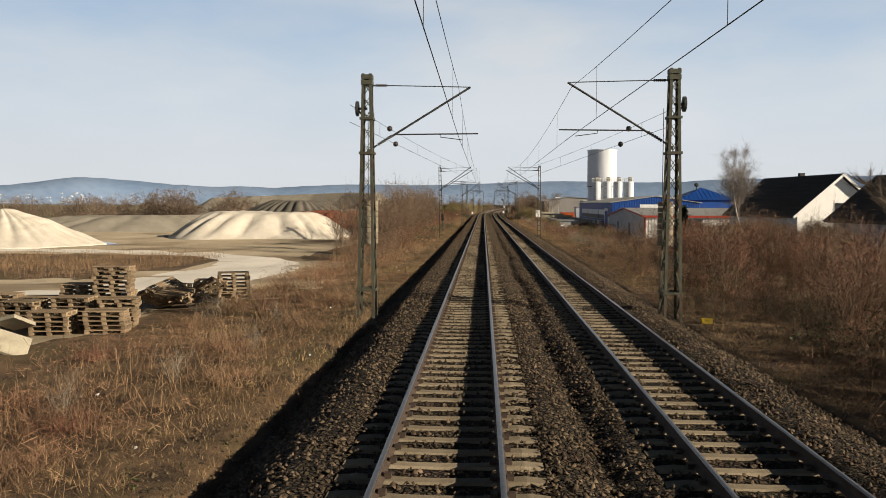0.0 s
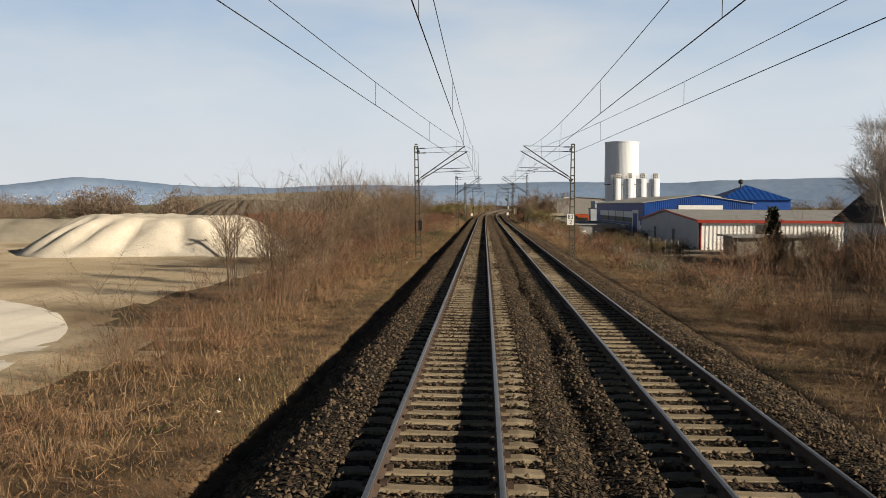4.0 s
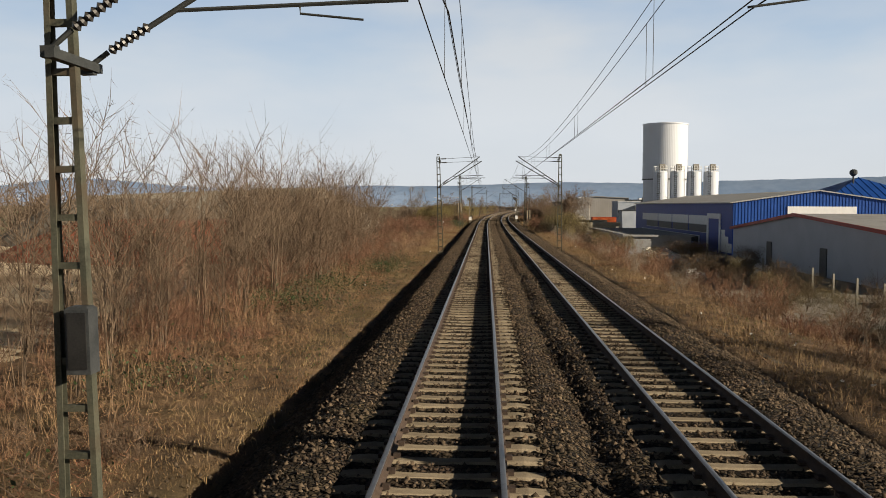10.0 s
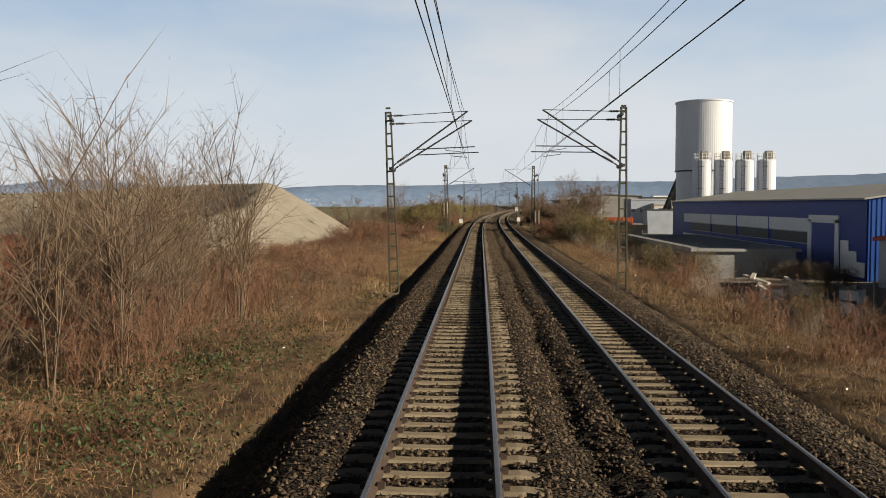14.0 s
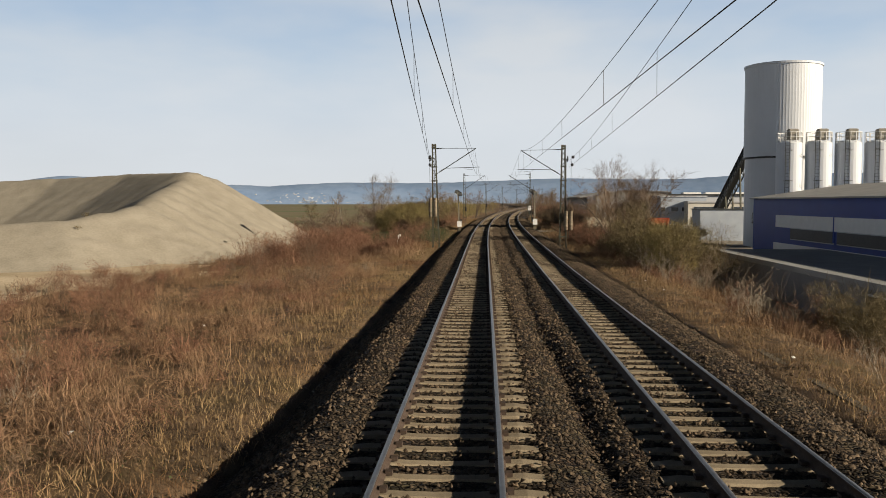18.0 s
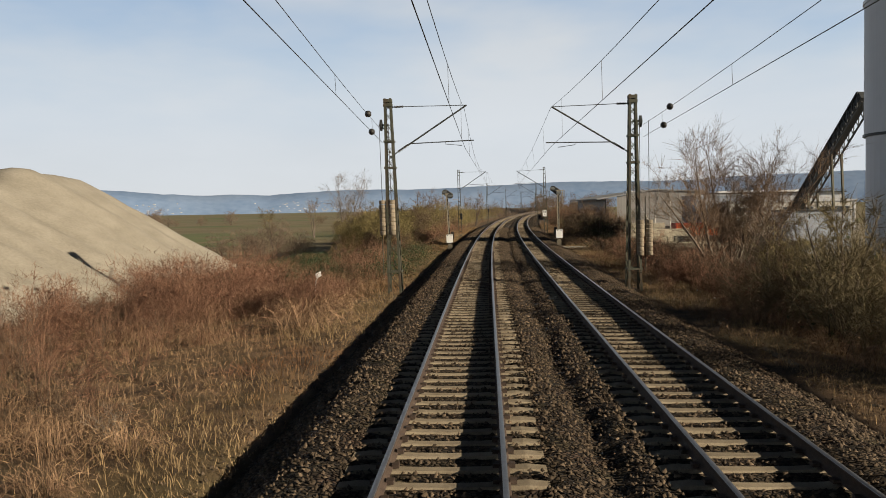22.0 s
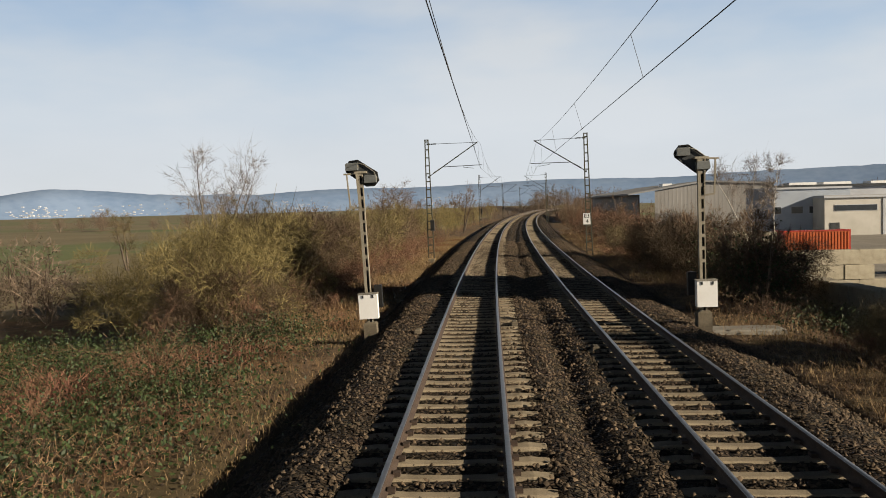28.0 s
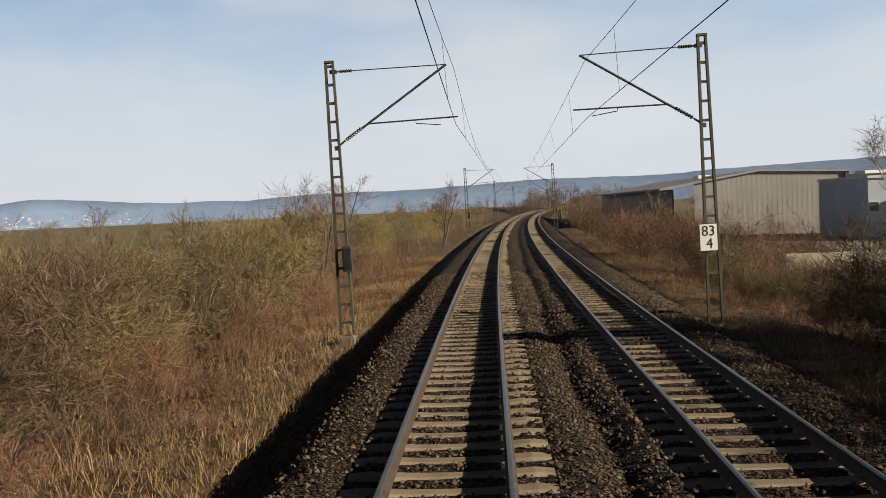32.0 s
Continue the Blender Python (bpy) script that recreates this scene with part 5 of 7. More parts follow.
def big_tank():
    x, y, r, top, skirt = 34.3, 247.5, 4.1, 18.45, 8.3
    t = thing("storage_tank", "tall white ribbed storage tank", "tank", Matrix.Translation((x, y, 0)))
    n = 240
    ring = []
    for k in range(n):
        a = 2 * math.pi * k / n
        rr = r if k % 3 else r + 0.009
        ring.append((rr * math.cos(a), rr * math.sin(a)))
    part("shell", Shape().prism(ring, "z", skirt, top), M["tank"], t, "white ribbed cylinder")
    part("skirt", Shape().tube([(0, 0, YARD), (0, 0, skirt)], r * 0.97, 40), M["tank"], t)
    part("rim", Shape().tube([(0, 0, top), (0, 0, top + 0.22)], r + 0.12, 48), M["tank"], t)
    part("joint_ring", Shape().tube([(0, 0, skirt - 0.15), (0, 0, skirt + 0.05)], r + 0.1, 48), M["dark"], t)
    part("door", Shape().box((-r * 0.6, -r * 0.82, -0.6), (1.6, 0.6, 2.2)), M["dark"], t)
    stair = Shape()
    for i in range(16):
        stair.box((-r - 0.4 + i * 0.24, -r - 0.7, 1.0 + i * 0.22), (0.28, 0.9, 0.05))
    for dy in (-1.15, -0.25):
        stair.bar((-r - 0.4, -r + dy, 1.0), (-r + 3.4, -r + dy, 4.4), 0.1)
        stair.bar((-r - 0.4, -r + dy, 2.0), (-r + 3.4, -r + dy, 5.4), 0.06)
        for i in range(6):
            stair.bar((-r - 0.4 + i * 0.75, -r + dy, 1.0 + i * 0.67), (-r - 0.4 + i * 0.75, -r + dy, 2.0 + i * 0.67), 0.05)
    for px in (-r - 0.3, -r + 3.0):
        stair.bar((px, -r - 0.7, YARD), (px, -r - 0.7, 1.0 if px < -r else 4.3), 0.14)
    part("stairway", stair, M["steel"], t, "dark steel stairway")
    lad = Shape()
    for dx in (-0.3, 0.3):
        lad.bar((-0.9 + dx, -r - 0.15, 3.5), (-0.9 + dx, -r - 0.15, 10.4), 0.06)
    for i in range(22):
        lad.bar((-1.2, -r - 0.15, 3.6 + i * 0.31), (-0.6, -r - 0.15, 3.6 + i * 0.31), 0.035)
    part("ladder", lad, M["steel"], t)


big_tank()


def conveyor():
    c = thing("conveyor", "dark steel lattice conveyor rising to the tank", "conveyor")
    a, b = Vector((35.4, 279.0, 0.4)), Vector((37.4, 264.3, 12.7))
    ax = (b - a).normalized()
    side = Vector((ax.y, -ax.x, 0)).normalized()
    up = side.cross(ax) if side.cross(ax).z > 0 else ax.cross(side)
    for k in (-0.6, 0.6):
        sh, off = Shape(), side * k
        for e in (0.0, 1.3):
            sh.bar(a + off + up * e, b + off + up * e, 0.14)
        for i in range(17):
            p, q = a.lerp(b, i / 17) + off, a.lerp(b, (i + 1) / 17) + off
            sh.bar(p, q + up * 1.3, 0.08)
            sh.bar(p, p + up * 1.3, 0.08)
        part("side_frame", sh, M["dark"], c)
    q = [p + side * k + up * e for e in (0.5, 1.35) for p, k in ((a, -0.5), (a, 0.5), (b, 0.5), (b, -0.5))]
    part("belt_cover", Shape().add(q, [(0, 1, 2, 3), (7, 6, 5, 4), (0, 4, 5, 1), (1, 5, 6, 2), (2, 6, 7, 3), (3, 7, 4, 0)]), M["dark"], c)
    for f_ in (0.3, 0.62):
        m = a.lerp(b, f_)
        for k in (-0.5, 0.5):
            part("support", Shape().bar((m.x + k + 0.2, m.y - 0.6, YARD), (m.x + k, m.y, m.z), 0.2), M["mast"], c)
    h = part("hopper", Shape().prism([(28.6, -1.9), (34.2, -1.9), (34.2, 2.3), (28.4, 2.3)], "y", 260.4, 264.8), M["blue_grey"], c, "blue-grey feed hopper")
    part("hopper_rim", Shape().box((31.3, 262.6, 2.36), (6.1, 4.7, 0.12)), M["dark"], h)


conveyor()


def low_shed():
    s = thing("low_shed", "low flat-roofed concrete shed beside the embankment", "shed", group="industrial buildings")
    x0, x1, y0, y1, top = 15.4, 23.0, 176.0, 205.5, 0.0
    part("wall", Shape().box(((x0 + x1) / 2, (y0 + y1) / 2, (YARD - 0.3 + top) / 2), (x1 - x0 - 0.6, y1 - y0 - 0.6, top - YARD + 0.1)), M["roof_grey"], s)
    part("roof", Shape().box(((x0 + x1) / 2, (y0 + y1) / 2, top + 0.02), (x1 - x0, y1 - y0, 0.2)), M["roof_grey"], s)
    part("roof_edge", Shape().box((x0 - 0.03, (y0 + y1) / 2, top + 0.04), (0.08, y1 - y0 + 0.1, 0.26)), M["roof_pale"], s, "pale roof edge")
    for y in (181,):
        window(s, (x0 + 0.28, y, -0.75), (1.6, 0.6), "x")


low_shed()


def grey_hall():
    h = thing("warehouse", "large plain grey sheet-metal warehouse", "warehouse", group="industrial buildings")
    x0, x1, y0, y1, e, ridge = 28.3, 46.4, 364, 420, 5.0, 6.2
    xm = 36
    v, f = ribbed_wall(x1 - x0, 1.0, 0.6, 0.008)
    part("gable_wall", Shape().add([(x0 + p[0], y0 + p[1], -2.2 if p[2] == 0 else ramp(x0 + p[0], [(x0, e), (xm, ridge), (x1, 5.7)])) for p in v], f), M["hall_wall"], h)
    # dark sheet stands in for the shade inside the open side
    part("side_wall", Shape().box((x0 - 0.1 - 2.0, (y0 + y1) / 2 + 2, 1.2), (0.2, y1 - y0, 6.6)), M["dark"], h, "dark sheet for the shade of the open side")
    for a, za, b, zb in ((x0 - 4.2, 4.4, xm, ridge), (xm, ridge, x1 + 0.4, 5.7)):
        part("roof", Shape().add([(a, y0 - 0.4, za), (b, y0 - 0.4, zb), (b, y1, zb), (a, y1, za), (a, y0 - 0.4, za + 0.25), (b, y0 - 0.4, zb + 0.25), (b, y1, zb + 0.25), (a, y1, za + 0.25)],
                                 [(0, 1, 2, 3), (7, 6, 5, 4), (0, 4, 5, 1), (1, 5, 6, 2), (2, 6, 7, 3), (3, 7, 4, 0)]), M["roof_grey"], h)
    part("corner_post", Shape().box((x1 + 0.1, y0 - 0.1, 1.8), (0.5, 0.4, 8.0)), M["dark"], h)
    for i in range(5):
        part("skylight", Shape().box((33 + i * 2.2, y0 + 14 + i * 5, 6.1), (1.6, 3.0, 0.5)), M["white"], h)


grey_hall()


def office():
    b = thing("office_building", "two-toned blue-grey and beige flat-roofed office", "building", group="industrial buildings")
    part("wall", Shape().box((45.5, 351, 0.9), (10.2, 12, 7.4)), M["blue_grey"], b)
    part("beige_wall", Shape().box((57.0, 349, 0.25), (22.8, 16, 6.1)), M["render"], b, "sunlit beige wing")
    part("parapet", Shape().box((45.5, 350.9, 4.65), (10.5, 12.3, 0.25)), M["grey_wall"], b)
    part("roof_edge", Shape().box((57.0, 348.9, 3.35), (23.2, 16.4, 0.25)), M["grey_wall"], b)
    part("wing_roof", Shape().box((57.0, 349.2, 3.52), (22.6, 15.6, 0.1)), M["roof_pale"], b)
    part("rear_hall", Shape().box((61.0, 374, 1.4), (30, 18, 7.4)), M["grey_wall"], b, "taller pale grey hall behind")
    part("eave", Shape().box((61.0, 373.8, 5.2), (30.6, 18.8, 0.3)), M["dark"], b)
    for x in (53.0, 58.5, 66.0):
        part("roof_light", Shape().chamfered((x, 370, 5.55), (4.4, 3.0, 0.5), 0.1), M["white"], b)
    for x in (41.3, 43.9, 46.0):
        window(b, (x - 0.4, 344.98, 1.7), (1.5 if x == 43.9 else 0.9, 0.9), "y", "grey_wall")
    for x in (49.6, 57.9, 64.5):
        window(b, (x, 340.98, 1.9), (5.4, 0.7), "y", "grey_wall")
        part("pilaster", Shape().box((x + 3.6, 340.94, 0.2), (0.3, 0.12, 5.8)), M["grey_wall"], b)
    part("door", Shape().box((46.9, 340.97, -1.3), (1.2, 0.1, 2.6)), M["dark"], b)


office()


def container(x, y, z, turn):
    c = thing("shipping_container", "orange-red corrugated shipping container", "container", Matrix.Translation((x, y, z)) @ Matrix.Rotation(radians(turn), 4, "Z"))
    part("body", Shape().box((0, 0, 1.3), (6.0, 2.38, 2.45)), M["orange"], c)
    for i in range(21):
        part("rib", Shape().box((-2.85 + i * 0.285, -1.22, 1.3), (0.14, 0.06, 2.25)), M["orange"], c)
    part("frame", Shape().box((-3.0, 0, 1.3), (0.16, 2.44, 2.6)).box((3.0, 0, 1.3), (0.16, 2.44, 2.6)).box((0, -1.2, 2.55), (6.0, 0.1, 0.12)).box((0, -1.2, 0.06), (6.0, 0.1, 0.14)), M["red"], c)


container(31.0, 307, -2.2, 3)


# concrete block walls beside the line
def block_wall(x, y, n, rows, turn, z, label):
    w = thing("block_wall", label, "wall", Matrix.Translation((x, y, z)) @ Matrix.Rotation(radians(turn), 4, "Z"), kind="structure", group="block walls")
    sh = Shape().chamfered((0, 0, 0), (1.58, 0.78, 0.78), 0.05)
    me = bpy.data.meshes.get("concrete_block") or sh.mesh("concrete_block", M["weight"])
    for j in range(rows):
        for i in range(n - (j % 2)):
            ob = new("concrete_block", me)
            ob.parent = w
            ob.matrix_basis = pose((i + (j % 2) * 0.5) * 1.6, random.uniform(-0.02, 0.02), 0.4 + j * 0.8, 0, 0, random.uniform(-0.6, 0.6))


block_wall(15.9, 249.4, 7, 3, -2, -2.3, "wall of stacked pale concrete blocks facing the sun")
block_wall(16.9, 251.2, 5, 3, -2, -1.85, "second wall of stacked concrete blocks behind the first")
block_wall(15.1, 250.6, 22, 3, 92.4, -2.35, "long wall of stacked concrete blocks along the railway bank")
block_wall(15.4, 274.0, 5, 3, 2, -1.9, "cross wall of stacked pale concrete blocks")
block_wall(13.75, 286.6, 7, 3, 83, -2.2, "wall of stacked concrete blocks along the railway bank")
block_wall(16.2, 298.8, 6, 3, 0, -1.75, "sunlit cross wall of stacked pale concrete blocks")

# ---- houses ----
def house(x, y, w, d, eave, ridge, turn, wall_key, label, chimney=True):
    """A gabled house; the gable faces -y before the turn."""
    h = thing("house", label, "house", Matrix.Translation((x, y, on_ground(x, y).z)) @ Matrix.Rotation(radians(turn), 4, "Z"), group="houses")
    part("wall", Shape().prism([(-w / 2, 0), (w / 2, 0), (w / 2, eave), (0, ridge - 0.12), (-w / 2, eave)], "y", -d / 2, d / 2), M[wall_key], h)
    sl = (ridge - eave) / (w / 2)
    for k in (-1, 1):
        ov = 0.7
        xe, ze = k * (w / 2 + ov), eave - ov * sl
        r = part("roof", Shape().add([(xe, -d / 2 - 0.6, ze), (0, -d / 2 - 0.6, ridge), (0, d / 2 + 0.6, ridge), (xe, d / 2 + 0.6, ze), (xe, -d / 2 - 0.6, ze + 0.2), (0, -d / 2 - 0.6, ridge + 0.2), (0, d / 2 + 0.6, ridge + 0.2), (xe, d / 2 + 0.6, ze + 0.2)],
                                 [(0, 1, 2, 3), (7, 6, 5, 4), (0, 4, 5, 1), (1, 5, 6, 2), (2, 6, 7, 3), (3, 7, 4, 0)]), M["tile"], h, "dark tiled roof")
        n = 10
        for i in range(n):
            t = (i + 0.5) / n
            part("tile_course", Shape().box((xe * (1 - t), 0, ze + (ridge - ze) * t + 0.22), (0.06, d + 1.2, 0.05)), M["tile"], r)
        part("verge", Shape().bar((xe, -d / 2 - 0.62, ze + 0.06), (0, -d / 2 - 0.62, ridge + 0.06), 0.06, 0.24), M["white"], h)
    for px, pz in ((-w * 0.17, eave * 0.45), (w * 0.17, eave * 0.45), (0, eave + 0.35)):
        window(h, (px, -d / 2 - 0.01, pz), (1.1, 1.25), "y")
    if chimney:
        part("chimney", Shape().box((0.9, 1.5, ridge + 0.1), (0.55, 0.55, 1.0)), M["tile"], h)
    return h


house(36.1, 98.7, 9.0, 17.0, 3.95, 7.75, 7, "white", "white house with a dark tiled gable roof")
house(39.6, 76.6, 9.0, 16.5, 3.0, 6.75, 7, "white", "house with a wide dark tiled roof")

# ---- signals and trackside things ----
def signal(s, u, side, top, drop, lean):
    """A slotted post under a leaning eight-sided shield, seen from behind, with two lamp housings."""
    g = thing("light_signal", "dark eight-sided railway light signal on a slotted pale post", "railway signal", stand(s, u) @ Matrix.Rotation(-lean / 4.0, 4, "Y"), group="light signals")
    lo = -0.5
    part("pole", Shape().box((-0.055, 0, (lo + top) / 2), (0.075, 0.13, top - lo)).box((0.062, 0, (lo + top) / 2), (0.022, 0.13, top - lo)), M["post"], g, "pale weathered steel post")
    n = int((top - 0.9) / 0.33)
    for i in range(n):
        z = top - 0.02 - i * 0.33
        part("batten", Shape().box((0.017, -0.04, z), (0.074, 0.05, 0.085)), M["post"], g)
    # black sheet stands in for the shade inside the slots
    part("post_web", Shape().box((0.017, 0.045, (lo + top) / 2), (0.07, 0.012, top - lo)), M["black"], g, "black sheet for the shade inside the slotted post")
    off = 0.0 if side > 0 else -0.23
    shield = [(-0.40, 0.10), (-0.29, 0.24), (-0.06, 0.26), (0.47, -0.12), (0.50, -0.33), (0.37, -0.475), (0.15, -0.475), (-0.40, -0.04)]
    hd = part("signal_head", Shape().prism([(x + off, z + top + 0.12) for x, z in shield], "y", 0.16, 0.20), M["dark"], g, "dark eight-sided shield")
    part("shield_rim", Shape().tube([(x + off, 0.12, z + top + 0.12) for x, z in shield + shield[:1]], 0.022, 6), M["black"], hd)
    for x, z in ((-0.22, 0.10), (0.28, -0.27)):
        h = part("lamp_housing", Shape().chamfered((x + off, 0.02, z + top + 0.10), (0.33, 0.26, 0.21), 0.03), M["housing"], hd, "grey lamp housing")
        part("latch", Shape().box((x + off + 0.17, 0.0, z + top + 0.10), (0.03, 0.06, 0.08)), M["concrete"], h)
        part("hood", Shape().tube([(x + off, 0.2, z + top + 0.10), (x + off, 0.55, z + top + 0.08)], [0.12, 0.13], 12), M["dark"], h)
    part("cable", Shape().tube([(off - 0.06, 0.0, top + 0.30), (off + 0.12, -0.02, top + 0.24), (off + 0.40, -0.02, top + 0.02), (off + 0.45, 0.0, top - 0.15)], 0.014, 6), M["concrete"], hd)
    part("head_bracket", Shape().box((0.02, 0.02, top + 0.03), (0.34, 0.2, 0.06)).bar((-0.46 * side, -0.02, top + 0.0), (0.2 * side, -0.02, top + 0.02), 0.045), M["post"], g)
    part("step_frame", Shape().bar((-0.37 * side, -0.04, top), (-0.33 * side, -0.04, top - 0.92), 0.04).bar((-0.33 * side, -0.04, top - 0.92), (0.0, -0.04, top - 0.96), 0.05).bar((-0.10 * side, -0.07, top), (-0.07 * side, -0.07, top - 0.94), 0.03), M["post"], g)
    bx = part("equipment_box", Shape().chamfered((0.02, -0.24, 0.62 - drop), (0.52, 0.26, 0.68), 0.02), M["white"], g, "white equipment box")
    part("lid", Shape().box((0.02, -0.24, 0.975 - drop), (0.55, 0.29, 0.03)), M["concrete"], bx)
    for dx in (-0.12, 0.16):
        part("clasp", Shape().box((dx, -0.375, 0.90 - drop), (0.05, 0.02, 0.08)), M["dark"], bx)
    part("footing", Shape().chamfered((0, 0, -0.45 - drop), (0.36, 0.36, 1.2), 0.04), M["trough"], g, "rough grey footing")
    part("rear_cabinet", Shape().chamfered((0.25 * side, 0.2, 0.85 - drop), (0.22, 0.2, 0.62), 0.02), M["black"], g)


signal(250.5, -2.82, 1, 4.08, 0.23, 0.17)
signal(249.5, 6.15, -1, 4.18, -0.06, 0.04)
for s, u in ((250.2, 1.2), (249.0, -1.35), (246.0, 2.9)):
    thing("track_magnet", "small pale grey trackside box", "track magnet", stand(s, u, -0.2), group="track magnets", data=Shape().chamfered((0, 0, 0.05), (0.16, 0.4, 0.14), 0.03).mesh("track_magnet", M["trough"]))
slab = thing("concrete_slab", "flat concrete plinth beside a signal", "slab", stand(250.5, 7.4, -0.5), group="concrete slabs", data=Shape().chamfered((0, 0, 0), (2.2, 0.9, 0.16), 0.03).mesh("concrete_slab", M["concrete"]))

yb = thing("yellow_box", "yellow plastic box lying in the grass", "box", stand(26.9, 7.45, gz(26.9, 7.45)) @ Matrix.Scale(0.66, 4))
part("body", Shape().chamfered((0, 0, 0.1), (0.5, 0.32, 0.2), 0.03), M["yellow"], yb)
part("lid", Shape().chamfered((0, 0, 0.22), (0.54, 0.36, 0.06), 0.02), M["yellow"], yb)
part("foot", Shape().box((0, 0, -0.05), (0.4, 0.25, 0.12)), M["concrete"], yb)

mk = thing("marker_post", "bent white marker post among the brambles", "marker post", stand(211.5, -6.05, gz(211.5, -6.05)) @ Matrix.Diagonal((0.42, 0.42, 0.72, 1)))
part("post", Shape().tube([(0, 0, -0.1), (0.05, 0, 1.3), (0.32, 0, 1.75)], [0.05, 0.06, 0.06], 8), M["white"], mk)
part("plate", Shape().box((0.36, 0, 1.78), (0.5, 0.03, 0.26), Euler((0, -0.3, 0)).to_matrix()), M["white"], mk)

# cable trough with lids along the right side
trough = thing("cable_trough", "low grey concrete cable trough along the track", "cable trough", kind="structure")
LID = Shape().chamfered((0, 0, 0), (0.22, 0.99, 0.08), 0.012).mesh("trough_lid", M["trough"])
tr_ = random.Random(8)
for i in range(170):
    s = 44 + i * 1.0
    ob = new("trough_lid", LID)
    ob.parent = trough
    ob.matrix_basis = stand(s, 7.55 + 0.06 * math.sin(s * 0.15), -0.575 + tr_.uniform(-0.03, 0.012), tr_.uniform(-2, 2)) 

# litter and timber in the yard
jr = random.Random(3)
for i in range(7):
    a = jr.uniform(-0.9, 0.9)
    thing("timber_beam", "pale timber beam on a scrap heap", "timber", Matrix.Translation((16.6 + jr.uniform(-1.2, 1.2), 161.5 + jr.uniform(-1.5, 1.5), -1.45 + 0.12 * i)) @ Euler((jr.uniform(-0.15, 0.3), 0, a)).to_matrix().to_4x4(), "scrap heap", data=Shape().box((0, 0, 0), (0.22, 2.2, 0.12)).mesh("timber_beam", M["render"]))
for i in range(10):
    x, y = 17.5 + jr.uniform(-3, 5), 150 + jr.uniform(-10, 14)
    thing("scrap_crate", "pale broken crate on the yard ground", "crate", Matrix.Translation((x, y, on_ground(x, y).z + 0.1)) @ Euler((0, 0, jr.uniform(0, 3))).to_matrix().to_4x4(), "scrap heap",
          data=Shape().box((0, 0, 0.25), (1.1, 0.8, 0.05)).box((0.5, 0, 0.1), (0.06, 0.8, 0.5)).box((-0.5, 0, 0.1), (0.06, 0.8, 0.5)).box((0, 0.37, 0.35), (1.1, 0.06, 0.5)).mesh("scrap_crate", M["white"]))
for i in range(60):
    s, u = jr.uniform(4, 250), jr.choice([jr.uniform(-9, -3.6), jr.uniform(7.8, 10)])
    thing("litter", "scrap of pale litter in the grass", "litter", Matrix.Translation(ground_at(s, u, 0.06)) @ Euler((jr.uniform(-0.5, 0.5), jr.uniform(-0.5, 0.5), jr.uniform(0, 3))).to_matrix().to_4x4() @ Matrix.Diagonal((jr.uniform(0.3, 0.9), jr.uniform(0.3, 0.8), 0.6, 1)), "litter",
          data=bpy.data.meshes.get("litter") or Shape().add([(-0.08, -0.06, 0), (0.07, -0.07, 0.03), (0.09, 0.05, 0), (-0.06, 0.07, 0.05), (0, 0, 0.07), (0, 0, -0.02)], [(0, 1, 4), (1, 2, 4), (2, 3, 4), (3, 0, 4), (1, 0, 5), (2, 1, 5), (3, 2, 5), (0, 3, 5)]).mesh("litter", M["white"]))

# fence posts by the yard
for i in range(14):
    thing("fence_post", "thin grey concrete fence post", "fence post", Matrix.Translation(on_ground(19.5, 118 + i * 3.0)), "fence posts", data=bpy.data.meshes.get("fence_post") or Shape().chamfered((0, 0, 0.7), (0.1, 0.1, 1.6), 0.02).mesh("fence_post", M["concrete"]))

# ---- plants ----
def tubes_np(polys, sides=3):
    """Tapered three-sided twigs from lists of (points, radii)."""
    v, f, o = [], [], 0
    ang = np.arange(sides) * 2 * np.pi / sides
    for pts, rs in polys:
        p = np.asarray(pts)
        d = np.gradient(p, axis=0)
        d /= np.linalg.norm(d, axis=1)[:, None] + 1e-9
        ref = np.where(np.abs(d[:, 2:3]) < 0.9, np.array([[0, 0, 1.0]]), np.array([[1.0, 0, 0]]))
        a = np.cross(d, ref)
        a /= np.linalg.norm(a, axis=1)[:, None] + 1e-9
        b = np.cross(d, a)
        r = np.asarray(rs)[:, None, None]
        v.append((p[:, None, :] + r * (a[:, None, :] * np.cos(ang)[None, :, None] + b[:, None, :] * np.sin(ang)[None, :, None])).reshape(-1, 3))
        for i in range(len(p) - 1):
            for k in range(sides):
                f.append((o + i * sides + k, o + i * sides + (k + 1) % sides, o + (i + 1) * sides + (k + 1) % sides, o + (i + 1) * sides + k))
        o += len(p) * sides
    return np.concatenate(v), np.array(f)


def branch(r, polys, p, d, length, rad, depth, up, wild, kids, steps=3):
    pts, rs = [np.array(p)], [rad]
    d = np.array(d, dtype=float)
    for i in range(steps):
        d = d + r.normal(0, wild, 3) + np.array([0, 0, up])
        d /= np.linalg.norm(d)
        pts.append(pts[-1] + d * length / steps)
        rs.append(rad * (1 - 0.65 * (i + 1) / steps))
    polys.append((pts, rs))
    if depth:
        for _ in range(kids):
            t = r.uniform(0.25, 1.0) * steps
            i = min(int(t), steps - 1)
            q = pts[i] + (pts[i + 1] - pts[i]) * (t - i)
            side = r.normal(0, 1, 3)
            side -= d * side.dot(d)
            side /= np.linalg.norm(side) + 1e-9
            nd = d * 0.75 + side * r.uniform(0.35, 0.95)
            branch(r, polys, q, nd / np.linalg.norm(nd), length * r.uniform(0.35, 0.62), rad * 0.58, depth - 1, up, wild, kids, max(steps - 1, 1))


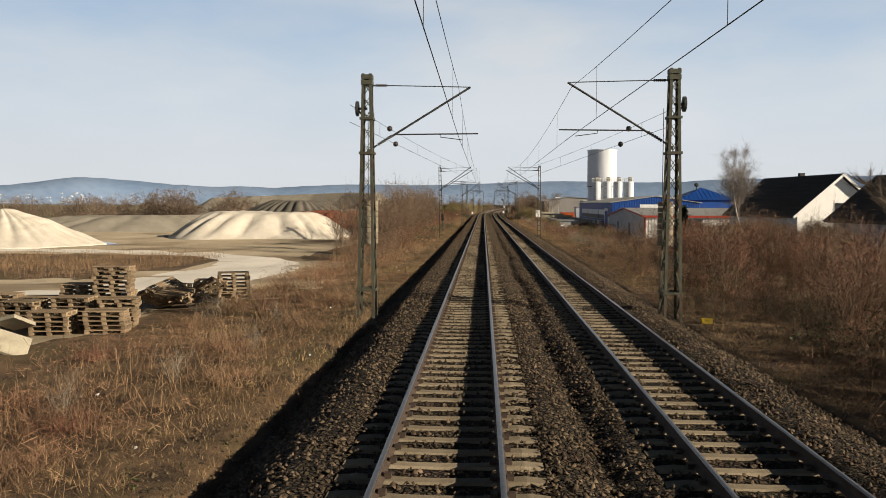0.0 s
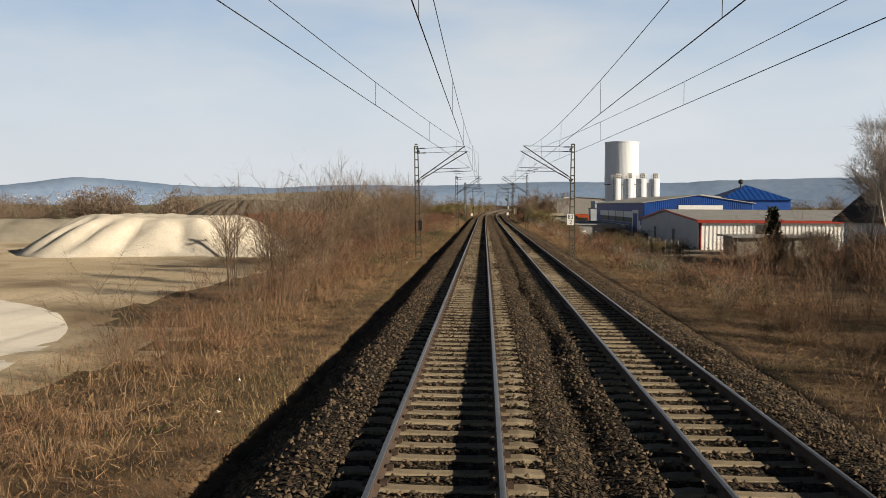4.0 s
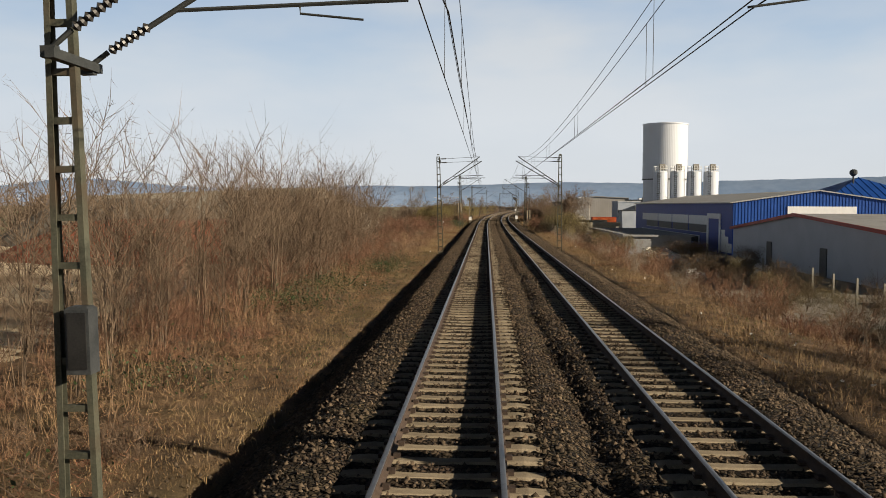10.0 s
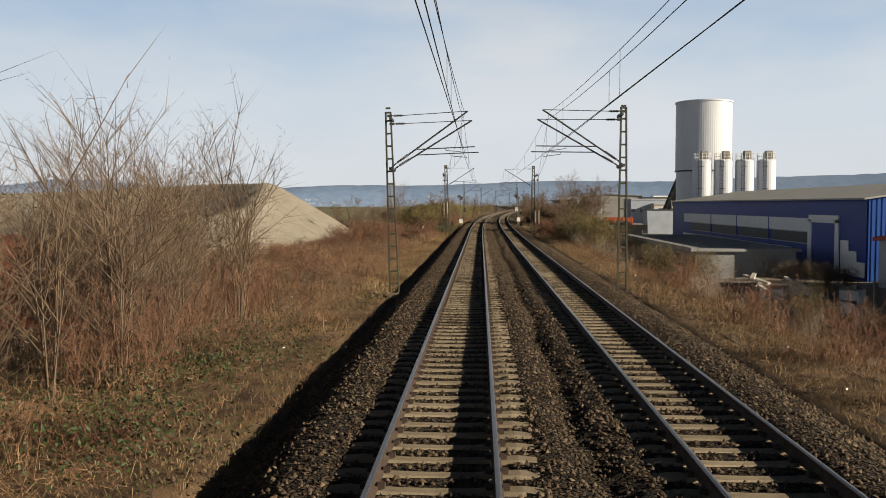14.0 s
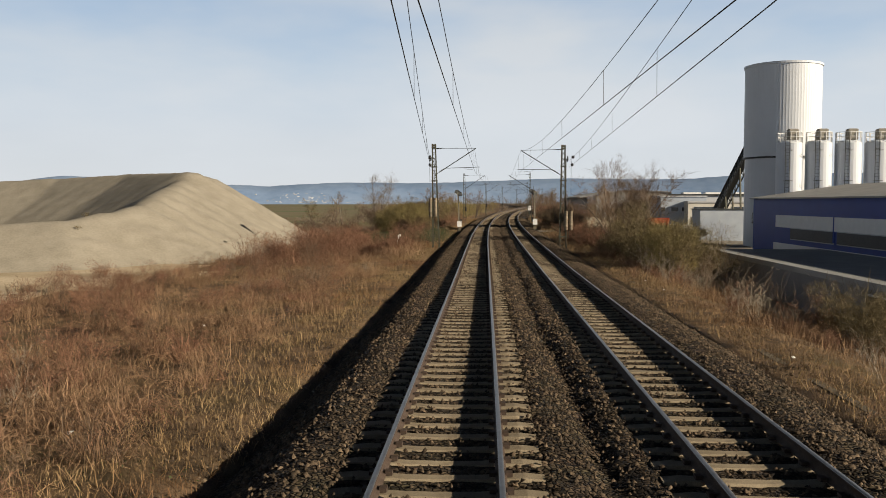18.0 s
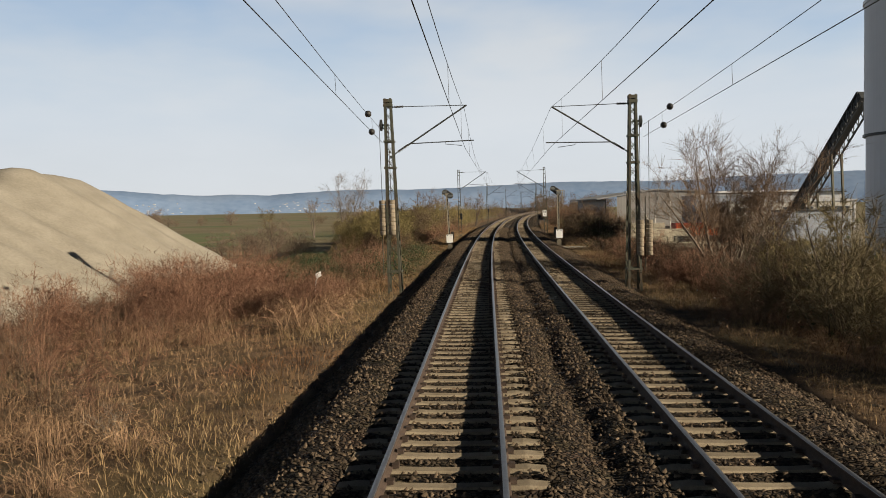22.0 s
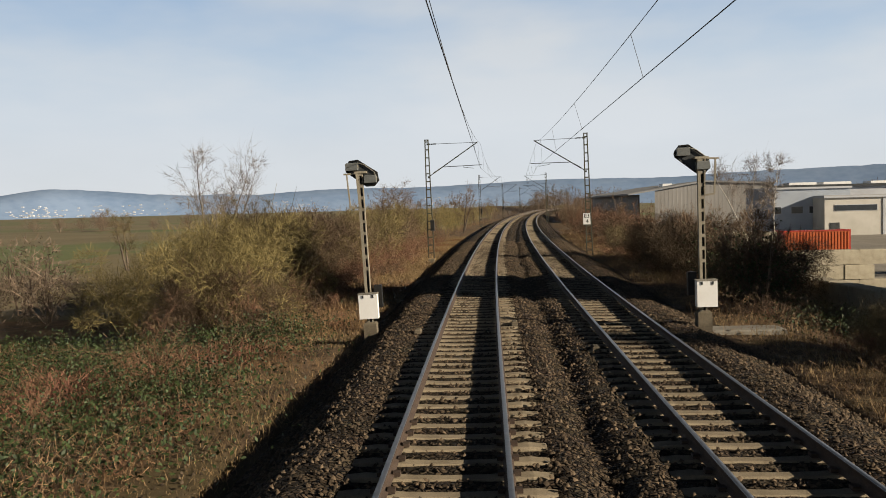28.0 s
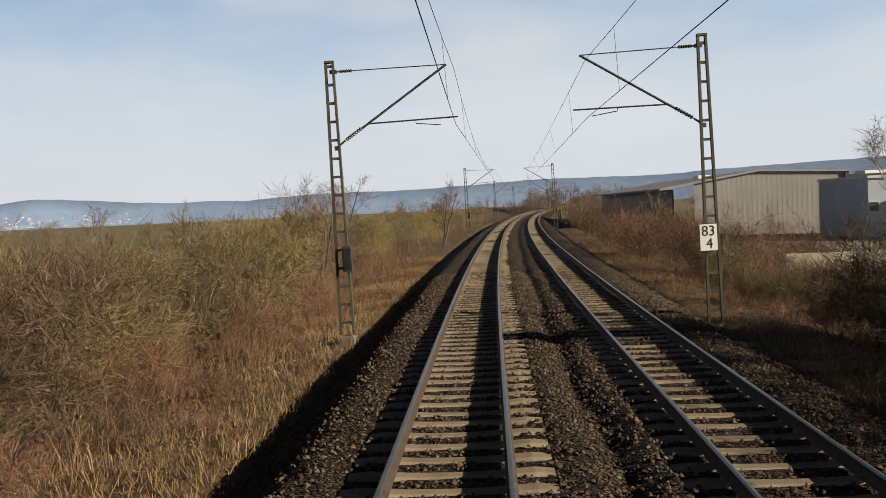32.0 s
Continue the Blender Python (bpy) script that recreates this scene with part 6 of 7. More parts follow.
def shrub_mesh(seed, height, spread, stems, kids, material, thick=0.014, up=0.12, wild=0.16, depth=2, fine=500):
    r, polys = np.random.RandomState(seed), []
    for _ in range(stems):
        a = r.uniform(0, 6.283)
        lean = r.uniform(0.05, 0.75) * spread
        d = np.array([math.cos(a) * lean, math.sin(a) * lean, 1.0])
        base = np.array([math.cos(a), math.sin(a), 0]) * r.uniform(0, 0.45) * spread
        base[2] = -0.15
        branch(r, polys, base, d / np.linalg.norm(d), height * r.uniform(0.6, 1.0), thick * r.uniform(0.7, 1.2), depth, up, wild, kids, 3)
    v, f = tubes_np([p for p in polys if len(p[0]) > 2])
    tips = [p for p in polys if len(p[0]) == 2]
    ends = [p for p in polys if len(p[0]) <= 3]
    k = r.randint(0, len(ends), fine)
    q = np.array([ends[i][0][0] + (ends[i][0][-1] - ends[i][0][0]) * t for i, t in zip(k, r.uniform(0.1, 1.0, fine))])
    d = r.normal(0, 1, (fine, 3)) + q * np.array([0.35, 0.35, 0.0]) + np.array([0, 0, 0.35])
    d /= np.linalg.norm(d, axis=1)[:, None]
    w = np.cross(d, r.normal(0, 1, (fine, 3)))
    w *= (r.uniform(0.004, 0.009, fine) / (np.linalg.norm(w, axis=1) + 1e-9))[:, None]
    tv = np.stack([q - w, q + w, q + d * r.uniform(0.06, 0.17, (fine, 1)) * height ** 0.6], 1).reshape(-1, 3)
    a, b = np.array([p[0][0] for p in tips]), np.array([p[0][1] for p in tips])
    w = np.cross(b - a, r.normal(0, 1, a.shape))
    w *= (np.array([p[1][0] for p in tips]) / (np.linalg.norm(w, axis=1) + 1e-9))[:, None]
    tv = np.concatenate([tv, np.stack([a - w, a + w, b], 1).reshape(-1, 3)])
    tf = np.arange(len(tv)).reshape(-1, 3)
    return mesh_np("stems", v, f, material), mesh_np("twigs", tv, np.array(tf), material)


def bush_mesh(seed, height, wide, material, fine=5000, wood=0.018, twig=0.010):
    """A rounded bush: forked stems inside a lumpy dome of short twigs, thickest near its skin."""
    r, polys = np.random.RandomState(seed), []
    for _ in range(8):
        a, lean = r.uniform(0, 6.283), r.uniform(0.1, 1.0) * wide / height
        d = np.array([math.cos(a) * lean, math.sin(a) * lean, 1.0])
        branch(r, polys, np.array([0, 0, -0.15]), d / np.linalg.norm(d), height * r.uniform(0.7, 0.95), wood, 1, 0.05, 0.2, 5, 3)
    v, f = tubes_np(polys)
    lumps = [(np.array([math.cos(a) * wide * q, math.sin(a) * wide * q, height * z]), wide * k) for a, q, z, k in
             zip(r.uniform(0, 6.283, 14), r.uniform(0.1, 0.8, 14), r.uniform(0.18, 0.82, 14), r.uniform(0.20, 0.42, 14))]
    k = r.randint(0, 14, fine)
    d = r.normal(0, 1, (fine, 3))
    d /= np.linalg.norm(d, axis=1)[:, None]
    q = np.array([lumps[i][0] for i in k]) + d * (np.array([lumps[i][1] for i in k]) * r.uniform(0.35, 1.0, fine) ** 0.6)[:, None] * np.array([1, 1, 0.8])
    q[:, 2] = np.maximum(q[:, 2], 0.05)
    t = d * 0.8 + r.normal(0, 0.7, (fine, 3)) + np.array([0, 0, 0.25])
    t /= np.linalg.norm(t, axis=1)[:, None]
    w = np.cross(t, r.normal(0, 1, (fine, 3)))
    w *= (r.uniform(0.5, 1.3, fine) * twig / (np.linalg.norm(w, axis=1) + 1e-9))[:, None]
    tv = np.stack([q - w, q + w, q + t * r.uniform(0.12, 0.42, (fine, 1))], 1).reshape(-1, 3)
    return mesh_np("stems", v, f, material), mesh_np("twigs", tv, np.arange(fine * 3).reshape(-1, 3), material)


def cane_mesh(seed, height, wide, material, canes=150):
    """A hump of thin canes that rise, arch over and hang, with short side shoots."""
    r = np.random.RandomState(seed)
    a, reach = r.uniform(0, 6.283, canes), r.uniform(0.25, 1.0, canes) * wide
    root = r.uniform(0, 0.45, canes)[:, None] * wide * np.stack([np.cos(a), np.sin(a)], -1)
    bend = a + r.normal(0, 0.5, canes)
    h = height * r.uniform(0.35, 1.0, canes) * (1.1 - 0.5 * reach / wide)
    stations = []
    for t, z in ((0.0, -0.08), (0.3, 0.75), (0.62, 1.0), (0.85, 0.72), (1.0, 0.35)):
        xy = root + np.stack([np.cos(bend), np.sin(bend)], -1) * (reach * t)[:, None] + r.normal(0, 0.03, (canes, 2))
        stations.append(np.concatenate([xy, (h * z)[:, None]], 1))
    p = np.stack(stations, 1)
    w = np.stack([-np.sin(bend), np.cos(bend), r.normal(0, 0.5, canes)], -1)[:, None, :] * (r.uniform(0.003, 0.006, canes)[:, None, None] * np.array([1, 1, 0.9, 0.7, 0.4])[None, :, None])
    v = np.stack([p - w, p + w], 2).reshape(-1, 3)
    base = np.arange(canes)[:, None, None] * 10 + np.arange(4)[None, :, None] * 2
    f = (base + np.array([0, 1, 3, 2])[None, None]).reshape(-1, 4)
    n = 420
    k, j, q = r.randint(0, canes, n), r.randint(1, 4, n), r.uniform(0, 1, (n, 1))
    o = p[k, j] * (1 - q) + p[k, j + 1] * q
    d = r.normal(0, 1, (n, 3)) + np.array([0, 0, 0.4])
    d /= np.linalg.norm(d, axis=1)[:, None]
    side = np.cross(d, r.normal(0, 1, (n, 3)))
    side *= (r.uniform(0.003, 0.007, n) / (np.linalg.norm(side, axis=1) + 1e-9))[:, None]
    tv = np.stack([o - side, o + side, o + d * r.uniform(0.08, 0.26, (n, 1))], 1).reshape(-1, 3)
    return mesh_np("stems", v, f, material), mesh_np("twigs", tv, np.arange(n * 3).reshape(-1, 3), material)


def leaf_cards(r, n, centre, spread, size):
    """Small leaves, two triangles each, turned all ways."""
    c = centre + r.normal(0, 1, (n, 3)) * spread
    a, b = r.normal(0, 1, (n, 3)), r.normal(0, 1, (n, 3))
    a /= np.linalg.norm(a, axis=1)[:, None]
    b -= a * (a * b).sum(1)[:, None]
    b /= np.linalg.norm(b, axis=1)[:, None]
    k = r.uniform(0.6, 1.3, (n, 1)) * size
    v = np.stack([c - a * k, c + b * k * 0.55, c + a * k, c - b * k * 0.55], 1).reshape(-1, 3)
    return v, np.arange(n * 4).reshape(n, 4)


SHRUBS = {
    "thicket": [shrub_mesh(30 + i, 4.6, 0.42, 9, 4, M["twig"], 0.017, 0.10, 0.11, fine=380) for i in range(5)],
    "sapling": [shrub_mesh(130 + i, 5.2, 0.19, 6, 6, M["stem"], 0.027, 0.12, 0.06, fine=420) for i in range(5)],
    "red": [shrub_mesh(50 + i, 2.4, 0.9, 8, 4, M["twig_red"], 0.015, fine=700) for i in range(4)],
    "olive": [bush_mesh(70 + i, 2.6, 1.7, M["twig_olive"], 4200, 0.014, 0.0055) for i in range(4)],
    "low": [shrub_mesh(90 + i, 1.15, 1.2, 8, 4, M["twig"], 0.012, 0.02, 0.22, fine=350) for i in range(4)],
    "pale": [shrub_mesh(110 + i, 1.5, 0.6, 13, 3, M["twig_pale"], 0.009, 0.12, 0.1, fine=150) for i in range(3)],
}
SHRUBS["moss"] = [bush_mesh(170 + i, 3.0, 1.9, M["twig_moss"], 6200, 0.016, 0.0058) for i in range(5)]
SMALL = {"rust": [bush_mesh(240 + i, 1.9, 1.5, M["twig_rust"], 800, 0.014, 0.012) for i in range(4)], "shade": [bush_mesh(250 + i, 2.3, 1.5, M["twig_dark"], 900, 0.016, 0.012) for i in range(4)]}
SHRUBS["far"] = [bush_mesh(210 + i, 3.0, 2.2, M["twig_far"], 1250, 0.035, 0.021) for i in range(4)]
SHRUBS["cane"] = [cane_mesh(230 + i, 0.85, 1.25, M["cane"]) for i in range(6)]
SHRUBS["tan"] = [bush_mesh(200 + i, 2.7, 1.8, M["twig"], 4600, 0.017, 0.0055) for i in range(4)]
SHRUBS["rust"] = [bush_mesh(180 + i, 1.9, 1.5, M["twig_rust"], 2600, 0.011, 0.0055) for i in range(4)]
SHRUBS["shade"] = [bush_mesh(190 + i, 2.3, 1.5, M["twig_dark"], 3000, 0.012, 0.0055) for i in range(4)]
for i, tuft in enumerate(TUFTS):
    part("stems", SHRUBS["olive"][i % 4][0], None, tuft)
    part("twigs", SHRUBS["olive"][i % 4][1], None, tuft)
LABELS = {
    "far": ("distant bare brown bush", "bush"), "cane": ("low hump of arching brown bramble canes", "bramble"),
    "tan": ("tall loose brown bush without leaves", "bush"),
    "moss": ("dense rounded mossy olive bush without leaves", "bush"), "rust": ("dense low reddish-brown bare bush", "bush"), "shade": ("dense dark brown bush on the bank", "bush"),
    "thicket": ("tall bare brown shrub in a trackside thicket", "shrub"), "sapling": ("tall slender bare sapling in a thicket", "sapling"), "red": ("bare reddish-brown shrub in dry grass", "shrub"),
    "olive": ("dense leafless olive-brown bush", "bush"), "low": ("low tangled brown bramble", "bramble"), "pale": ("pale dry weed stalks", "dry weeds"),
}
vr = random.Random(77)


def plant(sort, s, u, size=1.0):
    me = vr.choice(SMALL[sort] if sort in SMALL and size < 0.56 else SHRUBS[sort])
    k = size * vr.uniform(0.8, 1.2)
    # every other bush of this stretch is brown
    if sort == "moss" and 274 < s < 318 and int(s * 7) % 5 < 3:
        sort, me = "tan", SHRUBS["tan"][int(s * 13) % 4]
    label, cat = LABELS[sort]
    m = Matrix.Translation(ground_at(s, u, -0.03)) @ Matrix.Rotation(vr.uniform(0, 6.28), 4, "Z") @ Matrix.Diagonal((k * vr.uniform(0.85, 1.15), k * vr.uniform(0.85, 1.15), k, 1))
    if s > 318 or vr.random() < {"low": 0.4, "red": 0.4, "cane": 0.6, "rust": 0.3, "shade": 0.3}.get(sort, 0.0):
        FAR.setdefault(sort, []).append((me, m))
        return
    p = thing({"sapling": "sapling", "thicket": "tall_shrub", "red": "reddish_shrub", "olive": "bush", "low": "bramble", "pale": "dry_weeds", "moss": "mossy_bush", "rust": "reddish_bush", "shade": "dark_bush", "tan": "brown_bush", "cane": "bramble_hump"}[sort], label, cat, m, label)
    part("branchwork", me[0], None, p)
    part("crown", me[1], None, p)


FAR = {}


def join_far():
    """The shrubs along the far curve and the thickest brambles, one mass for each sort."""
    for sort, items in FAR.items():
        vs, fs, o = [], [], 0
        for pair, m in items:
            mm = np.array(m)
            for me in pair:
                v = np.empty(len(me.vertices) * 3, dtype=np.float32)
                me.vertices.foreach_get("co", v)
                v = v.reshape(-1, 3) @ mm[:3, :3].T + mm[:3, 3]
                vs.append(v)
                every = 3 if sort in ("moss", "tan", "olive", "rust", "shade") and me is pair[1] else 1
                fs += [tuple(i + o for i in p.vertices) for p in list(me.polygons)[::every]]
                o += len(v)
        thing("far_shrubs", LABELS[sort][0].replace(" in dry grass", "") + "s in a mass", "shrubs", kind="stuff", data=mesh_np("far_shrubs", np.concatenate(vs), fs, SHRUBS[sort][0][0].materials[0]))


def scatter(sort, n, s0, s1, u0, u1, size=1.0):
    for _ in range(n):
        plant(sort, vr.uniform(s0, s1), vr.uniform(u0, u1), size)


# left of the line
scatter("low", 22, 6, 44, -9.5, -5.0, 0.6)
scatter("pale", 10, 4, 40, -9, -4.5, 0.5)
scatter("red", 4, 26, 50, -8, -5.5, 0.5)
scatter("thicket", 6, 50, 62, -7.6, -5.6, 0.5)
scatter("thicket", 12, 62, 84, -8.8, -6.2, 0.8)
scatter("sapling", 3, 72, 86, -12.5, -9.4, 0.8)
scatter("thicket", 20, 82, 150, -14, -7.4, 0.8)
scatter("sapling", 22, 84, 128, -12, -7.2, 0.85)
scatter("red", 16, 78, 150, -13, -7.6, 0.75)
scatter("rust", 16, 74, 150, -13.5, -9, 0.6)
scatter("sapling", 26, 76, 132, -13, -7.4, 0.72)
scatter("sapling", 22, 116, 144, -10.5, -7.2, 0.84)
scatter("red", 30, 50, 150, -9.5, -5.2, 0.75)
scatter("low", 34, 50, 160, -7.0, -4.6, 0.8)
scatter("red", 30, 146, 214, -15, -5.8, 0.5)
scatter("red", 8, 196, 214, -13, -8, 0.85)
scatter("low", 34, 150, 225, -13, -5.5, 0.85)
scatter("rust", 34, 158, 208, -16, -7.6, 0.5)
scatter("rust", 18, 168, 200, -21, -14, 0.62)
scatter("low", 14, 168, 200, -21, -14, 1.0)
scatter("thicket", 5, 185, 205, -14, -9, 0.45)
scatter("pale", 14, 145, 200, -12, -5.5, 0.55)
scatter("red", 18, 206, 228, -12, -6.0, 0.7)
scatter("cane", 90, 206, 252, -16, -5.2, 1.15)
scatter("rust", 18, 206, 224, -16, -9.2, 1.3)
scatter("shade", 16, 222, 247, -14, -7.4, 0.5)
scatter("low", 20, 222, 290, -9, -5.0, 0.9)
scatter("red", 14, 224, 262, -10, -5.8, 0.7)
scatter("rust", 26, 218, 318, -6.6, -4.4, 0.34)
scatter("moss", 13, 255, 276, -12.5, -8.2, 1.4)
scatter("tan", 10, 256, 312, -12.5, -8.0, 1.45)
scatter("olive", 14, 255, 314, -14.0, -8.4, 1.5)
scatter("shade", 8, 250, 272, -11.5, -7.6, 1.0)
scatter("moss", 22, 275, 318, -14, -8.0, 1.4)
scatter("tan", 12, 282, 317, -20, -13, 1.4)
scatter("olive", 8, 272, 317, -18, -12, 1.3)
scatter("rust", 16, 262, 318, -8.4, -6.2, 0.8)
scatter("low", 24, 254, 330, -8.5, -5.2, 0.9)
scatter("red", 18, 262, 310, -8.4, -5.5, 0.7)
scatter("thicket", 6, 250, 300, -13, -9.0, 0.7)
scatter("moss", 24, 320, 440, -16, -7.5, 1.4)
scatter("thicket", 20, 330, 540, -16, -8, 0.75)
scatter("cane", 46, 150, 206, -18, -5.2, 0.95)
scatter("cane", 40, 156, 200, -12, -5.0, 0.75)
scatter("cane", 40, 4, 50, -9.5, -4.8, 0.6)
scatter("cane", 50, 50, 150, -9.5, -4.8, 0.65)
for s_, u_ in ((210.9, -6.2), (211.2, -5.7), (210.6, -6.8), (210.2, -5.9)):
    plant("rust", s_, u_, 0.85)
    plant("cane", s_ - 0.5, u_ + 0.1, 1.35)
# right of the line
scatter("red", 24, 20, 80, 10.0, 24, 0.75)
scatter("thicket", 26, 18, 96, 12, 27, 0.62)
scatter("low", 60, 8, 120, 8.4, 13, 0.95)
scatter("red", 20, 10, 60, 9.5, 17, 0.7)
scatter("shade", 22, 8, 60, 9.3, 13, 0.42)
# low dark bushes added to darken the near right verge
scatter("shade", 40, 10, 64, 7.7, 12, 0.27)
scatter("rust", 20, 60, 190, 8.6, 10.5, 0.3)
scatter("shade", 26, 56, 98, 19, 30, 1.0)
scatter("pale", 36, 60, 175, 8.8, 13, 0.8)
scatter("red", 26, 112, 168, 9.4, 14, 0.62)
scatter("shade", 24, 112, 150, 14, 19, 0.85)
scatter("olive", 8, 112, 150, 13, 19, 0.7)
scatter("red", 34, 84, 190, 9.2, 14.5, 0.55)
scatter("low", 40, 120, 240, 8.4, 12.5, 0.7)
scatter("rust", 26, 190, 300, 7.8, 9.6, 0.32)
scatter("thicket", 10, 166, 200, 10.5, 14.5, 0.45)
scatter("olive", 7, 168, 180, 12.6, 15, 0.85)
scatter("olive", 12, 195, 213, 9.4, 13.6, 1.25)
scatter("shade", 9, 195, 213, 9.4, 13.2, 1.15)
scatter("moss", 7, 195, 212, 9.6, 13.4, 1.0)
scatter("pale", 14, 176, 196, 9.2, 13.5, 0.9)
scatter("red", 30, 203, 240, 8.6, 12.0, 0.85)
scatter("shade", 24, 212, 236, 9.8, 12.6, 0.95)
scatter("shade", 8, 236, 248, 9.2, 11.6, 0.62)
scatter("rust", 16, 207, 246, 8.8, 12.5, 0.8)
scatter("olive", 20, 232, 252, 9.2, 12.0, 0.6)
scatter("shade", 12, 258, 280, 9.0, 12.0, 1.1)
scatter("shade", 10, 248, 258, 9.6, 12.5, 0.55)
scatter("low", 24, 225, 300, 8.6, 11.5, 0.9)
scatter("olive", 10, 272, 300, 9.5, 12, 0.7)
scatter("rust", 40, 300, 380, 9.2, 17, 1.45)
scatter("shade", 16, 300, 372, 8.8, 11, 1.2)
scatter("red", 20, 302, 400, 9.0, 19, 1.4)
scatter("red", 14, 280, 302, 9.0, 12.4, 0.8)
scatter("olive", 10, 276, 300, 9.2, 12.2, 0.75)
scatter("olive", 20, 300, 480, 9.5, 22, 1.2)
scatter("thicket", 30, 310, 560, 9.5, 24, 0.8)
scatter("thicket", 26, 58, 98, 19, 30, 0.62)
scatter("red", 30, 40, 98, 16, 30, 1.0)
scatter("thicket", 16, 120, 150, -12, -7.6, 0.78)
scatter("sapling", 16, 118, 146, -12, -7.4, 0.85)
scatter("red", 16, 118, 150, -11, -7, 0.8)
scatter("sapling", 6, 96, 116, -12, -8.4, 0.85)
scatter("sapling", 16, 122, 146, -11, -7.6, 0.95)
scatter("shade", 12, 20, 64, 13.5, 19, 1.1)
scatter("shade", 26, 258, 280, 9.6, 12.2, 1.35)
# unseen bushes added beside the start to cast shade on the right verge
scatter("shade", 22, -4, 21, 10.6, 14.5, 1.5)
scatter("shade", 10, 150, 176, 19, 24, 0.8)
scatter("rust", 18, 16, 64, 13, 20, 1.45)
scatter("thicket", 16, 18, 60, 11, 18, 0.7)
scatter("shade", 34, 2, 44, 9.6, 12.6, 0.55)
scatter("rust", 24, 2, 50, 9.2, 12.0, 0.5)
scatter("cane", 50, 8, 130, 8.6, 14, 0.9)
scatter("cane", 44, 130, 300, 8.6, 12.5, 0.8)
scatter("tan", 12, 70, 100, 21, 31, 1.1)
scatter("shade", 12, 62, 92, 22, 30, 1.25)


def wood(n, x0, x1, y0, y1, size):
    """Bare bushes and low trees of a distant hedge or copse."""
    for _ in range(n):
        k = size * vr.uniform(0.6, 1.25)
        m = Matrix.Translation(on_ground(vr.uniform(x0, x1), vr.uniform(y0, y1), -0.1)) @ Matrix.Rotation(vr.uniform(0, 6.28), 4, "Z") @ Matrix.Diagonal((k, k, k * vr.uniform(0.8, 1.25), 1))
        FAR.setdefault("far", []).append((vr.choice(SHRUBS["far"]), m))


wood(7, -25, -18, 257, 268, 0.9)
wood(38, -96, -50, 170, 206, 1.9)
wood(26, -150, -90, 190, 230, 1.6)
wood(26, -330, -70, 540, 580, 2.0)
wood(10, -34, -20, 330, 400, 1.3)
wood(26, 14, 60, 560, 680, 2.6)
wood(20, -70, 14, 640, 760, 2.6)
wood(20, 60, 180, 400, 520, 2.6)
wood(22, 46, 90, 70, 170, 1.6)
join_far()


def tree(x, y, height, seed, bark="bark", twig="twig", spread=0.5, stems=1, kids=5, trunk=0.13, label="leafless tree with fine bare twigs", ivy=0, depth=3, base_z=None, name="tree"):
    r = np.random.RandomState(seed)
    t = thing(name, label, "tree", Matrix.Translation(on_ground(x, y) if base_z is None else (x, y, base_z)), group="bare trees")
    polys, fine = [], []
    for k in range(stems):
        d = np.array([r.normal(0, 0.16 * stems ** 0.5), r.normal(0, 0.16 * stems ** 0.5), 1.0])
        d /= np.linalg.norm(d)
        pts, rs, p = [np.array([0, 0, -0.3])], [trunk], np.array([0, 0, -0.3])
        for i in range(7):
            d = d + r.normal(0, 0.05, 3) * np.array([1, 1, 0.3])
            d /= np.linalg.norm(d)
            p = p + d * height * 0.92 / 7
            pts.append(p)
            rs.append(trunk * (1 - 0.88 * (i + 1) / 7))
        polys.append((pts, rs))
        for j in range(kids + 4):
            q = r.uniform(0.25, 0.97) * 7
            i = min(int(q), 6)
            o = pts[i] + (pts[i + 1] - pts[i]) * (q - i)
            a = r.uniform(0, 6.283)
            dd = np.array([math.cos(a) * spread * 1.5, math.sin(a) * spread * 1.5, 1.0])
            branch(r, fine, o, dd / np.linalg.norm(dd), height * r.uniform(0.22, 0.42) * (1.15 - q / 9), rs[i] * 0.34, depth - 1, 0.08, 0.16, kids, 3)
    v, f = tubes_np(polys, 7)
    part("trunk", mesh_np("trunk", v, f, M[bark], True), None, t)
    v, f = tubes_np(fine)
    ends = [p for p in fine if len(p[0]) <= 3] or fine
    n = 2400 if y < 320 else 900
    k, q = r.randint(0, len(ends), n), r.uniform(0.1, 1.0, (n, 1))
    a = np.array([ends[i][0][0] for i in k]) * (1 - q) + np.array([ends[i][0][-1] for i in k]) * q
    d = np.array([ends[i][0][-1] - ends[i][0][0] for i in k])
    d = d / (np.linalg.norm(d, axis=1)[:, None] + 1e-9) + r.normal(0, 0.5, (n, 3))
    w = np.cross(d, r.normal(0, 1, (n, 3)))
    w *= (r.uniform(0.005, 0.011, n) / (np.linalg.norm(w, axis=1) + 1e-9))[:, None]
    tv = np.stack([a - w, a + w, a + d * r.uniform(0.03, 0.075, (n, 1)) * height], 1).reshape(-1, 3)
    part("crown", mesh_np("crown", np.concatenate([v, tv]), [tuple(x) for x in f] + [tuple(x) for x in np.arange(n * 3).reshape(n, 3) + len(v)], M[twig]), None, t)
    if ivy:
        v, f = leaf_cards(r, ivy, np.array([0, 0, height * 0.3]), np.array([height * 0.14, height * 0.14, height * 0.16]), 0.07)
        part("ivy", mesh_np("ivy", v, f, M["ivy"]), None, t, "dark ivy leaves")
    return t


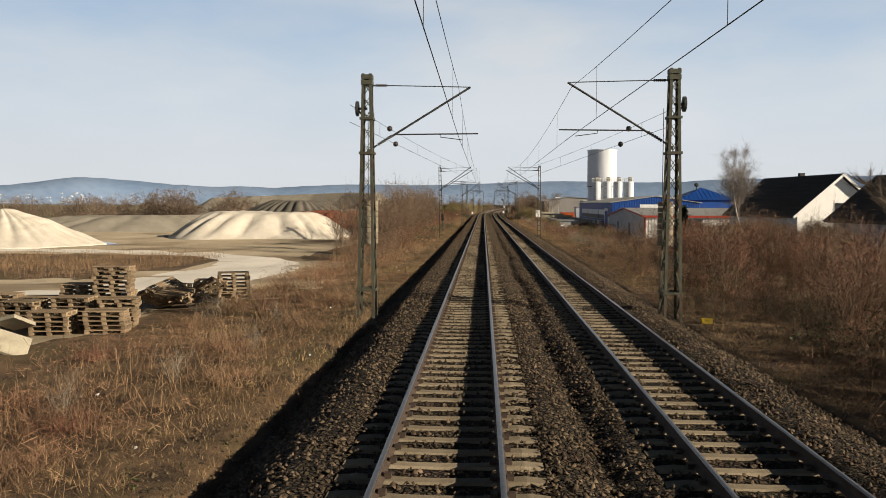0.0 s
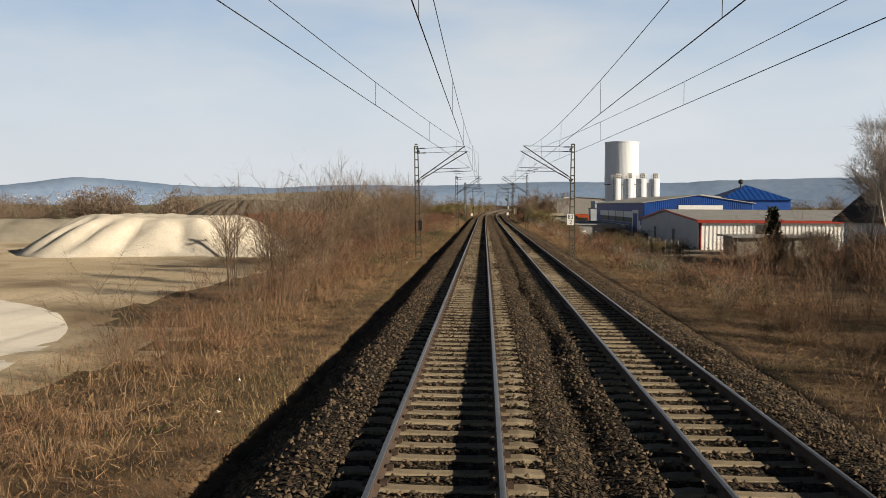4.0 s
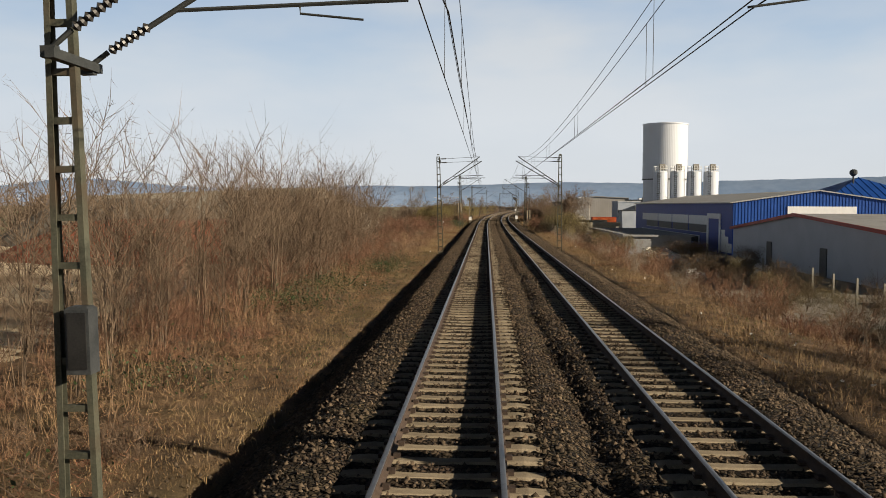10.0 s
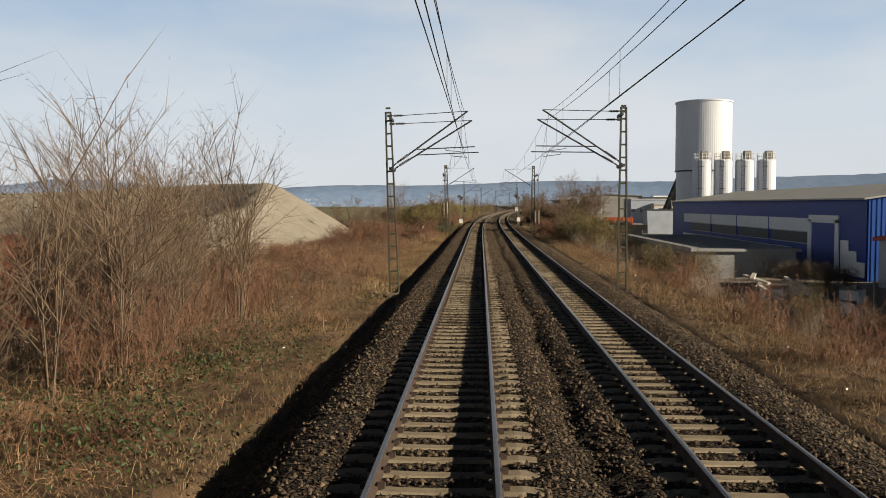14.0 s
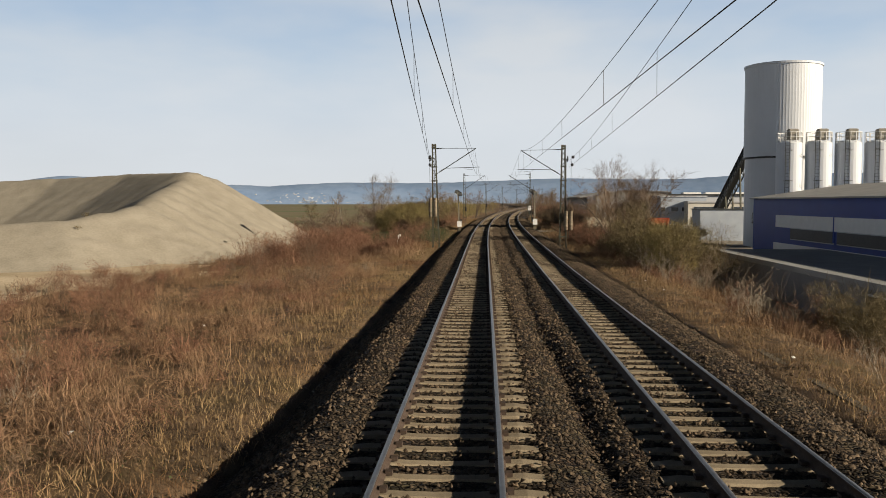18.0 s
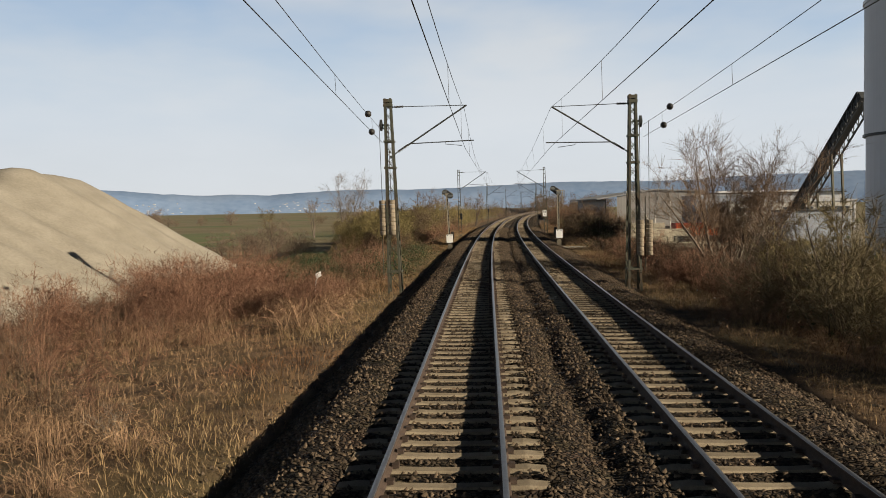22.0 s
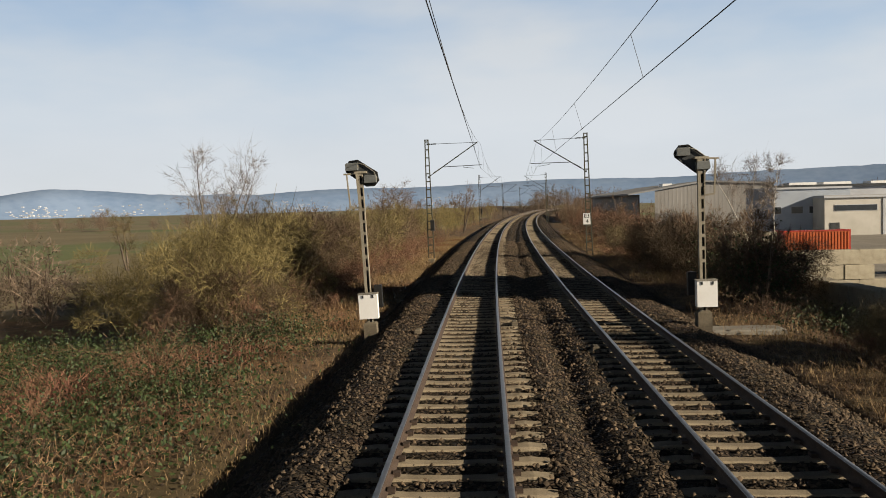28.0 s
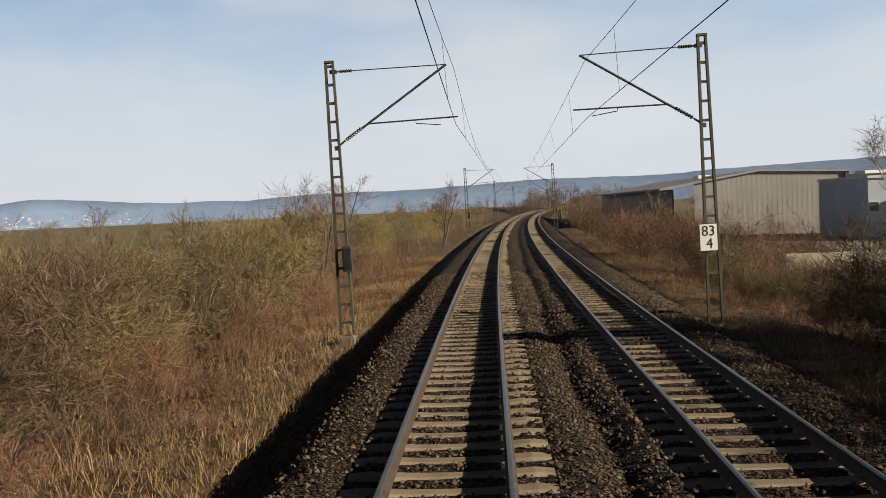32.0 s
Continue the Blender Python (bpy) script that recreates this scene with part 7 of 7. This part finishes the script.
tree(28.2, 97.5, 11.2, 1, "birch", "twig_birch", 0.34, 1, 12, 0.12, "slender white-stemmed birch without leaves")
tree(28.0, 91.5, 9.8, 2, "birch", "twig_birch", 0.34, 1, 12, 0.12, "slender white-stemmed birch without leaves")
tree(20.7, 46.0, 8.0, 3, "bark", "bark", 0.7, 1, 4, 0.16, "gnarled dark bare tree", depth=2)
tree(12.4, 221.5, 8.6, 4, "bark", "twig", 0.42, 6, 9, 0.10, "many-stemmed bare tree beside the embankment")
tree(13.6, 225.5, 7.0, 5, "bark", "twig", 0.5, 5, 8, 0.09, "many-stemmed bare tree beside the embankment")
tree(10.6, 203.5, 4.8, 6, "bark", "twig_olive", 0.7, 4, 5, 0.08, "dense low bare tree", ivy=350)
tree(10.0, 208.5, 4.4, 7, "bark", "twig", 0.7, 4, 5, 0.08, "dense low bare tree")
tree(25.0, 304.5, 9.4, 8, "birch", "twig_birch", 0.36, 2, 7, 0.12, "leaning white birch with drooping bare twigs")
tree(27.4, 306, 8.8, 9, "birch", "twig_birch", 0.32, 1, 5, 0.10, "slender white-stemmed birch without leaves")
tree(-16.6, 281, 9.4, 10, "bark", "twig_birch", 0.36, 3, 6, 0.08, "slender bare tree above the bushes")
tree(-6.3, 298, 6.1, 61, "bark", "twig", 0.9, 6, 7, 0.08, "rounded bare tree with a dome of fine twigs among the bushes")
tree(-9.8, 312, 5.2, 62, "bark", "twig", 0.7, 3, 5, 0.09, "rounded bare tree among the bushes")
tree(-14.5, 283, 6.2, 63, "bark", "twig_olive", 0.6, 3, 5, 0.09, "rounded bare tree among the bushes")
tree(-1.6, 338, 6.6, 64, "bark", "twig", 0.5, 2, 6, 0.11, "slender bare tree beside the line")
tree(-13.0, 350, 9.2, 11, "bark", "twig", 0.7, 2, 6, 0.18, "broad bare tree beside the line")
tree(-4.6, 441, 8.6, 12, "bark", "twig", 0.6, 2, 6, 0.16, "rounded bare tree beside the line")
tree(-8.4, 263, 3.6, 15, "bark", "twig_olive", 0.8, 4, 5, 0.06, "low spreading mossy bush")
for i, (s_, u_, h_) in enumerate(((258.5, 10.4, 3.9), (261.5, 11.4, 4.2), (264.5, 10.6, 4.0), (267.5, 11.5, 4.2), (270.5, 10.6, 3.8), (274.5, 11.4, 4.2), (279.0, 11.0, 3.8))):
    q_ = at(s_, u_)
    tree(q_.x, q_.y, h_, 16 + i * 3, "bark", "twig", 0.8, 4, 5, 0.07, "dark ivy-clad low tree beside the line", ivy=1500)
for i, (x, y, h) in enumerate(((-30, 330, 7), (-40, 380, 8), (-22, 400, 8), (-16, 470, 8), (-30, 300, 5.5), (18, 420, 8), (24, 460, 9), (30, 520, 9), (16, 372, 6), (20, 345, 6), (-36, 268, 4), (40, 560, 10), (6, 540, 9), (-2, 600, 9), (14, 610, 9), (28, 600, 10))):
    tree(x, y, h, 40 + i, "bark", ("twig", "twig_olive", "twig_far")[i % 3], 0.6, 2, 4, 0.13, "distant bare tree beside the line")


def conifer(x, y, height):
    r = np.random.RandomState(5)
    t = thing("conifer", "dark evergreen conifer beside a warehouse", "tree", Matrix.Translation(on_ground(x, y)))
    part("trunk", Shape().tube([(0, 0, -0.2), (0, 0, height * 0.95)], [0.14, 0.02], 7), M["bark"], t)
    vs, fs, o = [], [], 0
    for i in range(420):
        q = r.uniform(0.06, 1.0)
        rad = (1 - q) * height * 0.30 + 0.1
        a, k = r.uniform(0, 6.283), r.uniform(0.35, 1.0)
        c = np.array([math.cos(a) * rad * k, math.sin(a) * rad * k, q * height - rad * k * 0.25])
        v, f = leaf_cards(r, 9, c, np.array([0.16, 0.16, 0.09]), 0.13)
        vs.append(v)
        fs.append(f + o)
        o += len(v)
    part("crown", mesh_np("crown", np.concatenate(vs), np.concatenate(fs), M["needles"]), None, t)


conifer(25.6, 109.2, 4.6)


# dead grass and weeds as one thing each
def blades(n, zones, length, width, seed, lean=0.45):
    """Tapered blades, a triangle each, in clumps; zones: (s0, s1, u0, u1, share)."""
    r = np.random.RandomState(seed)
    share = np.array([z[4] for z in zones], dtype=float)
    z = r.choice(len(zones), n, p=share / share.sum())
    zz = np.array([q[:4] for q in zones], dtype=float)[z]
    clump = max(n // 9, 1)
    pick = r.randint(0, clump, n)
    cs, cu, cz = r.uniform(0, 1, clump), r.uniform(0, 1, clump), r.uniform(0.45, 1.25, clump)
    s = zz[:, 0] + (zz[:, 1] - zz[:, 0]) * cs[pick] + r.normal(0, 0.13, n)
    u = zz[:, 2] + (zz[:, 3] - zz[:, 2]) * cu[pick] + r.normal(0, 0.13, n)
    patch = np.clip(0.62 + 0.5 * wave(s, u, 0.5, seed), 0.2, 1.3)
    h = r.uniform(length[0], length[1], n) * cz[pick] * patch
    a, w = r.uniform(0, 6.283, n), r.uniform(width[0], width[1], n)
    p = lay(s, u, ground_z(s, u) - 0.03)
    off = np.stack([np.cos(a) * w, np.sin(a) * w, np.zeros(n)], -1)
    way = np.stack([r.normal(0, lean, n), r.normal(0, lean, n)], -1) * h[:, None]
    mid = p + np.concatenate([way * 0.4, (h * 0.68)[:, None]], 1)
    tip = p + np.concatenate([way * 1.25, (h * np.clip(1.0 - 0.35 * np.linalg.norm(way, axis=1) / h, 0.4, 1))[:, None]], 1)
    v = np.stack([p - off, p + off, mid + off * 0.8, tip, mid - off * 0.8], 1).reshape(-1, 3)
    return v, (np.arange(n)[:, None, None] * 5 + np.array([(0, 1, 2), (0, 2, 4), (4, 2, 3)])[None]).reshape(-1, 3)


LEFT_GRASS = [(-4, 215, -4.7, -3.2, 1.8), (215, 320, -5.5, -3.2, 2.0), (-4, 60, -9.5, -3.5, 1.5), (60, 215, -7.5, -3.4, 3.0), (150, 215, -13, -7, 1.3), (215, 300, -8, -3.4, 1.2), (300, 420, -8, -3.4, 0.6), (50, 66, -40, -19, 0.9)]
RIGHT_GRASS = [(-4, 320, 6.9, 8.6, 2.2), (-4, 120, 7.6, 13, 1.6), (120, 240, 7.4, 12.5, 2.0), (240, 330, 7.4, 11, 0.8)]
v, f = blades(130000, LEFT_GRASS + RIGHT_GRASS, (0.12, 0.42), (0.0025, 0.005), 61, 0.7)
v2, f2 = blades(110000, [(-4, 320, -5.6, -3.15, 1.8), (-4, 320, 6.75, 8.6, 1.0)], (0.08, 0.26), (0.003, 0.006), 65, 0.8)
v3, f3 = blades(50000, [(250, 322, -6.8, -3.5, 2.6), (206, 320, 6.9, 9.6, 1.6), (90, 206, 7.0, 9.2, 1.0), (140, 226, -5.6, -3.6, 1.0)], (0.2, 0.6), (0.004, 0.008), 67, 0.6)
v, f = np.concatenate([v, v2, v3]), np.concatenate([f, f2 + len(v), f3 + len(v) + len(v2)])
thing("dry_grass", "matted dead tan grass on the embankments", "dry grass", kind="stuff", data=mesh_np("dry_grass", v, f, M["grass"]))
v, f = blades(36000, [(5, 60, -9, -3.6, 0.6), (64, 86, -9.5, -4.6, 1.2), (100, 160, -9, -3.6, 1.6), (215, 250, -12, -4, 1.5), (10, 120, 8, 12, 0.6)], (0.04, 0.14), (0.012, 0.025), 62, 0.9)
thing("low_weeds", "patches of low green weeds and ivy", "weeds", kind="stuff", data=mesh_np("low_weeds", v, f, M["green"]))
v, f = blades(110000, [(44, 65, -46, -19, 2.0), (48, 78, -10, -5.6, 0.4), (78, 150, -13, -5.8, 1.7), (150, 240, -19, -5.5, 2.6), (10, 48, -9, -5, 0.2), (15, 120, 9.5, 28, 2.0), (120, 240, 9, 13.5, 1.2), (218, 330, -8.4, -5.4, 0.9), (240, 420, 9, 18, 1.5)], (0.35, 1.25), (0.003, 0.007), 63, 0.4)
thing("tall_stalks", "tall dry tan stalks between the shrubs", "dry stalks", kind="stuff", data=mesh_np("tall_stalks", v, f, M["stalk"]))

def tangle(n, zones, height, length, width, seed):
    """Short bent stems lying all ways, thick near the ground: zones as for blades."""
    r = np.random.RandomState(seed)
    share = np.array([z[4] for z in zones], dtype=float)
    zz = np.array([q[:4] for q in zones], dtype=float)[r.choice(len(zones), n, p=share / share.sum())]
    s, u = zz[:, 0] + (zz[:, 1] - zz[:, 0]) * r.uniform(0, 1, n), zz[:, 2] + (zz[:, 3] - zz[:, 2]) * r.uniform(0, 1, n)
    mound = np.clip(0.55 + 0.75 * wave(s, u, 0.7, seed), 0.12, 1.4)
    h = r.uniform(0, 1, n) ** 1.6 * height * mound
    p = lay(s, u, ground_z(s, u) + h)
    d = r.normal(0, 1, (n, 3)) + np.array([0, 0, 0.55])
    d /= np.linalg.norm(d, axis=1)[:, None]
    w = np.cross(d, r.normal(0, 1, (n, 3)))
    w /= np.linalg.norm(w, axis=1)[:, None]
    w *= r.uniform(width[0], width[1], n)[:, None]
    k = r.uniform(length[0], length[1], n)[:, None]
    return np.stack([p - d * k * 0.5 - w, p - d * k * 0.5 + w, p + d * k * 0.5], 1).reshape(-1, 3), np.arange(n * 3).reshape(n, 3)


v, f = tangle(340000, [(2, 50, -10, -4.2, 1.3), (50, 150, -10, -4.3, 3.2), (150, 240, -19, -4.6, 4.0), (215, 300, -9, -4.4, 1.8), (215, 252, -16, -9, 1.0), (5, 110, 8.4, 15, 2.0), (110, 240, 8.2, 13.5, 1.8), (240, 330, 8.3, 14, 1.4), (2, 330, 7.0, 8.5, 1.6), (300, 420, -14, -5, 0.8)], 0.75, (0.12, 0.38), (0.0028, 0.006), 71)
thing("bramble_tangle", "tangled dry brown brambles and weeds along the banks", "brambles", kind="stuff", data=mesh_np("bramble_tangle", v, f, M["tangle"]))
r_ = np.random.RandomState(90)
parts_v, parts_f, o_ = [], [], 0
for s0, s1, u0, u1, n_ in ((222, 254, -16, -4.6, 270), (112, 140, -8.5, -4.4, 26), (20, 90, 9, 13, 14), (246, 275, 9, 13, 16), (60, 100, -9, -5, 8)):
    for _ in range(n_):
        s_, u_ = r_.uniform(s0, s1), r_.uniform(u0, u1)
        v, f = leaf_cards(r_, 330, np.array(ground_at(s_, u_, 0.4)), np.array([0.8, 0.8, 0.22]), 0.042)
        parts_v.append(v)
        parts_f.append(f + o_)
        o_ += len(v)
thing("bramble_leaves", "dark green bramble leaves in low patches", "brambles", kind="stuff", data=mesh_np("bramble_leaves", np.concatenate(parts_v), np.concatenate(parts_f), M["ivy"]))

# ---- distance ----
def hills(name, label, dist, pts, base, material, thick=500):
    """A long ridge seen far off: pts are (degrees to the right of straight ahead, height)."""
    az = np.linspace(pts[0][0], pts[-1][0], 260)
    h = ramp(az, pts) + 3.0 * wave(az * 3.0, az * 0, 1.0, 41) + 1.2 * wave(az * 20, az * 0, 1.0, 43)
    a = np.radians(az)
    v, rows = [], ((dist - thick * 0.6, 0.0), (dist - thick * 0.25, 0.62), (dist, 1.0), (dist + thick, 0.2))
    for d, k in rows:
        v.append(np.stack([np.sin(a) * d, np.cos(a) * d, base + h * k], -1))
    n = len(az)
    f = [(j * n + i, j * n + i + 1, (j + 1) * n + i + 1, (j + 1) * n + i) for j in range(3) for i in range(n - 1)]
    return thing(name, label, "hills", kind="structure", data=mesh_np(name, np.concatenate(v), f, material, True))


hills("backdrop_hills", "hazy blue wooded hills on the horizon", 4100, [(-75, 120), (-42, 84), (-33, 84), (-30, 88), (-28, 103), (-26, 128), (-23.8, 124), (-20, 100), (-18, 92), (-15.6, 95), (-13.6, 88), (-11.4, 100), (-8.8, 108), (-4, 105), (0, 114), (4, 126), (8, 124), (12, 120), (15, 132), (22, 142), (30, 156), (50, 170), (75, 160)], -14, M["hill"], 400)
hills("backdrop_slope", "brown wooded slope beside the industrial yard", 1150, [(24, 0), (27, 24), (30, 42), (34, 58), (42, 70), (60, 80), (75, 80)], -8, M["woods"], 260)

vill, vrr = Shape(), random.Random(12)
for _ in range(300):
    az = radians(vrr.choice([vrr.gauss(-31, 2.5), vrr.gauss(-22, 1.6), vrr.gauss(-11, 1.3), vrr.gauss(-3, 1.5), vrr.gauss(-26, 1.0)]))
    d = vrr.uniform(3250, 3420)
    z = vrr.uniform(0.0, 1.0) ** 1.8 * 36 - 2
    vill.box((math.sin(az) * d, math.cos(az) * d, z + 4), (vrr.uniform(2.5, 7), 8, vrr.uniform(1.6, 3.4)))
thing("far_village", "pale houses of a village far off below the hills", "village", kind="stuff", data=vill.mesh("far_village", M["far_house"]))

# ---- tracks, laid last ----
track(0.0, "railway track with rusty rails on concrete sleepers")
track(TRACK_GAP, "second railway track with rusty rails on concrete sleepers")
